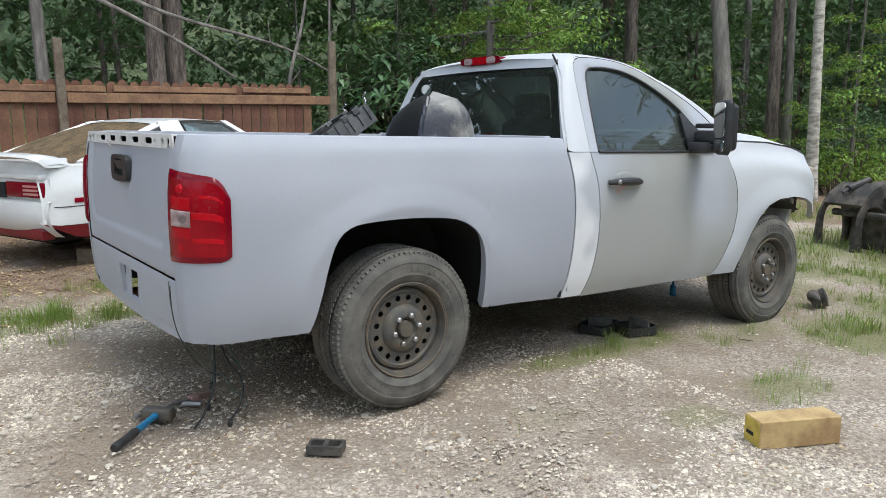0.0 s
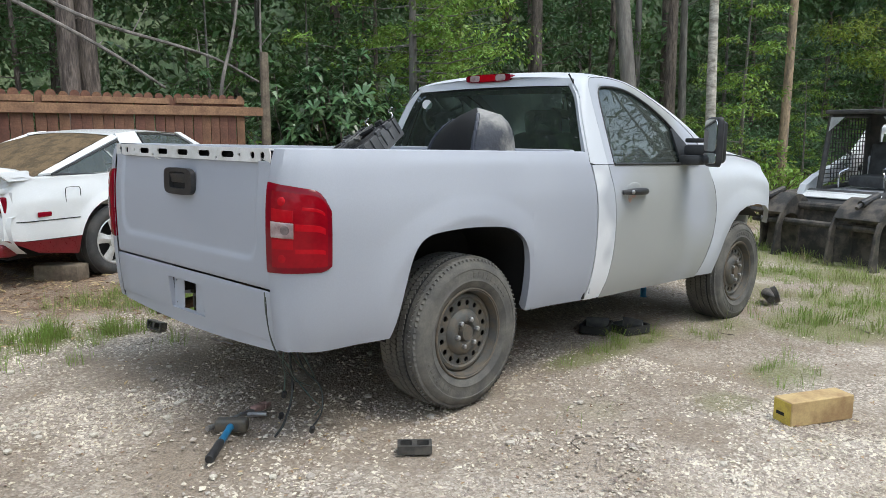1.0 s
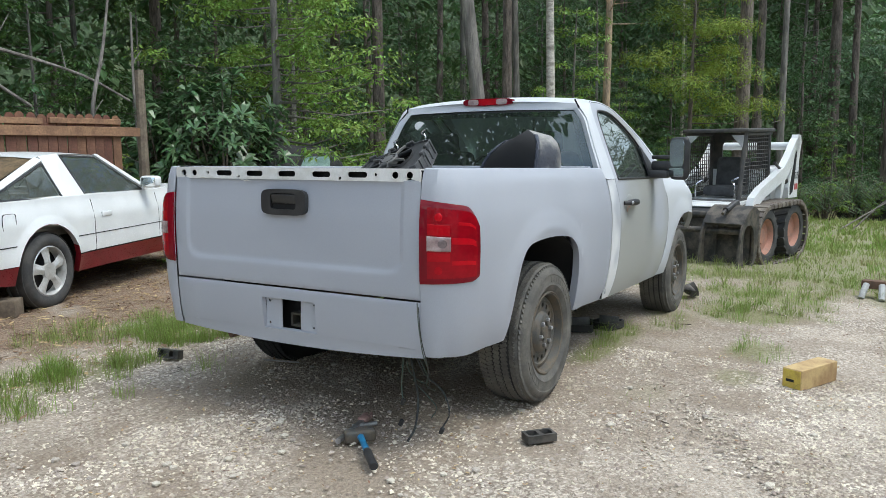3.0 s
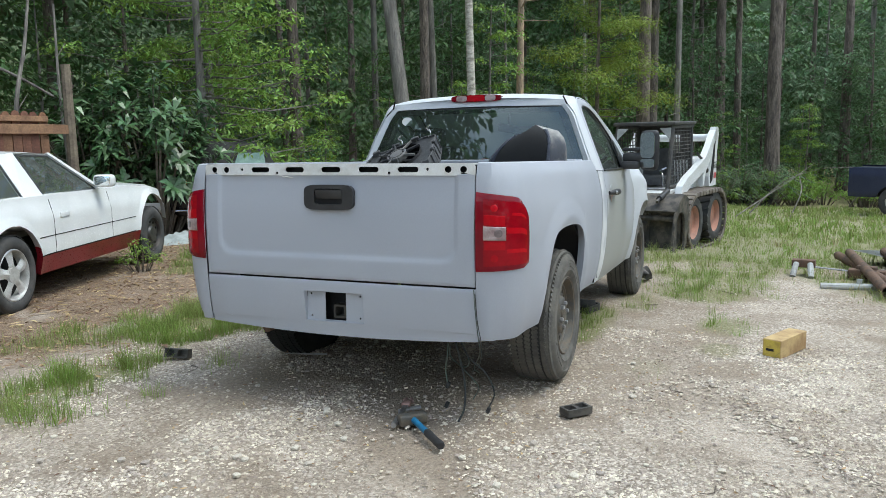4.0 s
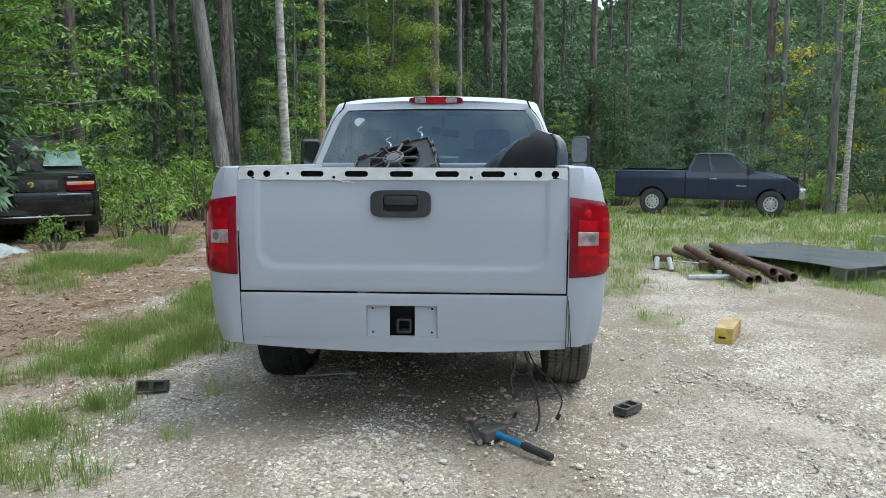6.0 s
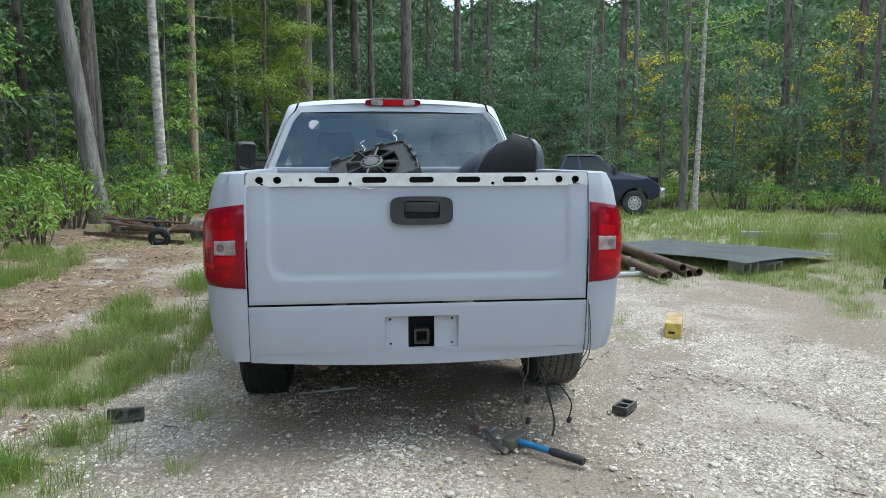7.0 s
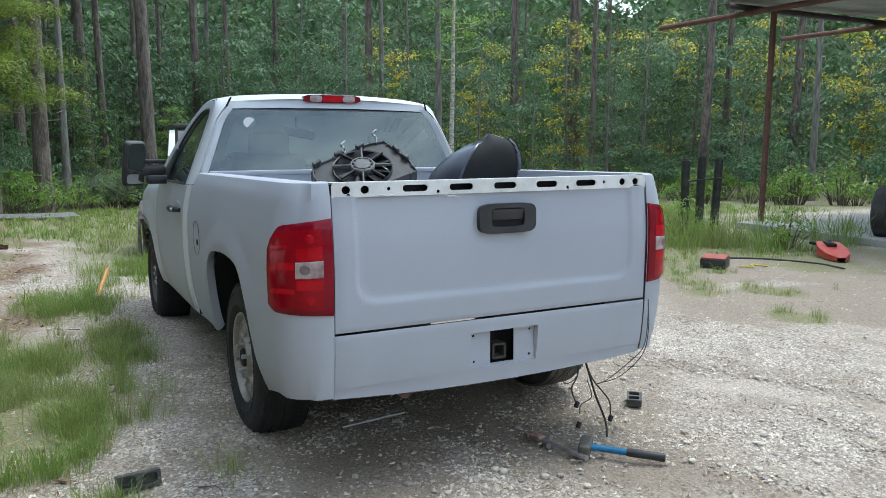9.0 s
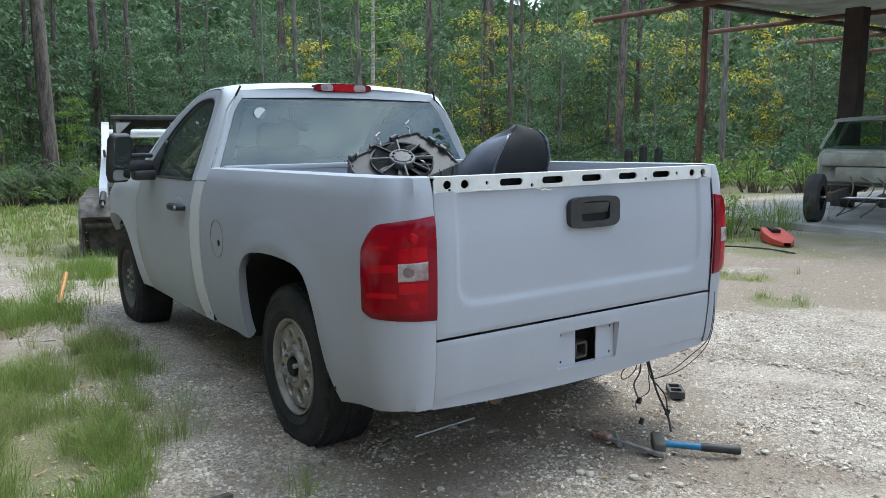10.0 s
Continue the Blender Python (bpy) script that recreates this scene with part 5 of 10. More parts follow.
def make_tree(name, label, seed, h, r, crown0, spread, tips_n, per, leaf, leaf_size, wide, barkm, lean=0.0, ball=(0.6, 0.6, 0.34), droop=0.5, limb_rise=0.25, bend=0.15, snags=0):
    """A tree at the origin: tapered trunk, limbs and a crown of small leaves in loose clumps."""
    rg = np.random.RandomState(seed)
    tree = thing(name, pose(0, 0, -60), label, "tree", "trees of the woods")
    bm = bmesh.new()
    pts, rs = trunk_mesh(bm, h, r, rg, lean, bend=bend)

    def along(z):
        f = (max(0.0, z) / h) ** 0.8 * (len(pts) - 1)
        i = min(int(f), len(pts) - 2)
        return pts[i].lerp(pts[i + 1], f - i), rs[i]

    tips = []
    for k in range(tips_n):
        f = min(0.99, crown0 + (1 - crown0) * (k + rg.uniform(0, 1)) / tips_n)
        a, ra = along(f * h)
        reach = spread * (1.15 - 0.75 * (f - crown0) / (1 - crown0)) * rg.uniform(0.4, 1.1)
        az = rg.uniform(0, 2 * math.pi)
        b = a + Vector((math.cos(az) * reach, math.sin(az) * reach, reach * limb_rise * rg.uniform(0.2, 1.6)))
        mid = a.lerp(b, 0.5) + Vector((0, 0, -0.06 * reach))
        tube(bm, [a, mid, b], [max(0.012, ra * 0.35), max(0.009, ra * 0.2), 0.006], 5, False)
        tips.append(b)
        if reach > spread * 0.55:
            tips.append(mid + Vector(rg.uniform(-0.3, 0.3, 3)))
    for k in range(snags):
        a, ra = along(rg.uniform(1.2, crown0 * h))
        az, reach = rg.uniform(0, 2 * math.pi), rg.uniform(0.2, 1.0)
        tube(bm, [a, a + Vector((math.cos(az) * reach, math.sin(az) * reach, rg.uniform(-0.2, 0.4)))], [0.02, 0.006], 5, False)
    part("trunk", bm, barkm, tree, "", 60)
    places, facing = lumps(rg, tips, clump_sizes(rg, len(tips), ball), per)
    leaf_object("crown", places, leaf_size, wide, leaf, tree, seed + 1, droop, facing=facing)
    return tree


def make_bush(name, label, seed, h, w, stems, per, leaf, leaf_size, wide, ball=0.3, category="bush", group="undergrowth"):
    rg = np.random.RandomState(seed)
    bush = thing(name, pose(0, 0, -60), label, category, group)
    bm = bmesh.new()
    tips = []
    for k in range(stems):
        az, q = rg.uniform(0, 2 * math.pi), rg.uniform(0.05, 1) ** 0.6
        tip = Vector((math.cos(az) * w * q, math.sin(az) * w * q, h * rg.uniform(0.45, 1.0) * (1.08 - 0.6 * q)))
        base = Vector((tip.x * 0.25, tip.y * 0.25, -0.15))
        mid = base.lerp(tip, 0.55) + Vector((0, 0, 0.12 * h))
        tube(bm, [base, mid, tip], [0.02, 0.013, 0.005], 4, False)
        tips.append(tip)
        if k % 2:
            tips.append(mid.lerp(tip, 0.4))
    part("stalk", bm, twig, bush)["kind"] = "stuff"
    places, facing = lumps(rg, tips, clump_sizes(rg, len(tips), (ball, ball, ball * 0.7)), per)
    leaf_object("foliage", places, leaf_size, wide, leaf, bush, seed + 1, 0.5, facing=facing)
    return bush


def make_whorled(name, label, seed, h, w, stems, leaf):
    """An evergreen shrub: stout stems that end in whorls of long drooping leaves."""
    rg = np.random.RandomState(seed)
    bush = thing(name, pose(0, 0, -60), label, "shrub", "evergreen shrubs")
    bm, lv, lf = bmesh.new(), [], []
    for k in range(stems):
        az, q = rg.uniform(0, 2 * math.pi), rg.uniform(0.0, 1) ** 0.5
        tip = Vector((math.cos(az) * w * q, math.sin(az) * w * q, h * rg.uniform(0.3, 1.0) * (1.1 - 0.35 * q)))
        base = Vector((tip.x * 0.2, tip.y * 0.2, -0.15))
        mid = base.lerp(tip, 0.5) + Vector((0, 0, 0.1 * h))
        tube(bm, [base, mid, tip], [0.028, 0.018, 0.008], 5, False)
        axis = (tip - mid).normalized()
        f = frame_of(axis)
        for at, count in ((1.0, 9), (0.86, 7), (0.7, 5)):
            o = mid.lerp(tip, at)
            for j in range(count):
                a = 2 * math.pi * (j + rg.uniform(-0.3, 0.3)) / count + at * 7
                d = f @ Vector((math.cos(a), math.sin(a), rg.uniform(0.1, 0.9)))
                d.normalize()
                s = d.cross(axis).normalized() * rg.uniform(0.03, 0.048)
                ln = rg.uniform(0.19, 0.33)
                e = o + d * ln * 0.55
                t2 = o + d * ln + Vector((0, 0, -ln * rg.uniform(0.1, 0.5)))
                i = len(lv)
                lv += [o - s * 0.3, o + s * 0.3, e + s, e - s, t2]
                lf += [(i, i + 1, i + 2, i + 3), (i + 3, i + 2, i + 4)]
    part("stalk", bm, twig, bush)["kind"] = "stuff"
    me = bpy.data.meshes.new("foliage")
    me.from_pydata([tuple(p) for p in lv], [], lf)
    me.materials.append(leaf)
    new("foliage", me).parent = bush
    return bush


def make_fronds(name, label, seed, h, w, count, leaf):
    """Arching stems with rows of narrow leaflets to both sides."""
    rg = np.random.RandomState(seed)
    bush = thing(name, pose(0, 0, -60), label, "bush", "undergrowth")
    bm, lv, lf = bmesh.new(), [], []
    for k in range(count):
        az, q = rg.uniform(0, 2 * math.pi), rg.uniform(0.35, 1.0)
        out = Vector((math.cos(az), math.sin(az), 0))
        z0 = h * rg.uniform(0.1, 0.75)
        pts = spline([(0, 0, z0 * 0.2), out * w * q * 0.35 + Vector((0, 0, z0 + 0.2 * h)), out * w * q + Vector((0, 0, z0 + 0.1 * h * rg.uniform(-1, 1)))], 26)
        tube(bm, pts[::5], 0.007, 4, False)
        side = out.cross(Vector((0, 0, 1)))
        for j in range(7, 26):
            for sg in (1, -1):
                ln = 0.22 * (1 - 0.6 * abs(j - 15) / 11) * rg.uniform(0.8, 1.2)
                e = pts[j] + side * sg * ln + out * 0.06 + Vector((0, 0, -0.05))
                i = len(lv)
                m = pts[j].lerp(e, 0.5)
                lv += [pts[j], m + out * 0.022, e, m - out * 0.022]
                lf.append((i, i + 1, i + 2, i + 3))
    part("stalk", bm, twig, bush)["kind"] = "stuff"
    me = bpy.data.meshes.new("foliage")
    me.from_pydata([tuple(p) for p in lv], [], lf)
    me.materials.append(leaf)
    new("foliage", me).parent = bush
    return bush


BROAD = [
    make_tree("broadleaf_tree", "leafy green understorey tree with a thin trunk", 11, 9.0, 0.10, 0.12, 2.2, 26, 74, leaf_mid, 0.15, 0.5, bark_grey),
    make_tree("broadleaf_tree", "tall leafy tree with haze-tinted foliage", 12, 11.0, 0.13, 0.16, 2.6, 28, 78, leaf_haze, 0.16, 0.5, bark_grey, ball=(0.7, 0.7, 0.36)),
    make_tree("broadleaf_tree", "young light green leafy tree", 13, 7.5, 0.08, 0.08, 1.8, 26, 74, leaf_light, 0.14, 0.5, bark_grey, ball=(0.5, 0.5, 0.28)),
    make_tree("broadleaf_tree", "dark leafy tree in the woods' shade", 14, 10.0, 0.12, 0.12, 2.5, 28, 74, leaf_far, 0.17, 0.5, bark, ball=(0.68, 0.68, 0.36)),
]
SPREADING = make_tree("broadleaf_tree", "spreading light green tree with drooping branches", 16, 8.0, 0.12, 0.14, 2.7, 58, 120, leaf_light, 0.115, 0.45, bark_grey, ball=(0.55, 0.55, 0.27), limb_rise=0.05)
SUN_TINTED = make_tree("broadleaf_tree", "slender tree with sunlight painted yellow into its leaves", 15, 8.5, 0.09, 0.12, 1.7, 26, 46, leaf_sun_tint, 0.16, 0.55, bark_grey, ball=(0.5, 0.5, 0.3))
PINES = [
    make_tree("pine_tree", "tall straight pine with a bare brown trunk", 21, 19.0, 0.20, 0.55, 2.6, 26, 13, needle, 0.55, 0.16, bark, bend=0.12, snags=4),
    make_tree("pine_tree", "tall pine with reddish scaly bark", 22, 21.0, 0.26, 0.55, 3.0, 28, 13, needle, 0.6, 0.16, bark, bend=0.18, snags=5),
    make_tree("pine_tree", "slim pine with grey bark", 23, 17.0, 0.13, 0.5, 2.0, 24, 13, needle, 0.5, 0.16, bark_grey, bend=0.3, snags=6),
]
LEANING = make_tree("pine_tree", "tall grey pine with a leaning trunk", 24, 18.0, 0.19, 0.5, 2.4, 26, 13, needle, 0.5, 0.16, bark_grey, lean=-0.12)
PALE = make_tree("birch_tree", "slender tree with pale mottled bark", 25, 14.0, 0.125, 0.42, 1.8, 26, 48, leaf_light, 0.16, 0.5, bark_pale, bend=0.16)
ORANGE = make_tree("pine_tree", "slim pine with sunlight painted orange into its bark", 26, 15.0, 0.125, 0.42, 1.8, 26, 13, needle, 0.5, 0.16, bark_sun_tint, lean=0.03, snags=7)
YOUNG_PINE = make_tree("young_pine", "young pine with bright yellow-green needles", 27, 8.5, 0.09, 0.36, 1.9, 34, 300, needle_bright, 0.17, 0.13, bark, ball=(0.62, 0.62, 0.42), droop=0.0, limb_rise=0.2)
BUSHES = [
    make_bush("bush", "dense green bush at the edge of the woods", 31, 2.3, 1.25, 20, 60, leaf_light, 0.105, 0.45, 0.36),
    make_bush("bush", "leafy light green bush in the undergrowth", 32, 1.8, 1.1, 18, 60, leaf_mid, 0.10, 0.45, 0.34),
    make_bush("bush", "dark green bush in the shade", 33, 2.8, 1.4, 22, 60, leaf_blue, 0.125, 0.45, 0.4),
]
FERN = make_bush("weed_clump", "low bright green weeds on the ground", 34, 0.75, 0.55, 14, 21, leaf_light, 0.09, 0.35, 0.17, "weeds")
SHRUB = make_whorled("broadleaf_shrub", "large evergreen shrub with long glossy leaves", 35, 2.6, 1.15, 70, leaf_dark)
FRONDS = make_fronds("feathery_bush", "haze-tinted bush with feathery arching fronds", 36, 1.7, 1.5, 34, leaf_haze)

rnd = random.Random(12)


def plant(proto, x, y, s=1.0, turn=None, dz=0.0):
    a = rnd.uniform(0, 360) if turn is None else turn
    m = pose(x, y, gz(x, y) + dz, 0, 0, a) @ Matrix.Scale(s, 4)
    if "used" not in proto:
        proto["used"] = 1
        proto.matrix_basis = m
        return proto
    return copy_thing(proto, m)


# trees that stand out by their place
for proto, x, y, s in ((PALE, 15.5, 8.6, 1.0), (ORANGE, 19.6, 8.7, 1.05), (PINES[0], 16.3, 14.1, 0.95), (PINES[0], 17.2, 10.6, 0.85), (PINES[2], 17.9, 10.7, 0.9), (PINES[1], 25.0, 5.8, 1.0), (PINES[2], 28.9, 5.0, 1.25),
                       (PINES[1], 38.2, 3.8, 1.15), (PINES[0], 38.6, 3.0, 1.1), (PINES[1], 35.1, 1.4, 1.3), (PINES[1], 43.0, -2.2, 1.1), (PINES[2], 48.0, -3.8, 1.6), (PINES[0], 50.0, -8.5, 1.2), (PINES[1], 36.7, -9.9, 1.1), (PINES[2], 36.3, -10.4, 1.4),
                       (PALE, 26.2, -9.2, 0.95), (PINES[2], 26.7, -8.75, 1.35), (PINES[1], 36.4, -18.8, 1.1), (PINES[1], 37.2, -23.3, 1.2), (PALE, 30.5, 9.0, 0.75), (PINES[2], 22.4, 14.7, 1.2), (PINES[0], 21.9, 15.4, 0.8),
                       (PINES[0], 4.17, 14.6, 0.95), (PINES[0], 4.65, 15.1, 1.0), (PINES[2], 2.23, 14.5, 1.0), (PINES[2], 18.5, 16.0, 0.9), (PINES[0], 27.5, -17.5, 0.9), (PINES[1], 22.5, -19.5, 0.9), (PINES[2], 18.0, -20.5, 1.2)):
    plant(proto, x, y, s)
plant(LEANING, 14.13, 9.6, 1.0, -72)
plant(YOUNG_PINE, 22.9, 6.9, 1.0)
plant(SPREADING, 9.9, 12.2, 0.95)
plant(SPREADING, 12.6, 14.2, 1.0)
for x, y, s in ((17.9, 8.9, 0.75), (17.0, 9.4, 0.6), (20.9, 8.6, 0.6), (15.0, 10.6, 0.5), (23.5, 7.8, 0.45), (13.2, 11.4, 0.4), (30.0, -8.2, 0.7)):
    plant(BROAD[2], x, y, s)
for x, y, s in ((28.8, -5.6, 0.75), (29.4, -3.4, 0.6), (27.6, -8.3, 0.7), (29.0, -12.2, 0.85), (32.0, -7.5, 0.8), (24.6, -16.0, 0.75)):
    plant(BROAD[1], x, y, s)
for x, y, s in ((30.5, 2.6, 1.0), (29.4, 3.4, 0.9), (31.5, 1.5, 1.1), (28.4, 4.3, 0.8)):
    plant(FRONDS, x, y, s)
for x, y, s in ((7.3, 11.1, 1.0), (7.9, 11.9, 1.15), (6.9, 11.9, 1.0)):
    plant(SHRUB, x, y, s)

# the edge of the woods, from behind the fence round to beyond the carport
EDGE = [(-9, 14.5), (-3, 14.2), (2, 13.8), (6.3, 13.2), (9.5, 13.2), (12.5, 12.4), (15.0, 11.2), (18, 9.8), (22, 8.4), (26, 6.6), (31, 3.8), (34, -1), (31.5, -6), (28.5, -10), (26, -14), (21.5, -17), (17, -17), (13.5, -18.5), (10, -22), (5, -25), (-2, -27)]


def outward(p):
    return Vector((p.x - 1.0, p.y - 3.5, 0)).normalized()


def jitter(k):
    return Vector((rnd.uniform(-k, k), rnd.uniform(-k, k), 0))


for i, p in enumerate(spline([(x, y, 0) for x, y in EDGE], 72)):
    out = outward(p)
    thick = nz(p.x, p.y, 0.16, 6.0)
    behind_fence = p.y > 9.5 and p.x < 6
    if not behind_fence:
        for k in range(2):
            q = p - out * rnd.uniform(0.3, 1.6) + jitter(0.9)
            plant(FERN, q.x, q.y, rnd.uniform(0.6, 1.5))
    if i % 3 != 2 and thick > -0.12:
        q = p + out * rnd.uniform(-0.4, 0.8) + jitter(0.8)
        plant(BUSHES[i % 2], q.x, q.y, rnd.uniform(0.5, 0.95))
    if thick > -0.05 or i % 2:
        q = p + out * rnd.uniform(1.8, 3.4) + jitter(0.9)
        plant(BUSHES[rnd.choice((0, 2, 2))], q.x, q.y, rnd.uniform(0.8, 1.25))
    q = p + out * rnd.uniform(4.0, 6.5) + jitter(1.2)
    if i % 2 or thick > 0.0:
        plant(rnd.choice((BROAD[0], BROAD[1], BROAD[3], BROAD[2])), q.x, q.y, rnd.uniform(0.6, 0.95))
    if i % 3 == 0:
        q = p + out * rnd.uniform(7.5, 11.0) + jitter(1.2)
        plant(SUN_TINTED if p.y < -8 else BROAD[3], q.x, q.y, rnd.uniform(0.7, 1.1))
    if i % 3 == 1:
        q = p + out * rnd.uniform(6.0, 14.0) + jitter(1.2)
        plant(rnd.choice(PINES), q.x, q.y, rnd.uniform(0.75, 1.1))

for x, y, s in ((8.6, 9.3, 0.6), (9.1, 8.9, 0.9), (10.4, 9.6, 1.1), (11.6, 8.2, 0.9), (12.6, 9.6, 1.2), (4.2, 8.55, 0.36), (7.1, 9.5, 0.45), (8.8, 10.6, 1.0), (11.2, 11.0, 1.3), (13.4, 10.2, 1.3), (12.0, 7.6, 1.0), (12.6, 8.0, 1.2), (5.9, -4.0, 0.6), (7.2, -3.2, 0.7)):
    plant(FERN, x, y, s)

# far woods behind, past counting: leaves in loose clumps with gaps between
rg = np.random.RandomState(77)


def canopy(name, spots, per, size, wide, material, seed, label):
    """spots: rows of x, y, z and clump radius."""
    r = np.random.RandomState(seed)
    spots = np.asarray(spots)
    places, facing = lumps(r, spots[:, :3], spots[:, 3:4] * np.array((1.0, 1.0, 0.5)), per)
    ob = leaf_object(name, places, size, wide, material, None, seed, 0.5, "stuff", label, facing)
    ob["category"] = "woods"


far, sunny, hazy, high, deep = [], [], [], [], []
for p in spline([(x, y, 0) for x, y in EDGE], 150):
    out = outward(p)
    for d in (9, 13, 18, 23):
        for k in range(4):
            c = p + out * (d + rg.uniform(-2.5, 2.5)) + Vector((rg.uniform(-1.5, 1.5), rg.uniform(-1.5, 1.5), 0))
            z = gz(c.x, c.y) + 0.4 + (4.0 + d * 0.3) * rg.uniform()
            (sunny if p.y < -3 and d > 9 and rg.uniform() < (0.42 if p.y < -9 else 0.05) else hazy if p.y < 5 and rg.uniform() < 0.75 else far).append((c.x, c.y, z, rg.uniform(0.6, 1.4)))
    # leaf clumps added above the view to keep sky light off the woods
    for k in range(20 if p.x < 10 and p.y > 4 else 6 if p.y > 4 else 0):
        c = p + out * rg.uniform(1 if p.x < 10 else 4, 27) + Vector((rg.uniform(-1.5, 1.5), rg.uniform(-1.5, 1.5), 0))
        high.append((c.x, c.y, gz(c.x, c.y) + rg.uniform(7.5 if p.x < 10 else 10, 15), rg.uniform(1.2, 2.4)))
for p in spline([(x, y, 0) for x, y in EDGE], 220):
    out = outward(p)
    for k in range(11):
        c = p + out * (29 + rg.uniform(-3, 3)) + Vector((rg.uniform(-1, 1), rg.uniform(-1, 1), 0))
        deep.append((c.x, c.y, gz(c.x, c.y) + 14 * (k + rg.uniform()) / 11, 1.5))
# the far treeline that closes the view
bm = bmesh.new()
rows = []
for k in range(261):
    a = radians(-112 + 250 * k / 260)
    hi = (19 if a < 0.1 else 19 + 6 * smooth(0.1, 0.6, a)) + 3.5 * noise.noise(Vector((k * 0.21, 0.3, 0))) + 1.6 * noise.noise(Vector((k * 0.9, 4.3, 0)))
    rows.append([(8 + 86 * math.cos(a), -3 + 86 * math.sin(a), z) for z in (-9, 0, 4, 8, hi)])
loft(bm, rows)
# the mottled green has the distance haze painted in
treeline = surf("far_treeline", (0.06, 0.095, 0.045), (0.16, 0.20, 0.10), 0.9, 0.16, 0.6, 1.3, grain=0.5, bdist=0.5, low=0.45, high=0.7, detail=8.0)
tagged(part("backdrop", bm, treeline), "far green treeline with haze painted into its colour", "backdrop", kind="structure")
canopy("far_woods", far, 70, 0.27, 0.55, leaf_far, 5, "dense green woods in the distance")
canopy("deep_woods", deep, 22, 0.6, 0.6, leaf_far, 25, "dark woods in the far distance")
canopy("high_canopy", high, 24, 0.75, 0.6, needle, 45, "added leaf canopy above the view that shades the woods")
canopy("pale_woods", hazy, 110, 0.26, 0.55, leaf_haze, 35, "woods across the lawn with haze painted into the leaf colour")
canopy("sunlit_leaves", sunny, 80, 0.2, 0.6, leaf_sun_tint, 15, "leaves deep in the woods with sunlight painted in as yellow")
# slim trunks deep in the woods
for i, p in enumerate(spline([(x, y, 0) for x, y in EDGE], 46)):
    q = p + outward(p) * rnd.uniform(8, 21) + jitter(1.6)
    plant(PINES[2] if i % 3 else PINES[0], q.x, q.y, rnd.uniform(0.55, 1.15))
# the woods go on behind the camera, across the lot
back = []
for k in range(150):
    a = 118 + 170 * k / 149
    rad, hi, n = (30, rg.uniform(22, 30), 46) if a < 150 else (28, rg.uniform(6, 9), 10) if a < 222 else (24, rg.uniform(11, 15), 14)
    for j in range(n):
        q = radians(a + rg.uniform(-1, 1))
        rr = rad + rg.uniform(-1.5, 3)
        back.append((-2 + rr * math.cos(q), 3 + rr * math.sin(q), hi * rg.uniform(0, 1), rg.uniform(0.5, 0.9) * rad / 20))
canopy("woods_across_the_lot", back, 15, 0.62, 0.65, leaf_mid, 6, "dense green woods across the lot")


# ---- other vehicles ----
paint_white = surf("white_paint", (0.80, 0.81, 0.81), (0.72, 0.73, 0.73), 0.25, 2.2, 0.02, 120, grain=0.03, coat=0.3)
paint_maroon = surf("maroon_paint", (0.20, 0.009, 0.018), (0.14, 0.008, 0.013), 0.3, 3, 0.03, 90, coat=0.2)
paint_black = surf("black_paint", (0.012, 0.012, 0.014), (0.02, 0.02, 0.021), 0.18, 2.5, 0.02, 90, coat=0.4)
paint_navy = surf("navy_paint", (0.010, 0.016, 0.055), (0.014, 0.02, 0.06), 0.3, 2.5, 0.02, 90, coat=0.4)
paint_cream = surf("cream_paint", (0.42, 0.42, 0.37), (0.30, 0.29, 0.25), 0.55, 4, 0.1, 60)
fabric_black = surf("black_fabric", (0.02, 0.02, 0.021), (0.04, 0.038, 0.035), 0.9, 5, 0.4, 40)
litter_brown = surf("pine_straw_cover", (0.17, 0.115, 0.06), (0.09, 0.065, 0.035), 0.95, 9, 0.7, 70, bdist=0.02, grain=0.4)
glass_dark = glass("glass_smoke", (0.80, 0.76, 0.70), 0.85, dust=0.16)
glass_pale = surf("hazed_plastic", (0.30, 0.42, 0.38), (0.2, 0.3, 0.27), 0.25, 5, 0.05, 60)
glass_murky = surf("murky_plastic", (0.10, 0.105, 0.10), (0.06, 0.062, 0.06), 0.2, 5, 0.05, 60)
chrome = surf("chrome", (0.62, 0.62, 0.63), (0.45, 0.45, 0.45), 0.2, 8, 0.05, 60, metal=0.9)


def body_side(parent, s, xs, bottom, top, half, material, name="side_panel", label="", rows=14, lip=0.05, z_from=None, z_to=None):
    """One flank of a car: columns at xs from bottom(x) to top(x), as far out as half(x, z)."""
    bm = bmesh.new()
    out = []
    for x in xs:
        a, b = bottom(x), top(x)
        if z_from is not None:
            a = max(a, z_from)
        if z_to is not None:
            b = max(a + 0.002, min(b, z_to))
        row = [Vector((x, s * half(x, a + (b - a) * k / rows), a + (b - a) * k / rows)) for k in range(rows + 1)]
        row.insert(0, row[0] + Vector((0, -s * lip, 0.012)))
        if z_to is None:
            row.append(row[-1] + Vector((0, -s * 0.04, 0.012)))
        out.append(row)
    loft(bm, out if s < 0 else out[::-1])
    return part(name, bm, material, parent, label, 45)


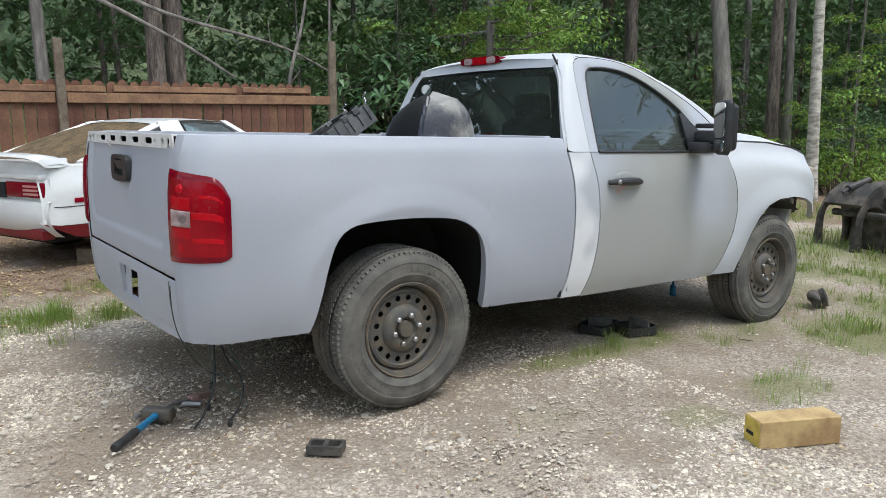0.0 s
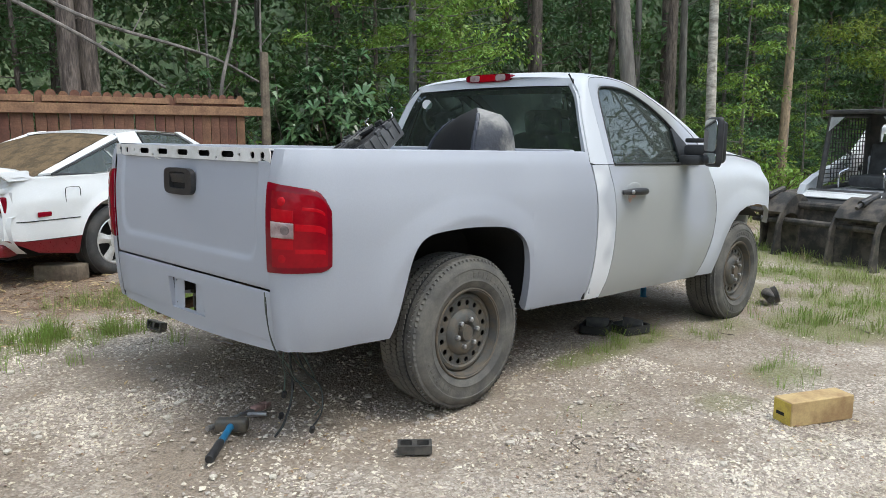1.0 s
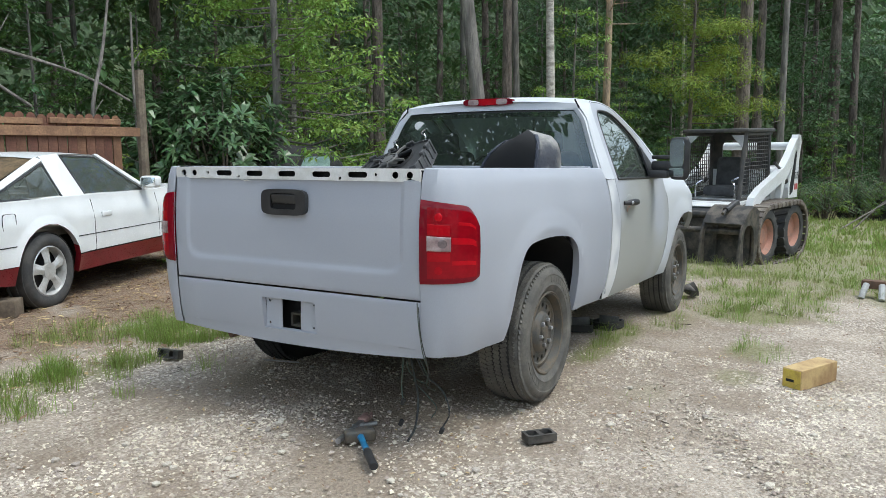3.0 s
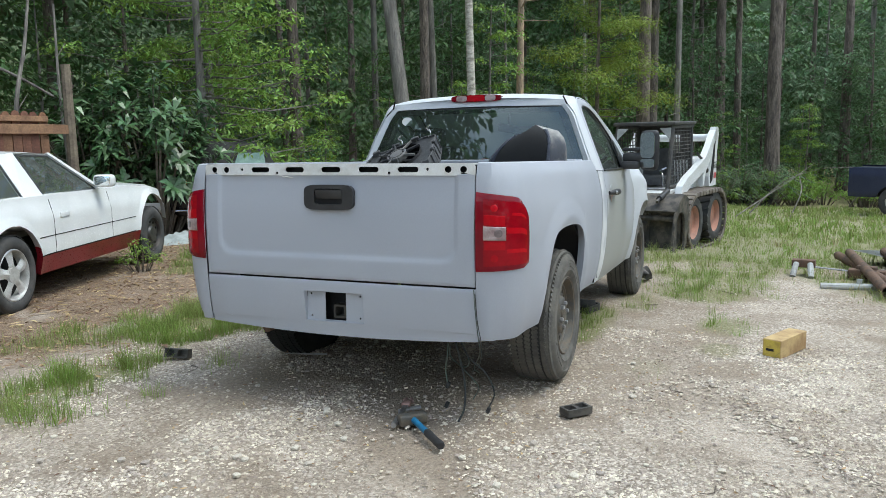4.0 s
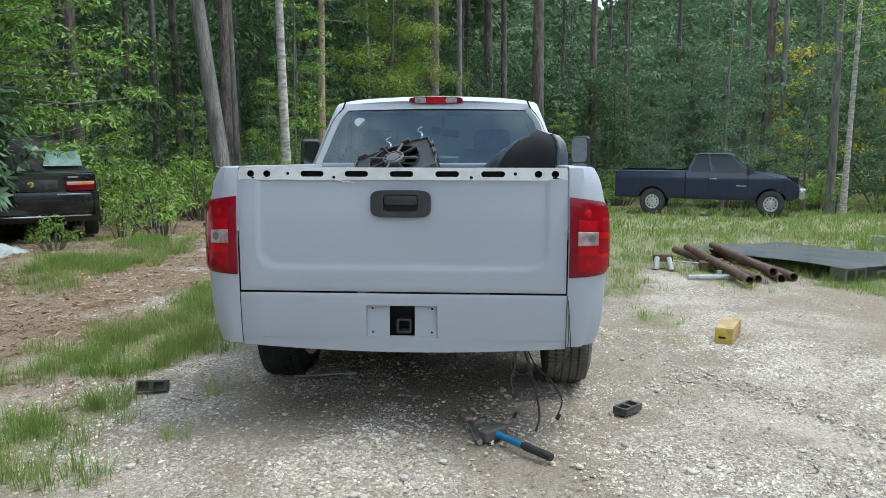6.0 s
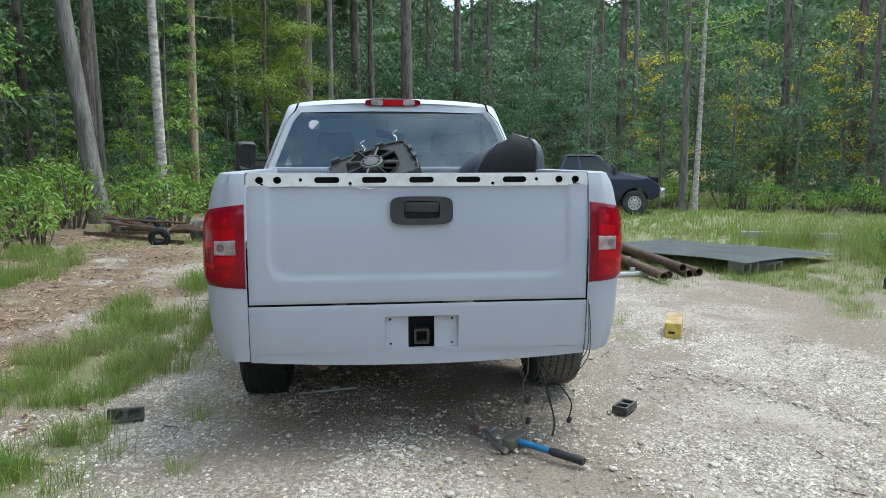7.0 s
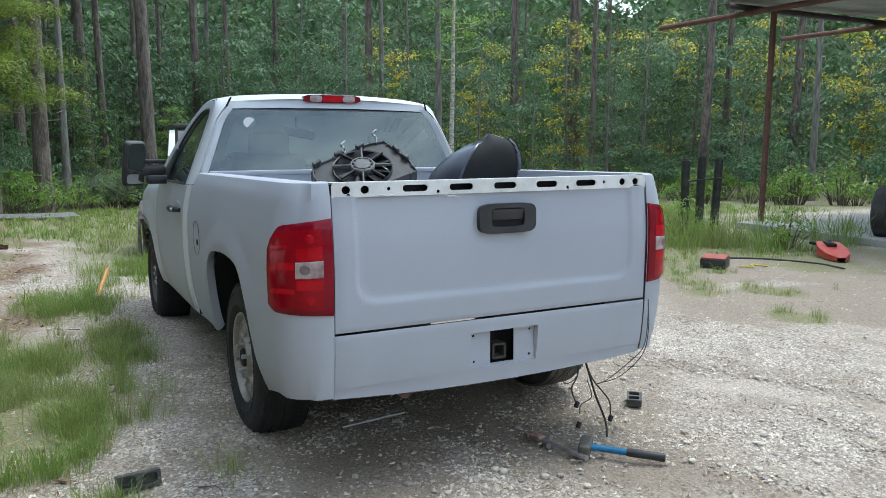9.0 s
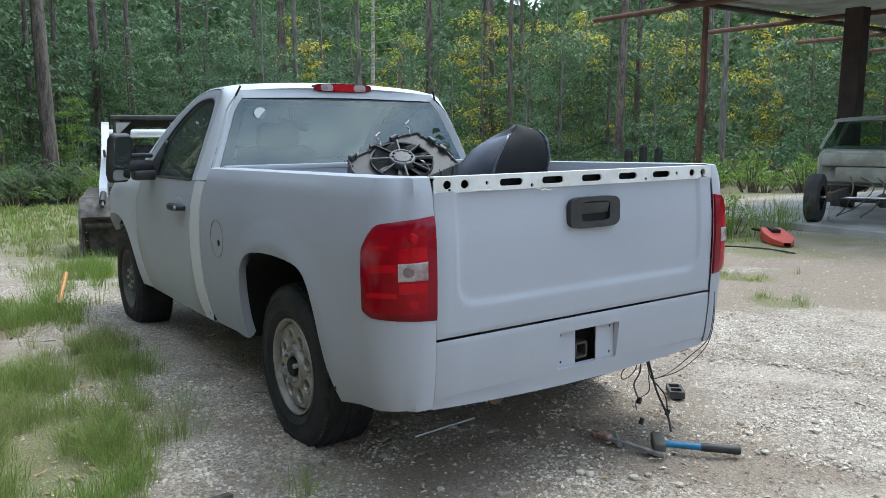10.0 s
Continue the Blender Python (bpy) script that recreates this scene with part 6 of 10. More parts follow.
def deck(parent, xs, top, half, crown, material, name, label=""):
    """A hood or a boot lid between the flanks."""
    bm = bmesh.new()
    rows = []
    for x in xs:
        w, z = half(x, top(x)) - 0.038, top(x) + 0.012
        rows.append([(x, w * (-1 + 2 * i / 14), z + crown * (1 - (-1 + 2 * i / 14) ** 2)) for i in range(15)])
    loft(bm, [r[::-1] for r in rows])
    return part(name, bm, material, parent, label, 45)


def band(parent, quad, material, name, label="", thick=0.02, inner=None):
    """A flat pane or pillar through four points, a little thick."""
    a = [Vector(p) for p in quad]
    n = (a[1] - a[0]).cross(a[3] - a[0]).normalized() * thick
    bm = bmesh.new()
    f = [bm.verts.new(p + n / 2) for p in a]
    g = [bm.verts.new(p - n / 2) for p in a]
    bm.faces.new(f)
    bm.faces.new(g[::-1])
    for i in range(4):
        bm.faces.new((f[i], g[i], g[(i + 1) % 4], f[(i + 1) % 4]))
    bmesh.ops.recalc_face_normals(bm, faces=bm.faces)
    return part(name, bm, material, parent, label, 30)


def mix(a, b, f):
    return Vector(a).lerp(Vector(b), f)


def arch_bottom(sill, wheels, r):
    def f(x):
        z = sill(x) if callable(sill) else sill
        for cx, cz in wheels:
            d = abs(x - cx)
            if d < r:
                z = max(z, cz + math.sqrt(r * r - d * d))
        return z
    return f


def arch_columns(lo, hi, step, wheels, r):
    xs = {round(lo + (hi - lo) * k / max(1, round((hi - lo) / step)), 4) for k in range(round((hi - lo) / step) + 1)}
    for cx, _ in wheels:
        xs |= {round(cx + r * math.sin(math.pi / 2 * k / 7 * 0.999), 4) for k in range(-7, 8)}
        xs |= {round(cx - r - 0.004, 4), round(cx + r + 0.004, 4)}
    return sorted(x for x in xs if lo <= x <= hi)


def simple_wheel(parent, x, y, side, R, w, rim_r, kind, tyre_mat, rim_mat, label):
    m = pose(x, y, R - 0.005) @ Matrix.Rotation(-side * math.pi / 2, 4, "X") @ Matrix.Rotation(0.4, 4, "Z")
    bm = bmesh.new()
    h = w / 2
    lathe(bm, [(rim_r, h - 0.02), (rim_r + 0.015, h - 0.004), (rim_r + (R - rim_r) * 0.5, h), (R - 0.03, h - 0.006), (R - 0.008, h - 0.025), (R, h - 0.05), (R, -h + 0.05), (R - 0.02, -h + 0.015), (rim_r, -h + 0.02)], m, 40)
    for k in (-0.33, 0.0, 0.33):
        lathe(bm, [(R + 0.002, k * w - 0.012), (R + 0.006, k * w - 0.01), (R + 0.006, k * w + 0.01), (R + 0.002, k * w + 0.012)], m, 40)
    tyre = part("tyre", bm, tyre_mat, parent, label, 45)
    bm = bmesh.new()
    dz = h - 0.045
    lathe(bm, [(rim_r + 0.002, h - 0.018), (rim_r - 0.008, h - 0.012), (rim_r - 0.02, dz), (rim_r - 0.025, -h + 0.03)], m, 40)
    if kind == "spoke":
        for k in range(5):
            mm = m @ Matrix.Rotation(2 * math.pi * k / 5, 4, "Z")
            loft(bm, [[mm @ Vector((q, -wd, dz + 0.005 + e)), mm @ Vector((q, 0, dz + 0.022 + e)), mm @ Vector((q, wd, dz + 0.005 + e))] for q, wd, e in ((0.05, 0.04, 0.012), (0.1, 0.036, 0.008), (rim_r - 0.03, 0.052, 0.0), (rim_r - 0.012, 0.062, 0.0))])
        lathe(bm, [(0.075, dz + 0.01), (0.07, dz + 0.03), (0.03, dz + 0.036), (0.005, dz + 0.036)], m, 28)
    else:
        holed(bm, ring(0, 0, rim_r - 0.018, n=36), [ring((rim_r * 0.72) * math.cos(a), (rim_r * 0.72) * math.sin(a), rim_r * 0.10, n=10) for a in (2 * math.pi * k / 10 for k in range(10))], 0.008, m @ Matrix.Translation((0, 0, dz)))
        lathe(bm, [(rim_r * 0.5, dz), (rim_r * 0.42, dz + 0.025), (rim_r * 0.2, dz + 0.03), (0.005, dz + 0.03)], m, 28)
    part("rim", bm, rim_mat, tyre, "", 35)
    # flat black sheet stands for the shade behind the rim
    bm = bmesh.new()
    lathe(bm, [(0.005, dz - 0.05), (rim_r - 0.02, dz - 0.05)], m, 28)
    part("brake_disc", bm, gap_black, tyre)
    return tyre


def build_coupe():
    car = thing("sports_coupe", pose(1.80, 8.757, 0.165, 0, 0, 19.8) @ Matrix.Scale(1.06, 4), "white liftback coupe with maroon sills, hatch covered in pine straw", "car")
    WB, R = 2.74, 0.315
    wheels = [(0.0, R), (WB, 0.36)]
    tail, nose = -0.98, 3.30
    sill = lambda x: lerp_table([(tail, 0.42), (-0.75, 0.30), (-0.4, 0.25), (3.0, 0.24), (3.18, 0.50), (nose, 0.54)], x)
    low_r, low_f = arch_bottom(sill, wheels[:1], 0.385), arch_bottom(sill, wheels[1:], 0.415)
    bottom = lambda x: max(low_r(x), low_f(x))
    top = lambda x: soft_table([(tail, 0.80), (-0.85, 0.895), (-0.5, 0.905), (0.3, 0.91), (1.2, 0.905), (1.7, 0.90), (2.2, 0.895), (2.74, 0.865), (3.05, 0.805), (3.2, 0.73), (nose, 0.64)], x)

    def half(x, z):
        w = soft_table([(tail, 0.70), (-0.85, 0.79), (-0.5, 0.835), (0.2, 0.85), (1.3, 0.845), (2.7, 0.845), (3.05, 0.82), (3.2, 0.78), (nose, 0.73)], x)
        t = top(x)
        w -= 0.05 * smooth(0.45, 0.2, z) + 0.045 * smooth(t - 0.22, t + 0.02, z)
        for (cx, cz), r in zip(wheels, (0.385, 0.415)):
            d = abs(math.hypot(x - cx, z - cz) - r)
            w += 0.018 * max(0, 1 - d / 0.07)
        return w

    xs = sorted(set(arch_columns(tail, 1.3, 0.12, wheels[:1], 0.385)) | set(arch_columns(1.3, nose, 0.12, wheels[1:], 0.415)))
    for s in (-1, 1):
        body_side(car, s, xs, bottom, top, half, paint_white, "side_panel", "white side panel with a thin crease line", 18, z_from=0.405)
        body_side(car, s, xs, bottom, top, half, paint_maroon, "sill", "maroon lower sill", 6, z_to=0.40)
        bm = bmesh.new()
        for a, b, z in ((0.37, 2.24, 0.56), (-0.9, -0.37, 0.56), (0.37, 2.24, 0.408)):
            tube(bm, [(a + (b - a) * k / 12, s * (half(a + (b - a) * k / 12, z) + 0.001), z) for k in range(13)], 0.004, 4)
        tube(bm, [(0.62, s * (half(0.62, z) + 0.0), z) for z in (0.41, 0.5, 0.6, 0.7, 0.8, 0.87)], 0.004, 4)
        tube(bm, [(1.70, s * (half(1.70, z) + 0.0), z) for z in (0.42, 0.5, 0.6, 0.7, 0.8, 0.87)], 0.003, 4)
        part("panel_line", bm, gap_black, car, "dark panel lines")
        bm = bmesh.new()
        box(bm, (0.80, s * (half(0.8, 0.72) + 0.004), 0.725), (0.15, 0.02, 0.045), r=0.008)
        part("door_handle", bm, paint_white, car, "flush white door handle")
        bm = bmesh.new()
        box(bm, (-0.68, s * (half(-0.68, 0.60) + 0.002), 0.61), (0.14, 0.01, 0.04), r=0.004)
        part("side_marker", bm, lens_red, car, "small red side marker")
        bm = bmesh.new()
        holed(bm, ring(0, 0, 0.075, 0.075, 24, 6), [ring(0, 0, 0.071, 0.071, 24, 6)], 0.004, Matrix(((1, 0, 0, -0.42), (0, 0, s, s * (half(-0.42, 0.74) + 0.003)), (0, 1, 0, 0.745), (0, 0, 0, 1))))
        part("fuel_flap", bm, gap_black, car)
        # mirror
        bm = bmesh.new()
        box(bm, (1.49, s * 0.90, 0.985), (0.12, 0.19, 0.12), r=0.035, seg=3)
        shell = part("mirror_shell", bm, paint_white, car, "white door mirror")
        bm = bmesh.new()
        box(bm, (1.428, s * 0.905, 0.985), (0.006, 0.15, 0.09), r=0.002)
        part("mirror_glass", bm, mirror, shell)
    deck(car, [1.60 + 0.1265 * k for k in range(13)], top, half, 0.045, paint_white, "hood", "long white hood")
    deck(car, [tail + 0.03 * k for k in range(14)], top, half, 0.02, paint_white, "boot_lid")
    # nose and tail faces
    bm = bmesh.new()
    rows = [[(nose + 0.02, -half(nose, 0.5) + 2 * half(nose, 0.5) * i / 10, 0.50 + 0.12 * k / 4) for i in range(11)] for k in range(5)]
    loft(bm, rows)
    part("front_bumper", bm, paint_white, car)
    bm = bmesh.new()
    rows = []
    for z, dx in ((0.30, 0.05), (0.36, -0.02), (0.42, -0.06), (0.52, -0.075), (0.60, -0.06), (0.61, -0.02)):
        rows.append([(tail + dx + 0.10 * (abs(f) ** 3), f * (half(-0.9, 0.5) + 0.0), z) for f in (-1 + 2 * i / 16 for i in range(17))])
    loft(bm, [r for r in rows[::-1]])
    part("rear_bumper", bm, paint_white, car, "white rear bumper", 40)
    bm = bmesh.new()
    box(bm, (tail + 0.07, 0, 0.33), (0.14, 1.34, 0.11), r=0.03)
    part("rear_valance", bm, paint_maroon, car, "maroon rear valance")
    bm = bmesh.new()
    rows = [[(tail + 0.012 + 0.06 * abs(f) ** 3, f * 0.74, z) for f in (-1 + 2 * i / 16 for i in range(17))] for z in (0.80, 0.70, 0.60)]
    loft(bm, rows)
    box(bm, (tail + 0.06, 0, 0.81), (0.12, 1.42, 0.05), r=0.015)
    part("tail_panel", bm, paint_white, car)
    for s in (-1, 1):
        bm = bmesh.new()
        box(bm, (tail + 0.012, s * 0.46, 0.70), (0.03, 0.52, 0.13), Matrix.Rotation(-s * radians(4), 4, "Z"), 0.01)
        lamp = part("tail_lamp", bm, lens_red, car, "wide red tail lamp")
        for k in range(3):
            bm = bmesh.new()
            box(bm, (tail - 0.004, s * 0.56, 0.665 + 0.033 * k), (0.008, 0.20, 0.02), Matrix.Rotation(-s * radians(4), 4, "Z"), 0.003)
            part("lens_strip", bm, lens_pink, lamp, "pale pink lens strip")
    bm = bmesh.new()
    box(bm, (tail - 0.008, 0, 0.69), (0.02, 0.36, 0.13), r=0.004)
    part("number_plate_mount", bm, gap_black, car, "black plate mount")
    bm = bmesh.new()
    pts = [(tail + 0.06, -0.76, 0.90), (tail - 0.02, -0.72, 0.965), (tail - 0.04, -0.5, 0.985), (tail - 0.05, 0, 0.99), (tail - 0.04, 0.5, 0.985), (tail - 0.02, 0.72, 0.965), (tail + 0.06, 0.76, 0.90)]
    rows = []
    for p in spline(pts, 22):
        rows.append([p + Vector(d) for d in ((-0.02, 0, -0.012), (0.0, 0, 0.012), (0.10, 0, 0.016), (0.20, 0, 0.0), (0.10, 0, -0.012))])
    loft(bm, rows, True)
    for y in (-0.72, 0.72):
        box(bm, (tail + 0.13, y, 0.93), (0.22, 0.05, 0.07), r=0.015)
    part("spoiler", bm, paint_white, car, "white rear spoiler", 45)
    # roof and glass
    zb, zr = 0.89, 1.27
    for s in (-1, 1):
        rb, cb, fb = (-0.62, s * 0.735, 0.92), (0.52, s * 0.79, zb), (1.56, s * 0.79, 0.90)
        rr, cr, fr = (0.26, s * 0.585, zr - 0.02), (0.48, s * 0.60, zr), (1.0, s * 0.60, zr - 0.01)
        band(car, (mix(fb, fr, 0.0), mix(fb, fr, 1.0), mix(fb, fr, 1.0) + Vector((0.09, -s * 0.02, 0)), mix(fb, fr, 0.0) + Vector((0.12, -s * 0.02, 0))), paint_white, "windscreen_pillar", "", 0.025)
        band(car, (Vector((0.28, s * 0.79, zb)), Vector((0.57, s * 0.79, zb)), cr, rr), paint_white, "middle_pillar", "broad white slanted pillar", 0.03)
        w1 = [Vector((0.60, s * 0.785, zb + 0.01)), Vector((1.50, s * 0.785, 0.91)), Vector((1.0, s * 0.612, zr - 0.035)), Vector((0.52, s * 0.612, zr - 0.02))]
        band(car, w1, glass_dark, "door_window", "smoked door window", 0.006).visible_shadow = False
        bm = bmesh.new()
        for a, b in zip(w1, w1[1:] + w1[:1]):
            tube(bm, [a, b], 0.009, 6)
        part("window_trim", bm, black_plastic, car, "black window trim")
        w2 = [Vector((-0.56, s * 0.765, 0.925)), Vector((0.28, s * 0.79, zb + 0.005)), Vector((0.26, s * 0.625, zr - 0.08))]
        bm = bmesh.new()
        bm.faces.new([bm.verts.new(p) for p in w2])
        ob = part("quarter_window", face_out(bm, (0.4, 0, 0.7)), glass_dark, car, "smoked quarter window")
        ob.visible_shadow = False
        bm = bmesh.new()
        for a, b in zip(w2, w2[1:] + w2[:1]):
            tube(bm, [a, b], 0.010, 6)
        part("window_trim", bm, black_plastic, car, "black window trim")
        band(car, (Vector((-0.66, s * 0.735, 0.925)), Vector((-0.56, s * 0.765, 0.93)), Vector((0.27, s * 0.62, zr - 0.055)), Vector((0.24, s * 0.57, zr - 0.03))), paint_white, "rear_pillar", "", 0.02)
    bm = bmesh.new()
    rows = [[(x, w * (-1 + 2 * i / 12), z + 0.025 * (1 - (-1 + 2 * i / 12) ** 2)) for i in range(13)] for x, w, z in ((0.24, 0.575, 1.235), (0.34, 0.59, 1.258), (0.55, 0.61, zr), (0.80, 0.615, zr), (1.0, 0.61, zr - 0.012), (1.08, 0.60, zr - 0.035))]
    loft(bm, [r[::-1] for r in rows])
    part("roof", bm, paint_white, car, "white roof dusted with pine straw", 45)
    bm = bmesh.new()
    loft(bm, [[(x, w * (-1 + 2 * i / 12), z + 0.03 * (1 - (-1 + 2 * i / 12) ** 2)) for i in range(13)] for x, w, z in ((1.64, 0.77, 0.90), (1.36, 0.69, 1.07), (1.06, 0.59, 1.235))])
    part("windscreen", face_out(bm, (0.6, 0, 0.5)), glass_dark, car, "smoked windscreen")
    bm = bmesh.new()
    loft(bm, [[(x, w * (-1 + 2 * i / 12), z + 0.03 * (1 - (-1 + 2 * i / 12) ** 2) + 0.012 * noise.noise(Vector((x * 6, i, 0)))) for i in range(13)] for x, w, z in ((0.28, 0.56, 1.235), (0.02, 0.60, 1.17), (-0.3, 0.66, 1.065), (-0.62, 0.715, 0.93), (-0.72, 0.73, 0.905))])
    part("hatch_glass", bm, litter_brown, car, "rear hatch glass under a mat of brown pine straw")
    bm = bmesh.new()
    box(bm, (0.85, 0, 0.60), (2.6, 1.4, 0.05))
    for y in (-0.36, 0.36):
        box(bm, (0.75, y, 0.85), (0.14, 0.45, 0.55), Matrix.Rotation(radians(-14), 4, "Y"), 0.05)
    box(bm, (1.42, 0, 0.82), (0.3, 1.4, 0.12), r=0.04)
    part("interior", bm, interior_grey, car, "dark interior with two seats")
    bm = bmesh.new()
    box(bm, (1.05, 0, 0.40), (3.9, 1.26, 0.30))
    part("underbody", bm, gap_black, car)
    simple_wheel(car, 0.0, -0.74, -1, R, 0.215, 0.21, "spoke", rubber_clean2, alloy_bright, "dusty black tyre on a five-spoke alloy wheel")
    simple_wheel(car, 0.0, 0.74, 1, R, 0.215, 0.21, "spoke", rubber_clean2, alloy_bright, "dusty black tyre on a five-spoke alloy wheel")
    simple_wheel(car, WB, -0.74, -1, R, 0.19, 0.195, "steel", rubber_clean2, steel_dark, "dusty black tyre on a black steel wheel")
    simple_wheel(car, WB, 0.74, 1, R, 0.19, 0.195, "steel", rubber_clean2, steel_dark, "dusty black tyre on a black steel wheel")


lens_pink = surf("lens_pink", (0.62, 0.25, 0.25), (0.5, 0.16, 0.17), 0.2, 6, 0.05, 60)
rubber_clean2 = surf("tyre_grey", (0.045, 0.045, 0.046), (0.075, 0.072, 0.068), 0.85, 7, 0.2, 100)
alloy_bright = surf("alloy_bright", (0.62, 0.62, 0.61), (0.45, 0.44, 0.42), 0.4, 9, 0.05, 120, metal=0.3)
steel_dark = surf("steel_dark", (0.05, 0.05, 0.052), (0.10, 0.09, 0.08), 0.45, 9, 0.1, 120, metal=0.5)
interior_grey = surf("interior_grey", (0.24, 0.225, 0.20), (0.16, 0.15, 0.135), 0.8, 6, 0.1)
build_coupe()


def build_convertible():
    car = thing("convertible_car", pose(7.62, 10.09, 0.14, 0, 0, 30.0) @ Matrix.Scale(1.04, 4), "black convertible with a torn, sagging soft top", "car")
    # x runs ahead from the tail
    R = 0.31
    wheels = [(0.95, R), (3.65, R)]
    bottom = arch_bottom(lambda x: lerp_table([(0, 0.36), (0.3, 0.26), (4.0, 0.25), (4.4, 0.36)], x), wheels, 0.35)
    top = lambda x: soft_table([(0, 0.86), (0.15, 0.915), (0.9, 0.90), (2.6, 0.88), (4.0, 0.80), (4.4, 0.62)], x)

    def half(x, z):
        w = soft_table([(0, 0.76), (0.15, 0.83), (0.6, 0.85), (3.8, 0.84), (4.2, 0.76), (4.4, 0.6)], x)
        return w - 0.05 * smooth(0.42, 0.2, z) - 0.06 * smooth(top(x) - 0.2, top(x) + 0.02, z)

    xs = arch_columns(0, 4.4, 0.2, wheels, 0.35)
    for s in (-1, 1):
        body_side(car, s, xs, bottom, top, half, paint_black, "side_panel", "glossy black side panel", 12)
        bm = bmesh.new()
        box(bm, (0.005, s * 0.60, 0.765), (0.04, 0.36, 0.135), Matrix.Rotation(s * radians(-8), 4, "Z"), 0.012)
        lamp = part("tail_lamp", bm, lens_red, car, "red and amber tail lamp")
        bm = bmesh.new()
        box(bm, (-0.016, s * 0.61, 0.80), (0.02, 0.34, 0.045), Matrix.Rotation(s * radians(-8), 4, "Z"), 0.006)
        part("amber_lens", bm, lens_amber, lamp, "amber upper lens")
        bm = bmesh.new()
        box(bm, (-0.055, s * 0.52, 0.655), (0.02, 0.42, 0.02), r=0.004)
        part("bumper_trim", bm, chrome, car, "bright bumper trim")
        simple_wheel(car, 0.95, s * 0.74, s, R, 0.2, 0.2, "spoke", rubber_clean2, alloy, "black tyre on an alloy wheel")
        simple_wheel(car, 3.65, s * 0.74, s, R, 0.2, 0.2, "spoke", rubber_clean2, alloy, "black tyre on an alloy wheel")
    deck(car, [0.02 + 0.1 * k for k in range(9)], top, half, 0.03, paint_black, "boot_lid", "black boot lid")
    deck(car, [2.7 + 0.17 * k for k in range(11)], top, half, 0.04, paint_black, "hood", "black hood")
    bm = bmesh.new()
    rows = [[(0.012 + 0.05 * abs(f) ** 4, f * 0.80, z) for f in (-1 + 2 * i / 14 for i in range(15))] for z in (0.915, 0.86, 0.74, 0.62)]
    loft(bm, rows)
    part("tail_panel", bm, paint_black, car, "", 40)
    bm = bmesh.new()
    rows = [[(dx + 0.10 * abs(f) ** 4, f * 0.83, z) for f in (-1 + 2 * i / 14 for i in range(15))] for z, dx in ((0.70, 0.02), (0.685, -0.05), (0.58, -0.065), (0.42, -0.05), (0.32, -0.01), (0.27, 0.06))]
    loft(bm, rows)
    part("rear_bumper", bm, paint_black, car, "black rear bumper", 50)
    bm = bmesh.new()
    tube(bm, [(-0.05, -0.72, 0.365), (-0.055, 0, 0.36), (-0.05, 0.72, 0.365)], 0.012, 6)
    part("bumper_line", bm, chrome, car, "thin bright line on the bumper")
    bm = bmesh.new()
    box(bm, (0.0, 0, 0.78), (0.02, 0.66, 0.14), r=0.006)
    plate = part("plate_recess", bm, steel_dark, car, "dark plate recess")
    bm = bmesh.new()
    tube(bm, spline([(-0.014, 0.03, 0.80), (-0.014, -0.02, 0.815), (-0.014, -0.03, 0.78), (-0.014, 0.0, 0.76)], 10), 0.018, 6)
    part("yellow_scrap", bm, scrap_yellow, plate, "yellow scrap of paper")
    bm = bmesh.new()
    box(bm, (-0.002, -0.52, 0.885), (0.006, 0.13, 0.02))
    part("badge", bm, chrome, car, "small bright badge")
    # the soft top, sunk in folds between its bows
    bm = bmesh.new()
    rows = []
    for k in range(29):
        f = k / 28
        x = 0.50 + 2.0 * f
        rise = 0.50 * math.sin(min(1, f * 1.9) * math.pi / 2) ** 0.75 * (1 - 0.75 * smooth(0.75, 1.0, f))
        row = []
        for i in range(25):
            g = -1 + 2 * i / 24
            z = 0.90 + rise * (1 - abs(g) ** 4.5) + 0.03 * noise.noise(Vector((f * 7, g * 4, 2.0))) - 0.05 * math.exp(-((f - 0.5) / 0.12) ** 2) * (1 - g * g)
            row.append((x + 0.05 * noise.noise(Vector((g * 3, f * 5, 7.0))), g * (0.82 - 0.12 * (rise / 0.5) * abs(g) ** 2), z))
        rows.append(row)
    loft(bm, rows)
    part("soft_top", bm, fabric_black, car, "sagging black fabric soft top", 80)
    for y0, y1, z0, z1, lab, mtl in ((-0.16, -0.66, 1.02, 1.22, "pale hazed plastic rear window", glass_pale), (0.34, 0.70, 1.06, 1.30, "murky torn side pane", glass_murky)):
        bm = bmesh.new()
        rows = []
        for k in range(7):
            f = k / 6
            z = z0 + (z1 - z0) * f
            q = math.asin(min(1, ((z - 0.90) / 0.50) ** (1 / 0.75))) * 2 / math.pi / 1.9
            x = 0.50 + 2.0 * q - 0.045
            w = 0.82 + 0.18 * (1 - f)
            rows.append([(x - 0.02 * (1 - abs(g)), (y0 + y1) / 2 + (y1 - y0) / 2 * g * w, z) for g in (-1 + 2 * i / 8 for i in range(9))])
        loft(bm, rows)
        part("rear_window", bm, mtl, car, lab)
    bm = bmesh.new()
    for y0, wd in ((0.22, 0.16), (0.05, 0.12)):
        pts = spline([(0.46, y0 - 0.12, 0.97), (0.56, y0 + 0.02, 1.10), (0.74, y0 + 0.06, 1.26), (0.98, y0, 1.40)], 12)
        loft(bm, [[p + Vector((-0.03, -wd, 0.0)), p + Vector((-0.065, 0, 0.02)), p + Vector((-0.03, wd, 0))] for p in pts])
    part("torn_flap", bm, fabric_black, car, "torn hanging fabric flap", 80)
    bm = bmesh.new()
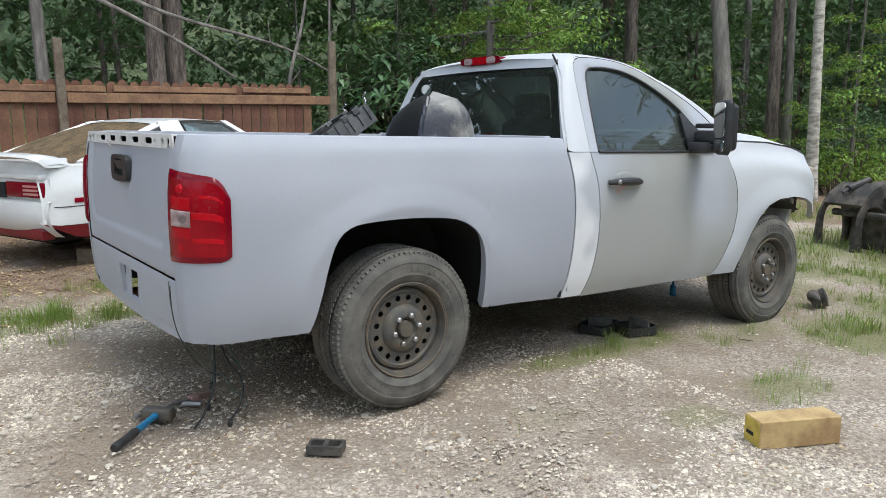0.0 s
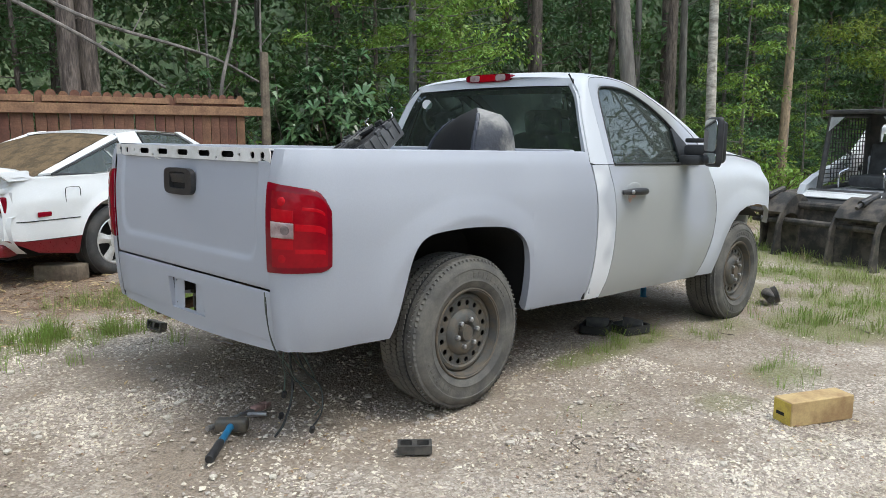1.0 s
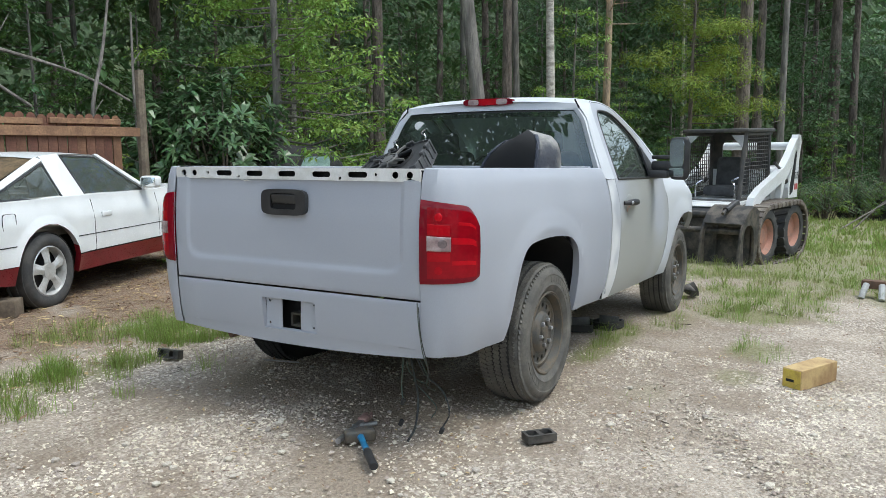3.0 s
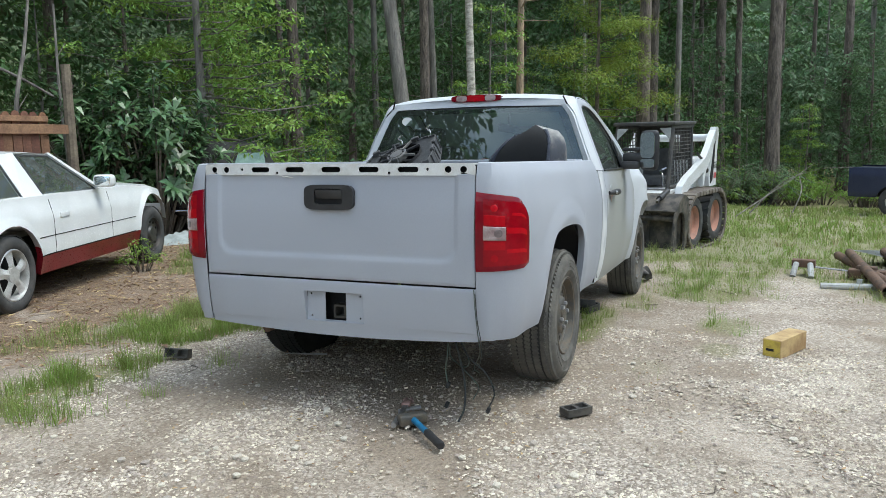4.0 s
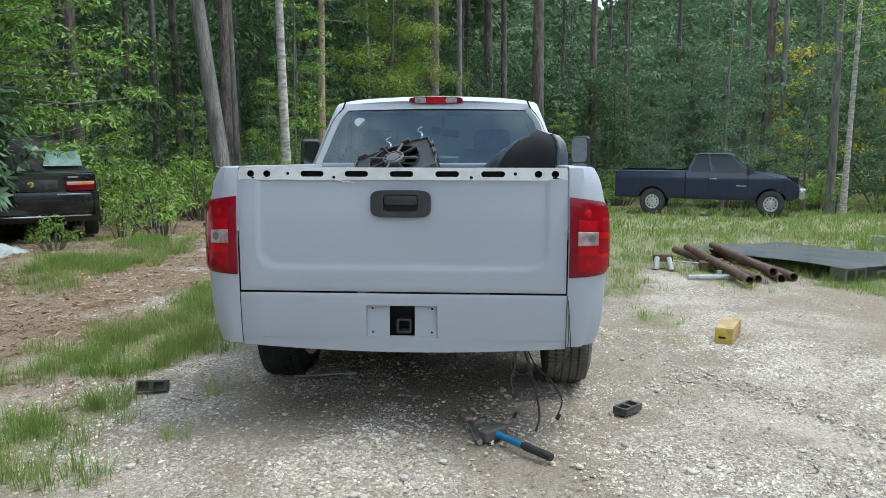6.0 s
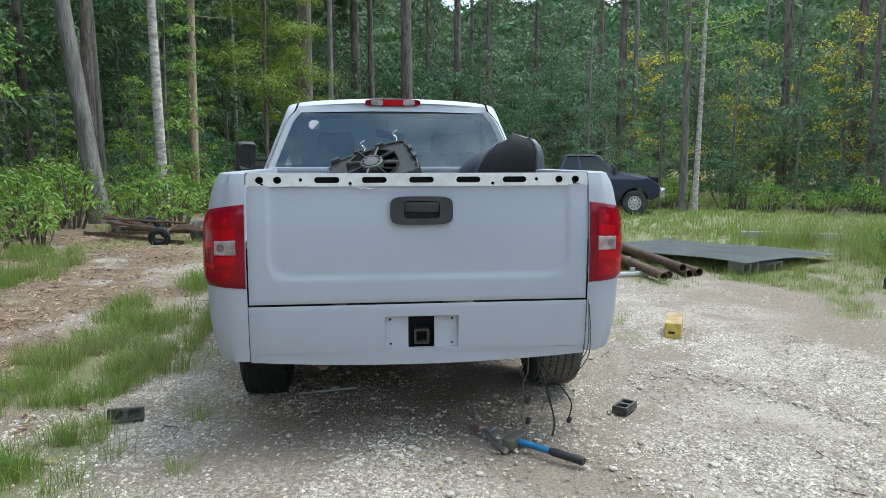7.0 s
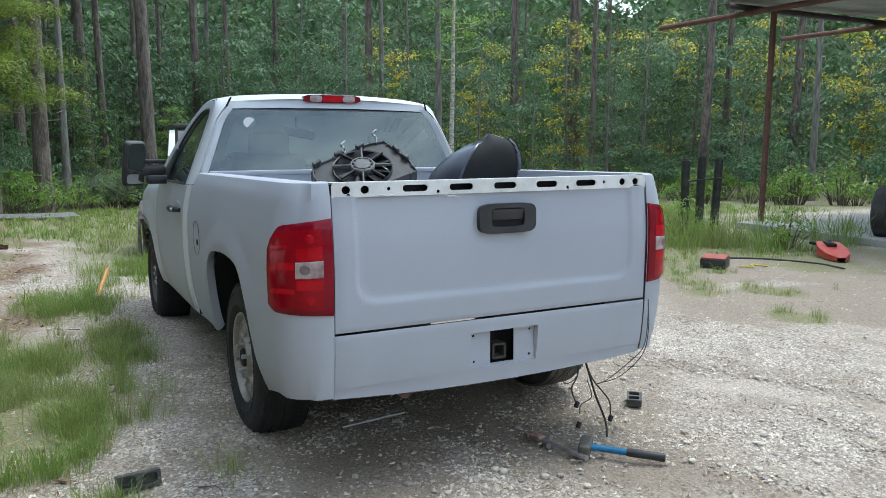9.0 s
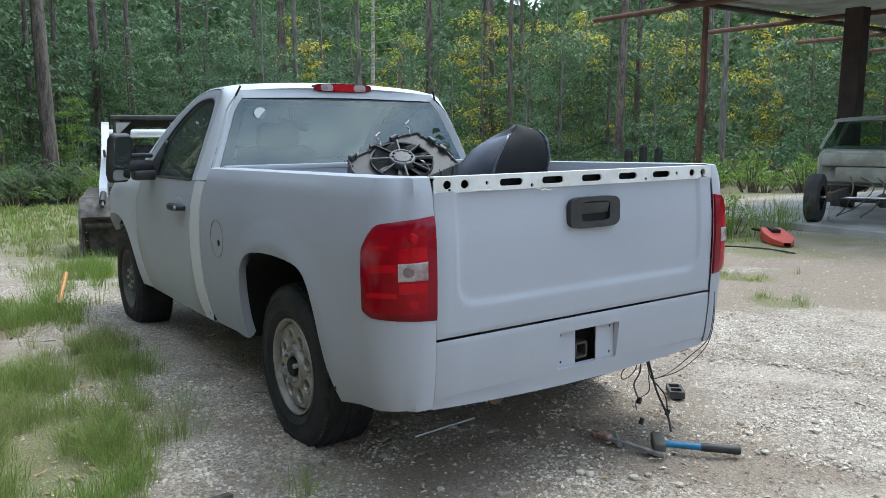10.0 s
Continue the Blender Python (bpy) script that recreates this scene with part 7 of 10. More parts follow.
    tube(bm, spline([(0.50, -0.80, 0.93), (0.46, -0.3, 0.945), (0.45, 0.3, 0.945), (0.50, 0.80, 0.93)], 16), 0.014, 6)
    part("top_edge", bm, black_plastic, car, "black edge strip of the soft top")
    bm = bmesh.new()
    box(bm, (2.2, 0, 0.42), (4.0, 1.36, 0.28))
    part("underbody", bm, gap_black, car)


scrap_yellow = surf("yellow_scrap", (0.62, 0.50, 0.14), (0.5, 0.4, 0.1), 0.8, 9, 0.1)
build_convertible()


glass_navy = glass("glass_navy", (0.4, 0.42, 0.42), 0.5)


def build_blue_pickup():
    t = thing("navy_pickup", pose(24.25, -1.95, gz(23.5, -3.5) + 0.06, 0, 0, -107.0) @ Matrix.Diagonal((1, 1, 1.07, 1)), "navy extended-cab pickup with its front end stripped", "truck")
    R, WB = 0.40, 3.65
    wheels = [(0.0, R), (WB, R)]
    tail, nose = -1.22, 4.45
    bottom = arch_bottom(lambda x: lerp_table([(tail, 0.52), (4.2, 0.48), (nose, 0.6)], x), wheels, 0.47)

    def half(x, z):
        return 0.99 - 0.05 * smooth(0.62, 0.45, z) - 0.04 * smooth(1.1, 1.36, z) - 0.12 * smooth(3.9, nose, x)

    for s in (-1, 1):
        body_side(t, s, arch_columns(tail, 1.02, 0.2, wheels[:1], 0.47), bottom, lambda x: 1.34, half, paint_navy, "bedside", "navy bed side")
        body_side(t, s, arch_columns(1.05, nose, 0.2, wheels[1:], 0.47), bottom, lambda x: soft_table([(1.0, 1.32), (2.9, 1.30), (3.4, 1.27), (4.1, 1.16), (nose, 0.95)], x), half, paint_navy, "cab_side", "navy cab side and fender")
        for x in (1.035, 1.75, 2.95):
            bm = bmesh.new()
            tube(bm, [(x, s * (half(x, z) + 0.001), z) for z in (0.5, 0.8, 1.1, 1.3)], 0.008, 4)
            part("panel_line", bm, gap_black, t)
        for x in (1.9, 2.75):
            bm = bmesh.new()
            box(bm, (x, s * 0.985, 1.12 if x < 2 else 0.92), (0.22 if x < 2 else 0.3, 0.03, 0.03), r=0.008)
            part("door_handle" if x < 2 else "side_trim", bm, chrome, t, "bright metal trim")
        rb, fb, rr, fr = (1.08, s * 0.93, 1.32), (3.12, s * 0.93, 1.30), (1.30, s * 0.72, 1.83), (2.42, s * 0.72, 1.83)
        for f0, f1 in ((0.05, 0.36), (0.41, 0.93)):
            band(t, (mix(rb, fb, f0), mix(rb, fb, f1), mix(rr, fr, f1), mix(rr, fr, f0)), glass_navy, "side_window", "dark side window", 0.006)
        for f0, f1 in ((0, 0.05), (0.36, 0.41), (0.93, 1.0)):
            band(t, (mix(rb, fb, f0), mix(rb, fb, f1), mix(rr, fr, f1), mix(rr, fr, f0)), paint_navy, "pillar", "", 0.03)
        simple_wheel(t, 0, s * 0.86, s, R, 0.26, 0.22, "steel", rubber_clean2, alloy_bright, "grey tyre on a silver wheel")
        simple_wheel(t, WB, s * 0.86, s, R, 0.26, 0.22, "steel", rubber_clean2, alloy_bright, "grey tyre on a silver wheel")
        bm = bmesh.new()
        box(bm, (2.95, s * 1.08, 1.42), (0.12, 0.2, 0.22), r=0.03)
        part("door_mirror", bm, black_plastic, t)
    bm = bmesh.new()
    loft(bm, [[(x, w * (-1 + 2 * i / 10), z + 0.03 * (1 - (-1 + 2 * i / 10) ** 2)) for i in range(11)][::-1] for x, w, z in ((1.22, 0.72, 1.76), (1.28, 0.75, 1.82), (1.42, 0.77, 1.855), (2.25, 0.77, 1.86), (2.42, 0.75, 1.84), (2.52, 0.73, 1.79))])
    part("roof", bm, roof_faded, t, "faded brownish roof", 45)
    bm = bmesh.new()
    loft(bm, [[(x, w * (-1 + 2 * i / 10), z) for i in range(11)] for x, w, z in ((3.18, 0.92, 1.30), (2.45, 0.73, 1.82))])
    part("windscreen", face_out(bm, (2.0, 0, 1.0)), glass_green, t, "pale dusty windscreen")
    deck(t, [3.1 + 0.14 * k for k in range(8)], lambda x: soft_table([(3.0, 1.30), (3.4, 1.27), (4.1, 1.16)], x), half, 0.04, paint_navy, "hood", "navy hood")
    # solid black box in place of the shade inside the front
    bm = bmesh.new()
    box(bm, (4.30, 0, 1.0), (0.25, 1.5, 0.4), r=0.03)
    part("open_front", bm, gap_black, t, "black box for the shaded opening where the grille is missing")
    bm = bmesh.new()
    box(bm, (4.54, 0, 0.72), (0.22, 1.95, 0.32), r=0.06, seg=3)
    part("front_bumper", bm, chrome, t, "chrome front bumper")
    bm = bmesh.new()
    box(bm, (-0.1, 0, 1.0), (2.2, 1.7, 0.6))
    box(bm, (2.1, 0, 1.0), (2.1, 1.7, 0.58))
    box(bm, (1.6, 0, 0.60), (5.3, 1.3, 0.18))
    part("inner_body", bm, gap_black, t)


roof_faded = surf("roof_faded", (0.06, 0.045, 0.05), (0.018, 0.02, 0.035), 0.5, 4, 0.05)
build_blue_pickup()


def build_skid_steer():
    k = thing("skid_steer_loader", pose(9.95, 3.62, gz(9.95, 3.6) - 0.02, 0, 1.0, 166.0), "white skid steer loader with steel tracks and a black grapple bucket", "loader")
    for s in (-1, 1):
        for x in (-0.50, 0.50):
            bm = bmesh.new()
            m = pose(x, s * 0.70, 0.42) @ Matrix.Rotation(-s * math.pi / 2, 4, "X")
            lathe(bm, [(0.24, 0.10), (0.26, 0.13), (0.33, 0.14), (0.375, 0.12), (0.38, 0.0), (0.375, -0.12), (0.24, -0.14)], m, 32)
            tyre = part("tyre", bm, rubber_clean2, k, "black lugged tyre", 35)
            bm = bmesh.new()
            for q in range(18):
                mm = m @ Matrix.Rotation(2 * math.pi * q / 18, 4, "Z") @ pose(0.375, 0, 0.0, 18)
                box(bm, mm @ Vector((0, 0, 0)), (0.045, 0.05, 0.26), mm.to_3x3().to_4x4())
            part("tread_lugs", bm, rubber_clean2, tyre)["kind"] = "stuff"
            bm = bmesh.new()
            lathe(bm, [(0.245, 0.115), (0.235, 0.11), (0.20, 0.05), (0.12, 0.03), (0.10, 0.06), (0.005, 0.06)], m, 28)
            part("rim", bm, rim_orange, tyre, "faded orange rim")
        # steel track round both tyres
        path = []
        for q in range(14):
            a = math.pi / 2 + math.pi * q / 13
            path.append((-0.50 + 0.425 * math.cos(a), 0.42 + 0.425 * math.sin(a), a))
        path += [(-0.5 + q / 7, -0.005, -math.pi / 2) for q in range(1, 7)]
        for q in range(14):
            a = -math.pi / 2 + math.pi * q / 13
            path.append((0.50 + 0.425 * math.cos(a), 0.42 + 0.425 * math.sin(a), a))
        path += [(0.5 - q / 7, 0.845, math.pi / 2) for q in range(1, 7)]
        for x, z, a in path:
            bm = bmesh.new()
            r = Matrix.Rotation(-a, 4, "Y")
            box(bm, (x, s * 0.70, z), (0.035, 0.36, 0.085), r, 0.006, 1)
            for e in (-0.17, 0.17):
                box(bm, Vector((x, s * 0.70 + e, z)) + r @ Vector((-0.02, 0, 0)), (0.06, 0.025, 0.11), r, 0.01, 1)
            part("track_pad", bm, steel_worn, k)
    bm = bmesh.new()
    box(bm, (-0.1, 0, 0.62), (1.75, 0.98, 0.55), r=0.03)
    box(bm, (-0.75, 0, 1.05), (0.62, 1.0, 0.55), r=0.06)
    part("body", bm, paint_white, k, "white machine body")
    bm = bmesh.new()
    box(bm, (0.72, 0, 0.72), (0.32, 1.0, 0.30), Matrix.Rotation(radians(30), 4, "Y"), 0.03)
    part("front_panel", bm, cab_dark, k, "dark front panel")
    bm = bmesh.new()
    box(bm, (0.80, 0, 0.86), (0.16, 0.92, 0.012), Matrix.Rotation(radians(22), 4, "Y"))
    part("front_step", bm, paint_white, k, "white front step plate")
    # cab: tubes, roof, mesh sides, seat
    for s in (-1, 1):
        bm = bmesh.new()
        tube(bm, [(0.55, s * 0.43, 0.88), (0.36, s * 0.43, 1.84)], 0.035, 8)
        tube(bm, [(-0.45, s * 0.43, 0.95), (-0.45, s * 0.43, 1.84)], 0.035, 8)
        tube(bm, [(0.36, s * 0.43, 1.82), (-0.5, s * 0.43, 1.82)], 0.035, 8)
        tube(bm, [(0.56, s * 0.43, 0.90), (-0.45, s * 0.43, 0.95)], 0.03, 8)
        part("cab_frame", bm, cage_grey, k, "dark grey cab frame")
        bm = bmesh.new()
        for q in range(13):
            f = q / 12
            x = -0.42 + 0.80 * f
            zt = 1.80
            zb = 0.97 + 0.0 * f
            if x > 0.36:
                continue
            tube(bm, [(x, s * 0.435, zb), (x, s * 0.435, zt)], 0.007, 4, False)
        for q in range(15):
            z = 0.98 + 0.055 * q
            xe = 0.53 - 0.19 * (z - 0.9) / 0.94
            tube(bm, [(-0.44, s * 0.435, z), (xe, s * 0.435, z)], 0.006, 4, False)
        part("side_mesh", bm, cage_grey, k, "steel side mesh")
        bm = bmesh.new()
        bm.faces.new([bm.verts.new(p) for p in ((0.40, s * 0.42, 1.80), (0.44, s * 0.42, 1.62), (0.40, s * 0.24, 1.80))])
        part("corner_gusset", bm, pale_grey, k, "pale corner gusset")
    bm = bmesh.new()
    box(bm, (-0.06, 0, 1.865), (0.98, 0.98, 0.055), r=0.02)
    part("cab_roof", bm, cage_grey, k, "dusty dark cab roof")
    bm = bmesh.new()
    holed(bm, [(-0.43, 1.15), (0.43, 1.15), (0.43, 1.83), (-0.43, 1.83)], [ring(0, 1.55, 0.27, 0.17, 24, 5)], 0.03, Matrix(((0, 0, 1, -0.45), (1, 0, 0, 0), (0, 1, 0, 0), (0, 0, 0, 1))))
    part("cab_back", bm, cage_grey, k, "dark cab back with a window opening")
    bm = bmesh.new()
    box(bm, (0.0, 0, 1.0), (0.5, 0.5, 0.14), r=0.05)
    seat = part("seat", bm, cab_cloth, k, "worn grey seat")
    bm = bmesh.new()
    box(bm, (-0.24, 0, 1.24), (0.14, 0.48, 0.48), Matrix.Rotation(radians(-8), 4, "Y"), 0.06, 3)
    part("backrest", bm, cab_cloth, seat)
    for s in (-1, 1):
        bm = bmesh.new()
        tube(bm, spline([(0.35, s * 0.30, 0.92), (0.36, s * 0.28, 1.10), (0.28, s * 0.22, 1.16), (0.24, s * 0.30, 1.2)], 12), 0.014, 6)
        part("control_lever", bm, chrome, k, "bent control lever")
    # lift arms
    for s in (-1, 1):
        bm = bmesh.new()
        pts = [(-1.02, 1.72, 0.05), (-0.95, 1.66, 0.08), (-0.72, 1.42, 0.095), (-0.50, 1.24, 0.10), (-0.05, 1.10, 0.085), (0.32, 0.99, 0.085), (0.52, 0.88, 0.10), (0.62, 0.70, 0.09), (0.70, 0.46, 0.075), (0.76, 0.30, 0.06)]
        rows = []
        for i, (x, z, h) in enumerate(pts):
            a, b = pts[max(i - 1, 0)], pts[min(i + 1, len(pts) - 1)]
            d = Vector((b[0] - a[0], 0, b[1] - a[1])).normalized()
            nrm = Vector((-d.z, 0, d.x))
            c = Vector((x, s * 0.62, z))
            rows.append([c + nrm * h + Vector((0, -0.05, 0)), c + nrm * h + Vector((0, 0.05, 0)), c - nrm * h + Vector((0, 0.05, 0)), c - nrm * h + Vector((0, -0.05, 0))])
        loft(bm, rows, True)
        bm.faces.new([v for v in bm.verts][:4])
        bm.faces.new([v for v in bm.verts][-4:])
        bmesh.ops.recalc_face_normals(bm, faces=bm.faces)
        arm = part("lift_arm", bm, paint_white, k, "white lift arm", 30)
        # a drop link under the arm's bend
        bm = bmesh.new()
        loft(bm, [[(x - w, s * 0.62 - 0.04, z), (x + w, s * 0.62 - 0.04, z), (x + w, s * 0.62 + 0.04, z), (x - w, s * 0.62 + 0.04, z)] for x, z, w in ((-0.40, 0.88, 0.035), (-0.43, 1.0, 0.045), (-0.48, 1.15, 0.07))], True)
        part("drop_link", bm, paint_white, arm, "white drop link", 30)
        bm = bmesh.new()
        holed(bm, [(-0.66, 0.86), (-0.62, 1.02), (-0.78, 1.40), (-0.92, 1.70), (-0.98, 1.79), (-1.07, 1.78), (-1.10, 1.68), (-1.03, 1.40), (-1.02, 1.10), (-1.0, 0.86)], [[(-0.80, 1.0), (-0.84, 1.18), (-0.93, 1.52), (-0.99, 1.56), (-0.97, 1.36), (-0.94, 1.1), (-0.90, 1.0)]] if s == 0 else [], 0.10, Matrix(((1, 0, 0, 0), (0, 0, 1, s * 0.62 + 0.05), (0, 1, 0, 0), (0, 0, 0, 1))))
        up = part("upright", bm, paint_white, k, "white rear upright", 30)
        # the slot is not cut: a black plate gives its shade
        bm = bmesh.new()
        holed(bm, [(-0.70, 0.90), (-0.69, 1.02), (-0.78, 1.28), (-0.86, 1.50), (-0.92, 1.56), (-0.90, 1.40), (-0.86, 1.15), (-0.80, 0.95)], [], 0.006, Matrix(((1, 0, 0, 0), (0, 0, 1, s * 0.673 + 0.003), (0, 1, 0, 0), (0, 0, 0, 1))))
        part("link_slot", bm, gap_black, up, "black plate for the shaded slot behind the link")
        bm = bmesh.new()
        tube(bm, [(-0.85, s * 0.62, 0.95), (-0.42, s * 0.62, 1.30)], 0.04, 10)
        tube(bm, [(-0.42, s * 0.62, 1.30), (-0.2, s * 0.62, 1.40)], 0.02, 8)
        part("lift_cylinder", bm, steel_dark, k, "dark lift cylinder")
        bm = bmesh.new()
        box(bm, (-0.93, s * 0.674, 1.02), (0.11, 0.006, 0.09))
        part("red_decal", bm, decal_red, up, "small red decal")
    bm = bmesh.new()
    tube(bm, [(-0.98, -0.62, 1.62), (-0.98, 0.62, 1.62)], 0.06, 12)
    part("cross_tube", bm, paint_white, k, "white rear cross tube")
    for text, z, s in (("S175", 1.24, 1), ("S175", 1.24, -1)):
        cu = bpy.data.curves.new("model_mark", "FONT")
        cu.body, cu.size, cu.extrude, cu.align_x, cu.align_y = text, 0.15, 0.001, "CENTER", "CENTER"
        ob = new("model_mark", cu)
        ob.data.materials.append(gap_black)
        ob.parent = k
        ob.matrix_basis = Matrix.Translation((-0.945, s * 0.674, 1.18)) @ Matrix(((-s, 0, 0, 0), (0, 0, s, 0), (0, 1, 0, 0), (0, 0, 0, 1))) @ Matrix.Diagonal((0.5, 1, 1, 1))
        ob["label"] = "black model lettering"
    # grapple: tall curved plates with skins between them, over a floor of tines
    bm = bmesh.new()
    box(bm, (0.98, 0, 0.40), (0.08, 1.60, 0.62), Matrix.Rotation(radians(-8), 4, "Y"), 0.015)
    tube(bm, [(1.06, -0.8, 0.74), (1.06, 0.8, 0.74)], 0.05, 10)
    tube(bm, [(1.30, -0.8, 0.56), (1.30, 0.8, 0.56)], 0.04, 10)
    grapple = part("grapple_frame", bm, steel_black, k, "black grapple frame")
    prof = [(p.x, p.z) for p in spline([(0.92, 0, 0.80), (1.08, 0, 0.88), (1.30, 0, 0.78), (1.46, 0, 0.58), (1.52, 0, 0.30), (1.60, 0, 0.04)], 20)] + [(1.66, -0.04), (1.56, -0.07), (1.40, -0.03), (1.15, 0.02), (0.98, 0.20), (0.92, 0.45)]
    for y in (-0.86, -0.34, 0.34, 0.86):
        bm = bmesh.new()
        holed(bm, prof, [ring(1.24, 0.36, 0.17, 0.29, 24, 2.8)], 0.03, Matrix(((1, 0, 0, 0), (0, 0, -1, y - 0.015), (0, 1, 0, 0), (0, 0, 0, 1))))
        part("grapple_plate", bm, steel_black, grapple, "worn black grapple plate with an oval hole", 30)
        bm = bmesh.new()
        box(bm, (1.56, y, 0.0), (0.22, 0.05, 0.07), Matrix.Rotation(radians(14), 4, "Y"), 0.012)
        part("wear_tip", bm, steel_bare, grapple, "bare worn steel tip")
    for ya, yb in ((-0.86, -0.34), (0.34, 0.86)):
        bm = bmesh.new()
        rows = [[(x, ya + (yb - ya) * i / 6, z + 0.012) for i in range(7)] for x, z in prof[3:10]]
        rows += [[(x - 0.03, ya + (yb - ya) * i / 6, z - 0.02) for i in range(7)] for x, z in prof[3:10][::-1]]
        loft(bm, rows)
        part("clamp_skin", bm, steel_black, grapple, "curved black clamp sheet", 40)
        bm = bmesh.new()
        tube(bm, [(1.02, (ya + yb) / 2, 0.92), (1.34, (ya + yb) / 2, 0.84)], 0.04, 10)
        tube(bm, [(1.34, (ya + yb) / 2, 0.84), (1.42, (ya + yb) / 2, 0.80)], 0.022, 8)
        part("clamp_cylinder", bm, steel_dark, grapple, "dark clamp cylinder")
    for y in (-0.6, -0.17, 0.0, 0.17, 0.6):
        bm = bmesh.new()
        pts = spline([(0.96, y, 0.40), (0.98, y, 0.15), (1.10, y, 0.02), (1.35, y, -0.02), (1.58, y, 0.0), (1.68, y, 0.05)], 14)
        loft(bm, [[p + Vector((0, -0.02, -0.05 * (1 - q / 20))), p + Vector((0, 0.02, -0.05 * (1 - q / 20))), p + Vector((0, 0.02, 0.05 * (1 - q / 16))), p + Vector((0, -0.02, 0.05 * (1 - q / 16)))] for q, p in enumerate(pts)], True)
        part("tine", bm, steel_black, grapple, "curved black tine", 30)


steel_bare = surf("steel_bare", (0.30, 0.29, 0.27), (0.18, 0.165, 0.15), 0.5, 12, 0.2, 90, metal=0.4)
rim_orange = surf("rim_orange", (0.42, 0.20, 0.14), (0.30, 0.17, 0.13), 0.7, 8, 0.2, 80)
steel_worn = surf("steel_worn", (0.20, 0.175, 0.15), (0.13, 0.10, 0.08), 0.7, 10, 0.3, 90, metal=0.3, rand=0.2)
steel_black = surf("steel_black", (0.045, 0.043, 0.041), (0.14, 0.12, 0.10), 0.6, 7, 0.25, 80, metal=0.2)
cage_grey = surf("cage_grey", (0.05, 0.05, 0.049), (0.085, 0.078, 0.07), 0.65, 8, 0.2, 80)
pale_grey = surf("pale_grey", (0.42, 0.43, 0.42), (0.3, 0.3, 0.29), 0.6, 6, 0.1)
decal_red = surf("decal_red", (0.45, 0.05, 0.05), (0.5, 0.25, 0.25), 0.5, 20, 0)
build_skid_steer()


def build_old_truck():
    t = thing("old_truck", pose(4.92, -6.25, 0.06, 0, 0, 108.0), "cream vintage truck cab on a bare chassis, hood and fenders removed", "truck")
    # x ahead from the front axle
    bm = bmesh.new()
    rows = []
    for x, z0, z1, w in ((-0.45, 0.62, 1.16, 0.86), (-0.52, 0.60, 1.18, 0.92), (-1.0, 0.55, 1.20, 0.97), (-2.2, 0.55, 1.22, 0.97), (-2.3, 0.56, 1.2, 0.94)):
        rows.append([(x, -w + 0.06, z0), (x, -w, z0 + 0.1), (x, -w, z1 - 0.1), (x, -w + 0.07, z1), (x, w - 0.07, z1), (x, w, z1 - 0.1), (x, w, z0 + 0.1), (x, w - 0.06, z0)])
    loft(bm, rows, True)
    bm.faces.new([v for v in bm.verts][:8])
    bmesh.ops.recalc_face_normals(bm, faces=bm.faces)
    bmesh.ops.bevel(bm, geom=[e for e in bm.edges if e.calc_face_angle(0) > 0.5], offset=0.03, segments=2, affect="EDGES")
    part("cab_body", bm, paint_cream, t, "cream steel cab body", 40)
    bm = bmesh.new()
    box(bm, (-0.40, 0, 1.02), (0.14, 1.7, 0.22), r=0.05)
    box(bm, (-0.38, 0, 0.78), (0.06, 1.2, 0.26), r=0.02)
    part("firewall", bm, paint_cream, t, "bare cream firewall")
    zb, zr = 1.20, 1.66
    for s in (-1, 1):
        band(t, ((-0.62, s * 0.90, zb), (-0.72, s * 0.93, zb), (-0.98, s * 0.75, zr), (-0.90, s * 0.73, zr)), paint_cream, "windscreen_pillar", "", 0.04)
        band(t, ((-1.95, s * 0.93, zb), (-2.25, s * 0.93, zb), (-2.1, s * 0.75, zr), (-1.9, s * 0.75, zr)), paint_cream, "rear_pillar", "", 0.04)
    band(t, ((-0.62, -0.88, zb), (-0.62, 0.88, zb), (-0.92, 0.72, zr), (-0.92, -0.72, zr)), glass_green, "windscreen", "dusty windscreen", 0.006).visible_shadow = False
    bm = bmesh.new()
    loft(bm, [[(x, w * (-1 + 2 * i / 10), z + 0.05 * (1 - (-1 + 2 * i / 10) ** 2)) for i in range(11)][::-1] for x, w, z in ((-0.82, 0.76, 1.64), (-0.95, 0.80, 1.69), (-1.6, 0.82, 1.72), (-2.1, 0.80, 1.68), (-2.2, 0.76, 1.62))])
    part("roof", bm, paint_cream, t, "cream roof", 50)
    for s in (-1, 1):
        bm = bmesh.new()
        box(bm, (-0.6, s * 0.40, 0.50), (3.4, 0.07, 0.13))
        part("frame_rail", bm, under_dark, t, "dark frame rail")
        bm = bmesh.new()
        tube(bm, [(0.5, s * 0.42, 0.46), (0, s * 0.5, 0.42), (-0.6, s * 0.42, 0.5)], 0.03, 8)
        part("radius_arm", bm, steel_dark, t, "dark suspension arm")
        simple_wheel(t, 0, s * 0.80, s, 0.40, 0.24, 0.2, "steel", rubber_clean2, steel_dark, "black tyre on a dark wheel")
        simple_wheel(t, -2.9, s * 0.80, s, 0.40, 0.24, 0.2, "steel", rubber_clean2, steel_dark, "black tyre on a dark wheel")
    bm = bmesh.new()
    tube(bm, [(0, -0.8, 0.40), (0, 0.8, 0.40)], 0.045, 10)
    t2 = bmesh.new()
    bmesh.ops.create_uvsphere(t2, u_segments=14, v_segments=8, radius=0.12)
    merge(bm, t2, pose(0, 0.2, 0.4))
    part("front_axle", bm, steel_dark, t, "dark front axle")
    bm = bmesh.new()
    tube(bm, [(0.12, -0.78, 0.42), (0.12, 0.6, 0.46)], 0.018, 8)
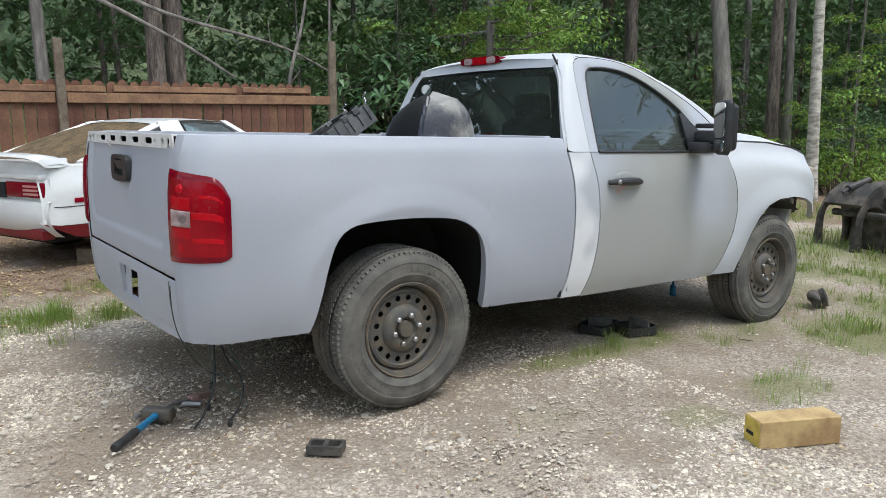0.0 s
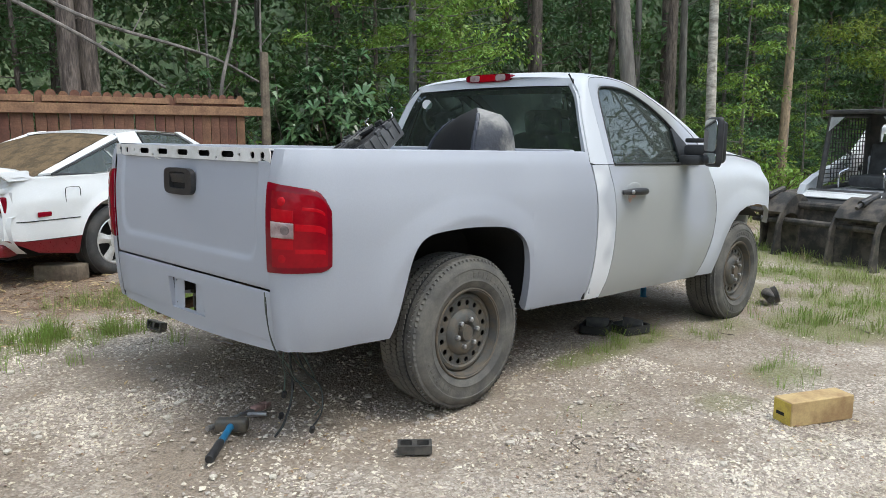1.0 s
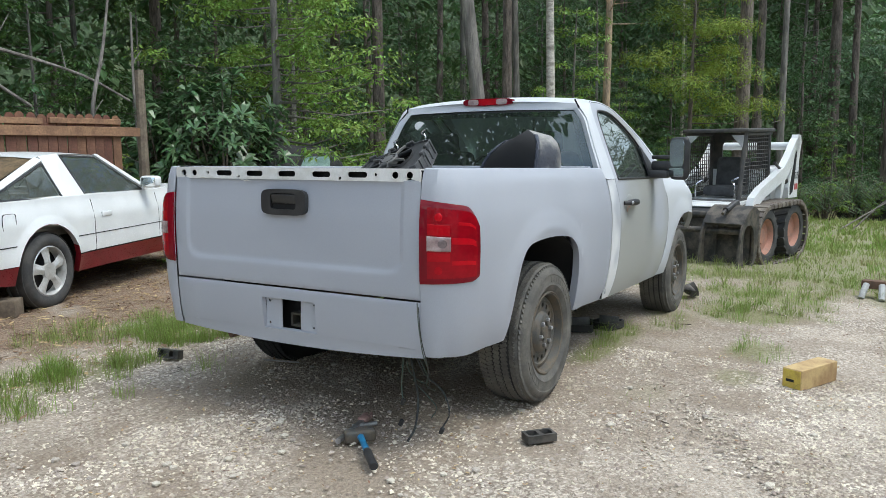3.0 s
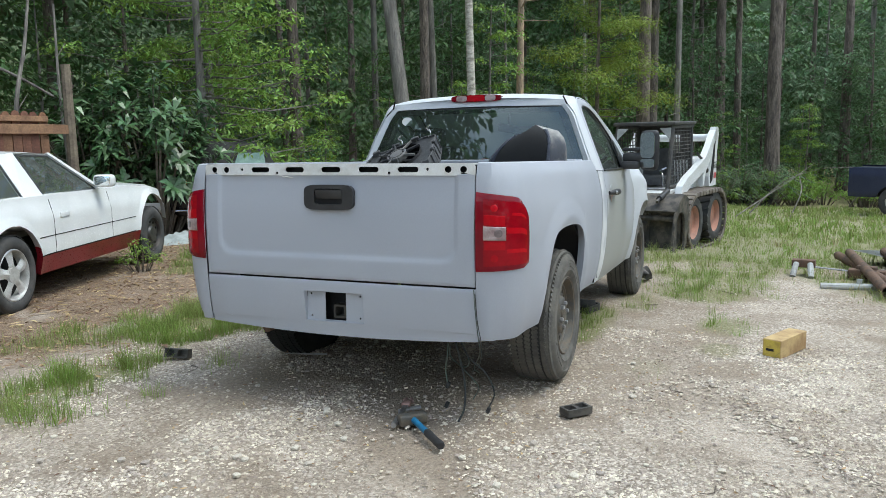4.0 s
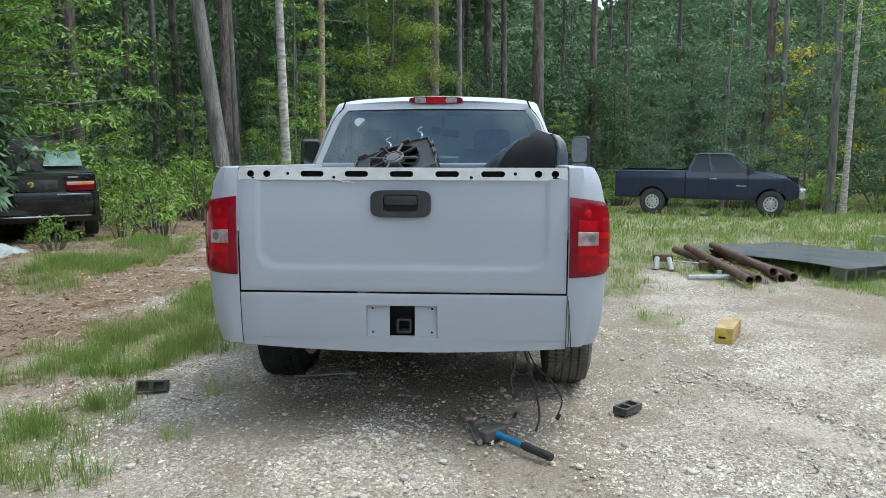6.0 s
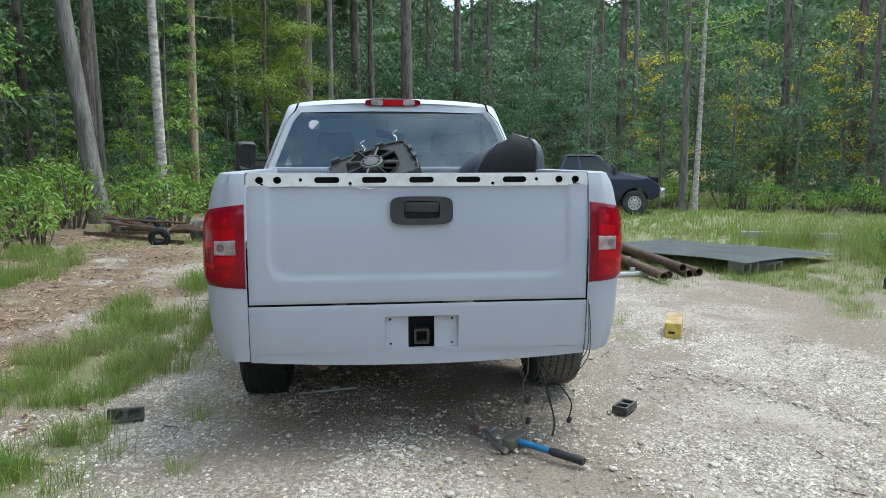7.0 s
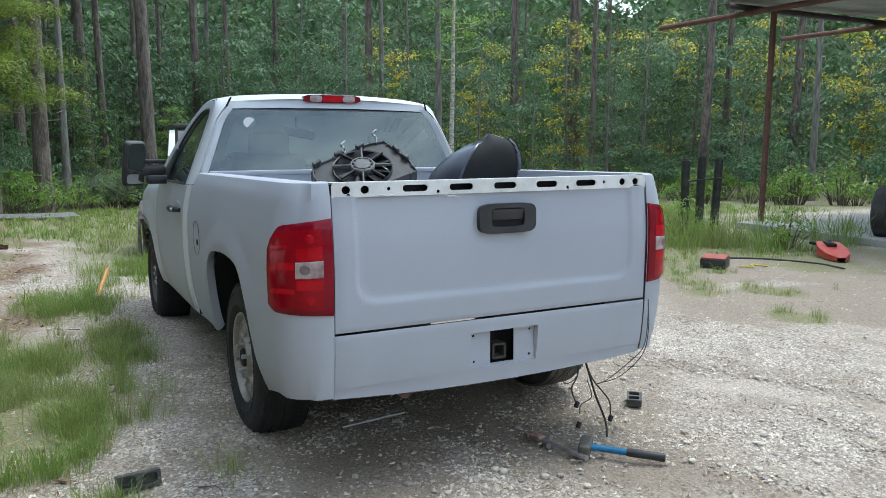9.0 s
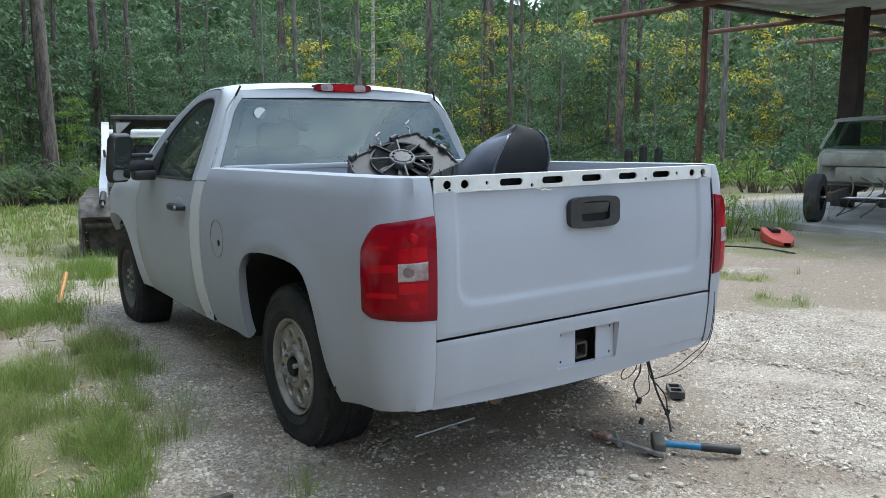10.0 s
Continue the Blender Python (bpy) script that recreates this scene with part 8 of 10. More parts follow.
    part("tie_rod", bm, chrome, t, "bright steering rod")
    bm = bmesh.new()
    for k, (y, d) in enumerate(((-0.35, 0.1), (-0.2, 0.25), (0.05, 0.15))):
        tube(bm, spline([(-0.3, y, 0.75), (0.0, y + d, 0.60), (0.15, y + 0.05, 0.30), (0.1, y - d, 0.12)], 14), 0.012, 6)
    part("loose_hose", bm, twig, t, "hanging hoses and wires")


build_old_truck()


# ---- things in the truck bed ----
shroud_side = surf("shroud_side", (0.10, 0.10, 0.10), (0.05, 0.05, 0.052), 0.6, 7, 0.15, 120)
shroud_grey = surf("shroud_grey", (0.03, 0.03, 0.033), (0.065, 0.064, 0.063), 0.5, 9, 0.1, 200)


def build_fan():
    """A radiator fan shroud lying tilted on the load."""
    u = Vector((0.10, -0.92, 0.30)).normalized()
    n = Vector((-0.50, 0.22, 0.84))
    n = (n - u * n.dot(u)).normalized()
    v = n.cross(u)
    c = Vector((2.12, 4.33, 1.445))
    m = Matrix.Translation(c) @ Matrix((u, v, n)).transposed().to_4x4() @ Matrix.Scale(0.78, 4)
    fan = thing("radiator_fan", m, "dark grey radiator fan and shroud tilted in the truck bed", "fan")
    outline = [(-0.33, -0.21), (0.30, -0.24), (0.33, -0.1), (0.32, 0.2), (0.2, 0.235), (-0.28, 0.22), (-0.335, 0.1)]
    bm = bmesh.new()
    holed(bm, outline, [ring(0, 0, 0.205, n=36)], 0.014)
    part("shroud", bm, black_plastic, fan, "grey plastic shroud plate", 30)
    # deep side walls with ribs
    for i, (a, b) in enumerate(zip(outline, outline[1:] + outline[:1])):
        bm = bmesh.new()
        d = Vector((b[0] - a[0], b[1] - a[1], 0))
        r = Matrix.Rotation(math.atan2(d.y, d.x), 4, "Z")
        mid = Vector(((a[0] + b[0]) / 2, (a[1] + b[1]) / 2, -0.06))
        box(bm, mid, (d.length, 0.010, 0.15), r, 0.003, 1)
        for k in range(max(1, round(d.length / 0.11))):
            f = (k + 0.5) / max(1, round(d.length / 0.11))
            box(bm, Vector((a[0], a[1], -0.045)) + d * f, (0.009, 0.034, 0.12), r, 0.003, 1)
        part("side_wall", bm, shroud_side, fan, "dusty grey ribbed side wall", 30)
    for x, y, a in ((-0.24, 0.225, 0.2), (-0.05, 0.235, -0.1), (0.13, 0.235, 0.1), (0.33, 0.06, 1.5), (0.325, -0.06, 1.6)):
        bm = bmesh.new()
        box(bm, (x, y, 0.012), (0.07, 0.03, 0.05), Matrix.Rotation(a, 4, "Z"), 0.006, 1)
        part("mounting_tab", bm, shroud_grey, fan)
    bm = bmesh.new()
    lathe(bm, [(0.20, -0.06), (0.203, 0.02), (0.212, 0.024), (0.216, -0.03)], Matrix(), 40)
    part("fan_ring", bm, black_plastic, fan)
    # added black plate, in place of the dark space under the fan
    bm = bmesh.new()
    lathe(bm, [(0.005, -0.075), (0.2, -0.075), (0.2, -0.085), (0.005, -0.085)], Matrix(), 32)
    part("radiator_face", bm, gap_black, fan, "black plate for the shade behind the blades")
    for k in range(9):
        bm = bmesh.new()
        mm = Matrix.Rotation(2 * math.pi * k / 9, 4, "Z")
        edge = [(0.06, 0.020, 0.012), (0.10, 0.040, 0.022), (0.15, 0.056, 0.030), (0.196, 0.064, 0.034)]
        top = [[mm @ Vector((r, w * q, 0.0 - tw * q + 0.006 * (1 - q * q))) for q in (-1, -0.5, 0, 0.5, 1)] for r, w, tw in edge]
        loft(bm, top)
        bmesh.ops.solidify(bm, geom=list(bm.faces), thickness=0.004)
        bmesh.ops.recalc_face_normals(bm, faces=bm.faces)
        part("fan_blade", bm, black_plastic, fan, "", 60)
    bm = bmesh.new()
    lathe(bm, [(0.088, 0.0), (0.088, 0.045), (0.082, 0.052), (0.074, 0.052), (0.072, 0.046), (0.058, 0.046), (0.056, 0.052), (0.005, 0.054)], Matrix(), 32)
    part("fan_hub", bm, grey_plastic, fan, "round dusty grey fan hub")
    for k in range(10):
        bm = bmesh.new()
        a = 2 * math.pi * k / 10
        box(bm, (0.065 * math.cos(a), 0.065 * math.sin(a), 0.05), (0.016, 0.010, 0.012), Matrix.Rotation(a, 4, "Z"), 0.002, 1)
        part("hub_tab", bm, black_plastic, fan)
    for k in range(8):
        bm = bmesh.new()
        a = 2 * math.pi * k / 8 + 0.25
        r = Matrix.Rotation(a, 4, "Z")
        box(bm, r @ Vector((0.147, 0, 0.036)), (0.13, 0.012, 0.022), r, 0.003, 1)
        part("strut", bm, grey_plastic if k % 2 else black_plastic, fan)
    for x in (0.27, 0.0):
        bm = bmesh.new()
        tube(bm, spline([(x, 0.22, 0.0), (x + 0.01, 0.25, 0.04), (x - 0.02, 0.26, 0.065), (x + 0.03, 0.27, 0.08)], 8), 0.007, 6)
        part("hose_stub", bm, chrome, fan, "bright metal clip")


build_fan()
liner_mud = surf("muddy_plastic", (0.30, 0.29, 0.27), (0.055, 0.06, 0.075), 0.6, 7, 0.5, 60, low=0.40, high=0.60)
liner_in = surf("liner_black", (0.04, 0.045, 0.065), (0.06, 0.065, 0.085), 0.32, 6, 0.05, 60)


def build_liner():
    """A moulded wheel-arch liner on its edge: a humped shell, steep on one side, with a clean and a muddy half."""
    ob = thing("fender_liner", pose(2.27, 3.50, 1.08, 0, 0, -12) @ Matrix.Scale(1.42, 4), "dark plastic fender liner caked with dry mud", "car part")

    def at(f, a):
        """f: height from 0 to 1; a: the way out from the middle, in degrees from ahead."""
        c, s = math.cos(radians(a)), math.sin(radians(a))
        left, right = 0.27 * (1 - f ** 2.8) ** 0.6, 0.16 * (1 - f ** 8) ** 0.5
        k = 1 + 0.03 * math.sin(4 * radians(a) + 5 * f)
        return Vector((0.16 * (1 - f ** 4) ** 0.5 * c * k, -0.04 * f + (left if s > 0 else right) * s * k, 0.40 * f - 0.04 * f * f * max(0.0, s)))

    # black side paints the hollow's shade, bluish side the plastic's sheen
    for a0, a1, mtl, name, lab in ((20, 143, liner_in, "clean_shell", "smooth dark outer side"), (143, 230, gap_black, "hollow", "black side that paints the shade in the liner's hollow"), (230, 380, liner_mud, "muddy_shell", "side caked with grey mud")):
        bm = bmesh.new()
        n = max(6, round((a1 - a0) / 9))
        dent = 0.09 if name == "hollow" else 0.0
        rows = []
        for k in range(15):
            f = k / 14
            row = []
            for i in range(n + 1):
                p = at(f, a0 + (a1 - a0) * i / n)
                row.append(p + Vector((dent * math.sin(math.pi * i / n) * (1 - f), 0, 0)))
            rows.append(row)
        loft(bm, rows)
        bmesh.ops.recalc_face_normals(bm, faces=bm.faces)
        part(name, bm, mtl, ob, lab, 70)
    bm = bmesh.new()
    edge = [at(k / 14, 143) for k in range(15)] + [at(1 - k / 14, 230) for k in range(1, 15)]
    tube(bm, edge, 0.008, 6)
    part("rolled_lip", bm, liner_in, ob, "dark rolled lip")


build_liner()
bm = bmesh.new()
rows = []
for k in range(13):
    f = k / 12
    rows.append([(1.9 + 0.9 * f, 3.8 + 0.7 * g, 1.22 + 0.15 * math.sin(math.pi * f) * (1 - (2 * g - 1) ** 2) + 0.05 * noise.noise(Vector((f * 5, g * 5, 1)))) for g in (i / 12 for i in range(13))])
loft(bm, rows)
tagged(part("black_tarp_heap", bm, fabric_black, angle=80), "crumpled black plastic heap in the truck bed", "scrap")

# ---- fence ----
fence_wood = surf("fence_wood", (0.20, 0.095, 0.058), (0.13, 0.062, 0.04), 0.85, 3, 0.35, 40, rand=0.18, grain=0.25)
fence_beam = surf("fence_beam", (0.30, 0.17, 0.095), (0.20, 0.11, 0.065), 0.85, 4, 0.3, 40, grain=0.25)
post_grey = surf("grey_post", (0.20, 0.16, 0.115), (0.13, 0.10, 0.075), 0.9, 5, 0.5, 30, grain=0.25)
FY = 11.3


def build_fence():
    fence = thing("wooden_fence", pose(0, 0, 0), "reddish-brown wooden picket fence with scalloped tops", "fence")
    bm = bmesh.new()
    prof = [(-0.066, -0.24), (0.066, -0.24), (0.066, 1.66), (0.058, 1.70), (0.035, 1.732), (0.0, 1.742), (-0.035, 1.732), (-0.058, 1.70), (-0.066, 1.66)]
    holed(bm, prof, [], 0.018, Matrix(((1, 0, 0, 0), (0, 0, -1, 0), (0, 1, 0, 0), (0, 0, 0, 1))))
    first = part("picket", bm, fence_wood, fence)
    rr = random.Random(3)
    for k in range(98):
        x = 5.45 - 0.1435 * k
        m = pose(x, FY + rr.uniform(-0.006, 0.006), 0.298 + rr.uniform(-0.015, 0.015), 0, rr.uniform(-0.4, 0.4), 0)
        if k == 0:
            first.matrix_basis = m
            continue
        ob = new("picket", first.data)
        ob.parent, ob.matrix_basis = fence, m
    for z, y, h, x0, x1 in ((1.60, -0.035, 0.13, 2.02, 5.82), (1.60, -0.035, 0.13, -8.6, 1.88), (1.725, -0.022, 0.08, 2.6, 4.3), (1.74, -0.022, 0.075, 4.4, 5.5), (1.72, -0.022, 0.08, -8.6, 2.5), (0.75, 0.03, 0.09, -8.6, 5.5)):
        bm = bmesh.new()
        box(bm, ((x0 + x1) / 2, FY + y, 0.208 + z), (x1 - x0, 0.036, h), r=0.004, seg=1)
        part("rail", bm, fence_beam, fence, "weathered brown rail")
    for x, top, r in ((1.95, 2.55, 0.055), (-2.4, 2.45, 0.055), (-6.6, 2.45, 0.055)):
        bm = bmesh.new()
        box(bm, (x, FY - 0.07, top / 2), (0.105, 0.10, top), r=0.008, seg=1)
        part("post", bm, post_grey, fence, "grey-brown fence post")
    bm = bmesh.new()
    tube(bm, [(5.86, FY - 0.03, 0.2), (5.88, FY - 0.02, 1.4), (5.90, FY, 2.72)], [0.085, 0.075, 0.065], 9)
    part("post", bm, post_grey, fence, "round weathered end post")


build_fence()
for pts, r in (([(0.6, 12.2, 4.3), (2.0, 12.1, 3.5), (2.94, 12.0, 3.05), (3.8, 11.9, 2.6), (4.5, 11.8, 2.15)], 0.035), ([(2.0, 12.2, 3.75), (3.5, 12.1, 3.1), (4.9, 12.0, 2.78), (5.5, 11.9, 2.6), (6.1, 11.8, 2.3)], 0.03), ([(5.25, 11.6, 1.3), (5.35, 11.65, 2.2), (5.6, 11.7, 3.0), (5.75, 11.7, 3.8)], 0.03), ([(6.1, 11.5, 0.4), (6.0, 11.55, 2.0), (6.05, 11.6, 3.6)], 0.025)):
    bm = bmesh.new()
    q = spline(pts, 18)
    tube(bm, q, [r * (1.2 - 0.6 * k / 17) for k in range(18)], 7)
    for k in (5, 9, 13):
        d = Vector((rnd.uniform(-0.3, 0.3), rnd.uniform(-0.2, 0.2), rnd.uniform(0.1, 0.5)))
        tube(bm, [q[k], q[k] + d * 0.5, q[k] + d], [r * 0.4, r * 0.25, 0.004], 5, False)
    tagged(part("dead_branch", bm, bark_grey), "bare grey dead branch leaning over the fence", "branch", "dead branches")

# ---- carport ----
rust_red = surf("rusty_red_steel", (0.17, 0.075, 0.055), (0.10, 0.055, 0.045), 0.8, 4, 0.2, 60)
steel_purple = surf("dark_steel_post", (0.045, 0.03, 0.035), (0.07, 0.045, 0.045), 0.6, 4, 0.15, 60)
roof_sheet = surf("roof_sheet", (0.30, 0.32, 0.33), (0.2, 0.21, 0.21), 0.5, 1.5, 0.1, 30, metal=0.3)
concrete = surf("concrete", (0.42, 0.42, 0.40), (0.32, 0.31, 0.29), 0.9, 1.2, 0.25, 40)


def build_carport():
    c = thing("carport", pose(0, 0, 0), "open carport with a sheet roof on rusty steel posts", "carport")
    for x, y, w, mtl in ((8.05, -6.0, 0.095, rust_red), (6.75, -8.9, 0.36, steel_purple), (-1.5, -5.4, 0.11, rust_red), (8.2, -16.5, 0.11, rust_red), (-1.5, -16.5, 0.11, rust_red)):
        bm = bmesh.new()
        box(bm, (x, y, 1.85), (w, w * 0.8, 4.1), r=0.012, seg=1)
        part("post", bm, mtl, c, "rusty red post" if w < 0.2 else "thick dark steel post")
    for y in (-5.25, -8.9, -12.7, -16.4):
        bm = bmesh.new()
        tube(bm, [(-2.5, y, 3.80), (10.4, y - 0.25, 3.80)], 0.05, 8)
        part("purlin", bm, rust_red, c, "rusty pipe purlin")
    for x in (8.2, 3.5, -1.5):
        bm = bmesh.new()
        tube(bm, [(x, -5.0, 3.90), (x, -17.0, 3.90)], 0.055, 8)
        part("beam", bm, steel_purple, c, "dark pipe beam")
    for k in range(12):
        bm = bmesh.new()
        x0 = -2.6 + 0.92 * k
        rows = []
        for i in range(9):
            x = x0 + 0.93 * i / 8
            z = 3.985 + 0.012 * (i % 2) + 0.002 * (k % 2)
            rows.append([(x, -5.15, z), (x, -11, z + 0.1), (x, -17.2, z)])
        loft(bm, rows)
        part("roof_panel", bm, roof_sheet, c, "ribbed metal roof panel", 20)


build_carport()
bm = bmesh.new()
box(bm, (2.6, -11.2, 0.0), (11.2, 11.4, 0.12), r=0.01, seg=1)
tagged(part("concrete_slab", bm, concrete), "pale concrete slab under the carport", "slab", kind="structure")

# ---- loose things round the lot ----
pole_black = surf("pole_black", (0.02, 0.022, 0.02), (0.045, 0.05, 0.04), 0.5, 6, 0.1, 60)
for i, (y, h, t) in enumerate(((-4.02, 1.34, 2), (-4.36, 1.40, 0), (-4.72, 1.36, -3))):
    bm = bmesh.new()
    g = gz(8.0, y)
    tube(bm, [(8.0, y, g - 0.1), (8.0, y + 0.02 * t, g + h - 0.04)], 0.075, 12)
    pl = tagged(part("steel_pole", bm, pole_black), "short dark steel pole standing in tall grass", "pole", "three steel poles")
    bm = bmesh.new()
    tube(bm, [(8.0, y + 0.02 * t, g + h - 0.04), (8.0, y + 0.02 * t, g + h)], 0.05, 12)
    part("pole_cap", bm, steel_dark, pl)
bm = bmesh.new()
tube(bm, [(7.92, -3.96, gz(8, -4) + 0.95), (7.92, -4.80, gz(8, -4.7) + 1.0)], 0.016, 8)
tagged(part("cross_rod", bm, steel_dark), "thin steel rod across the poles", "rod")


def crate(name, label, cat, m, size, mtl, top_mtl=None):
    t = thing(name, m, label, cat)
    bm = bmesh.new()
    box(bm, (0, 0, size[2] / 2), size, r=0.012)
    part("case", bm, mtl, t)
    if top_mtl:
        bm = bmesh.new()
        box(bm, (0, 0, size[2] + 0.006), (size[0] * 0.96, size[1] * 0.96, 0.02), r=0.006)
        part("lid", bm, top_mtl, t, "faded red lid")
        bm = bmesh.new()
        tube(bm, spline([(size[0] * 0.3, 0, size[2]), (size[0] * 0.32, 0, size[2] + 0.05), (size[0] * 0.36, 0, size[2] + 0.03)], 6), 0.008, 6)
        part("terminal", bm, chrome, t)
    return t


red_faded = surf("faded_red", (0.36, 0.075, 0.05), (0.22, 0.06, 0.045), 0.7, 8, 0.1, 60)
crate("battery_charger", "black charger box with a faded red lid on the gravel", "charger", pose(5.0, -1.55, gz(5, -1.55), 0, 0, -55), (0.42, 0.3, 0.125), black_plastic, red_faded)
for pts, mtl, name, lab in (([(5.3, -1.8, 0.12), (5.5, -2.1, 0.06), (5.2, -2.6, 0.05), (4.6, -2.9, 0.06), (4.1, -2.8, 0.06)], black_plastic, "power_cable", "black power cable on the ground"), ([(4.8, -1.75, 0.07), (4.7, -1.9, 0.075), (4.85, -2.02, 0.07), (4.65, -2.1, 0.07)], scrap_yellow, "yellow_rope", "short yellow rope on the ground")):
    bm = bmesh.new()
    tube(bm, [(p.x, p.y, gz(p.x, p.y) + 0.02) for p in spline(pts, 24)], 0.012, 6)
    tagged(part(name, bm, mtl), lab, "cable")


def build_sheet():
    t = thing("steel_sheet", pose(6.75, -0.55, 0.0, 0, 0, 0), "large dark steel sheet propped on concrete blocks", "sheet")
    bm = bmesh.new()
    rows = []
    # corners: two nearer, two farther
    a, b, c, d = Vector((-0.85, 0.35, 0.17)), Vector((0.55, -1.75, 0.05)), Vector((2.9, -0.3, -0.02)), Vector((1.5, 1.55, 0.10))
    for i in range(9):
        f = i / 8
        rows.append([a.lerp(b, f).lerp(d.lerp(c, f), j / 8) + Vector((0, 0, 0.012 * math.sin(f * 5 + j))) for j in range(9)])
    loft(bm, rows)
    bmesh.ops.solidify(bm, geom=list(bm.faces), thickness=0.008)
    bmesh.ops.recalc_face_normals(bm, faces=bm.faces)
    part("plate", bm, sheet_grey, t, "dull dark grey steel plate", 30)


sheet_grey = surf("sheet_grey", (0.27, 0.285, 0.275), (0.19, 0.2, 0.19), 0.4, 2.2, 0.15, 30, metal=0.2)
build_sheet()
bm = bmesh.new()
m0 = Matrix(((1, 0, 0, 0), (0, 0, -1, 0), (0, 1, 0, 0), (0, 0, 0, 1)))
holed(bm, [(-0.2, 0), (0.2, 0), (0.2, 0.19), (-0.2, 0.19)], [ring(-0.095, 0.095, 0.07, 0.065, 16, 6), ring(0.095, 0.095, 0.07, 0.065, 16, 6)], 0.19, m0)
cinder = tagged(part("concrete_block", bm, concrete), "hollow concrete block under the steel sheet", "block", "concrete blocks")
cinder.matrix_basis = pose(6.25, -0.45, gz(6.25, -0.45) - 0.05, 0, 0, -58)
for x, y, a in ((6.55, -0.95, -58), (7.6, 0.3, -50), (8.2, -0.9, -60)):
    copy_thing(cinder, pose(x, y, gz(x, y) - 0.10, 0, 0, a))

bm = bmesh.new()
lathe(bm, [(0.040, 0.0), (0.050, 0.0), (0.050, 2.3), (0.040, 2.3)], Matrix.Rotation(math.pi / 2, 4, "Y"), 18, True)
pipe = tagged(part("rusty_pipe", bm, rust), "rusty steel pipe lying in the grass", "pipe", "stack of rusty pipes")
pipe.matrix_basis = pose(5.52, 0.98, 0.10, 0, -1, 2)
for x, y, z, a, k in ((5.80, 0.80, 0.10, 9, 0), (5.75, 0.66, 0.19, 0, 1), (5.88, 0.52, 0.10, -6, 2), (5.95, 0.36, 0.11, 6, 1)):
    copy_thing(pipe, pose(x, y, z + gz(x, y) - 0.05, 0, 0.5 * k, a))

jackm = pose(6.75, 1.62, gz(6.7, 1.6), 0, 0, 172) @ Matrix.Scale(0.7, 4)
t = thing("trailer_jack", jackm, "rusty bracket with two pale legs in the grass", "scrap")
bm = bmesh.new()
box(bm, (-0.05, 0, 0.20), (0.16, 0.34, 0.12), r=0.015)
part("bracket", bm, rust, t, "rusty bracket")
for y in (-0.10, 0.10):
    bm = bmesh.new()
    tube(bm, [(0.02, y, 0.20), (0.14, y * 1.2, 0.10), (0.22, y * 1.3, 0.02)], 0.045, 10)
    part("leg", bm, pale_grey, t, "pale grey leg")
bm = bmesh.new()
tube(bm, [(0.0, 0.1, 0.16), (-0.1, 0.8, 0.10)], 0.014, 6)
part("handle", bm, steel, t, "thin steel handle")
bm = bmesh.new()
tube(bm, [(6.0, 1.5, gz(6, 1.5) + 0.02), (6.05, 0.95, gz(6, 1) + 0.03)], 0.035, 10)
box(bm, (6.03, 1.15, gz(6, 1) + 0.07), (0.02, 0.05, 0.08))
tagged(part("grey_pipe", bm, pale_grey), "short grey galvanised pipe in the grass", "pipe")
bm = bmesh.new()
box(bm, (6.75, 1.0, gz(6.7, 1) + 0.06), (0.36, 0.14, 0.10), Matrix.Rotation(1.4, 4, "Z"), 0.02)
box(bm, (6.75, 1.0, gz(6.7, 1) + 0.12), (0.2, 0.10, 0.06), Matrix.Rotation(1.2, 4, "Z"), 0.02)
tagged(part("rusty_casting", bm, rust), "rusty cast iron part in the grass", "scrap")
bm = bmesh.new()
box(bm, (10.6, -3.9, gz(10.6, -3.9) + 0.10), (0.12, 2.2, 0.12), Matrix.Rotation(-0.35, 4, "Z"), 0.01)
tagged(part("metal_beam", bm, pale_grey), "pale galvanised beam lying in the grass", "beam")

# old tyres at the wood's edge
for x, y, a in ((31.0, 2.75, 20), (31.6, 1.8, -15)):
    t = thing("scrap_wheel", pose(x, y, gz(x, y) - 0.05, 0, 0, a), "old black tyre standing at the wood's edge", "tyre", "old tyres")
    simple_wheel(t, 0, 0, -1, 0.42, 0.26, 0.22, "steel", rubber_clean2, steel_worn, "black tyre")
    t.matrix_basis = t.matrix_basis @ Matrix.Rotation(radians(-90), 4, "Z") @ Matrix.Rotation(radians(8), 4, "X")

# a rusty trailer axle
t = thing("trailer_axle", pose(9.95, 7.42, gz(9.9, 7.4), 0, 0, 66), "rusty trailer axle and frame with two bare hubs", "axle")
bm = bmesh.new()
tube(bm, [(-0.75, 0, 0.17), (0.75, 0, 0.17)], 0.035, 8)
part("axle_beam", bm, rust, t)
for s in (-1, 1):
    bm = bmesh.new()
    lathe(bm, [(0.02, 0.08), (0.06, 0.07), (0.08, 0.03), (0.16, 0.02), (0.175, -0.04), (0.165, -0.07), (0.02, -0.07)], Matrix.Translation((s * 0.75, 0, 0.17)) @ Matrix.Rotation(s * math.pi / 2, 4, "Y"), 28)
    part("hub_drum", bm, steel_rusty, t, "rusty round brake drum")
    bm = bmesh.new()
    tube(bm, spline([(s * 0.5, -0.4, 0.12), (s * 0.5, -0.1, 0.24), (s * 0.5, 0.3, 0.26), (s * 0.5, 0.6, 0.16)], 10), 0.022, 6)
    part("spring", bm, rust, t)
for p, q in (((-0.6, 0.1, 0.3), (0.75, 0.35, 0.36)), ((-0.3, -0.2, 0.12), (0.55, 0.5, 0.32))):
    bm = bmesh.new()
    tube(bm, [p, q], 0.02, 6)
    part("brace_rod", bm, rust, t)

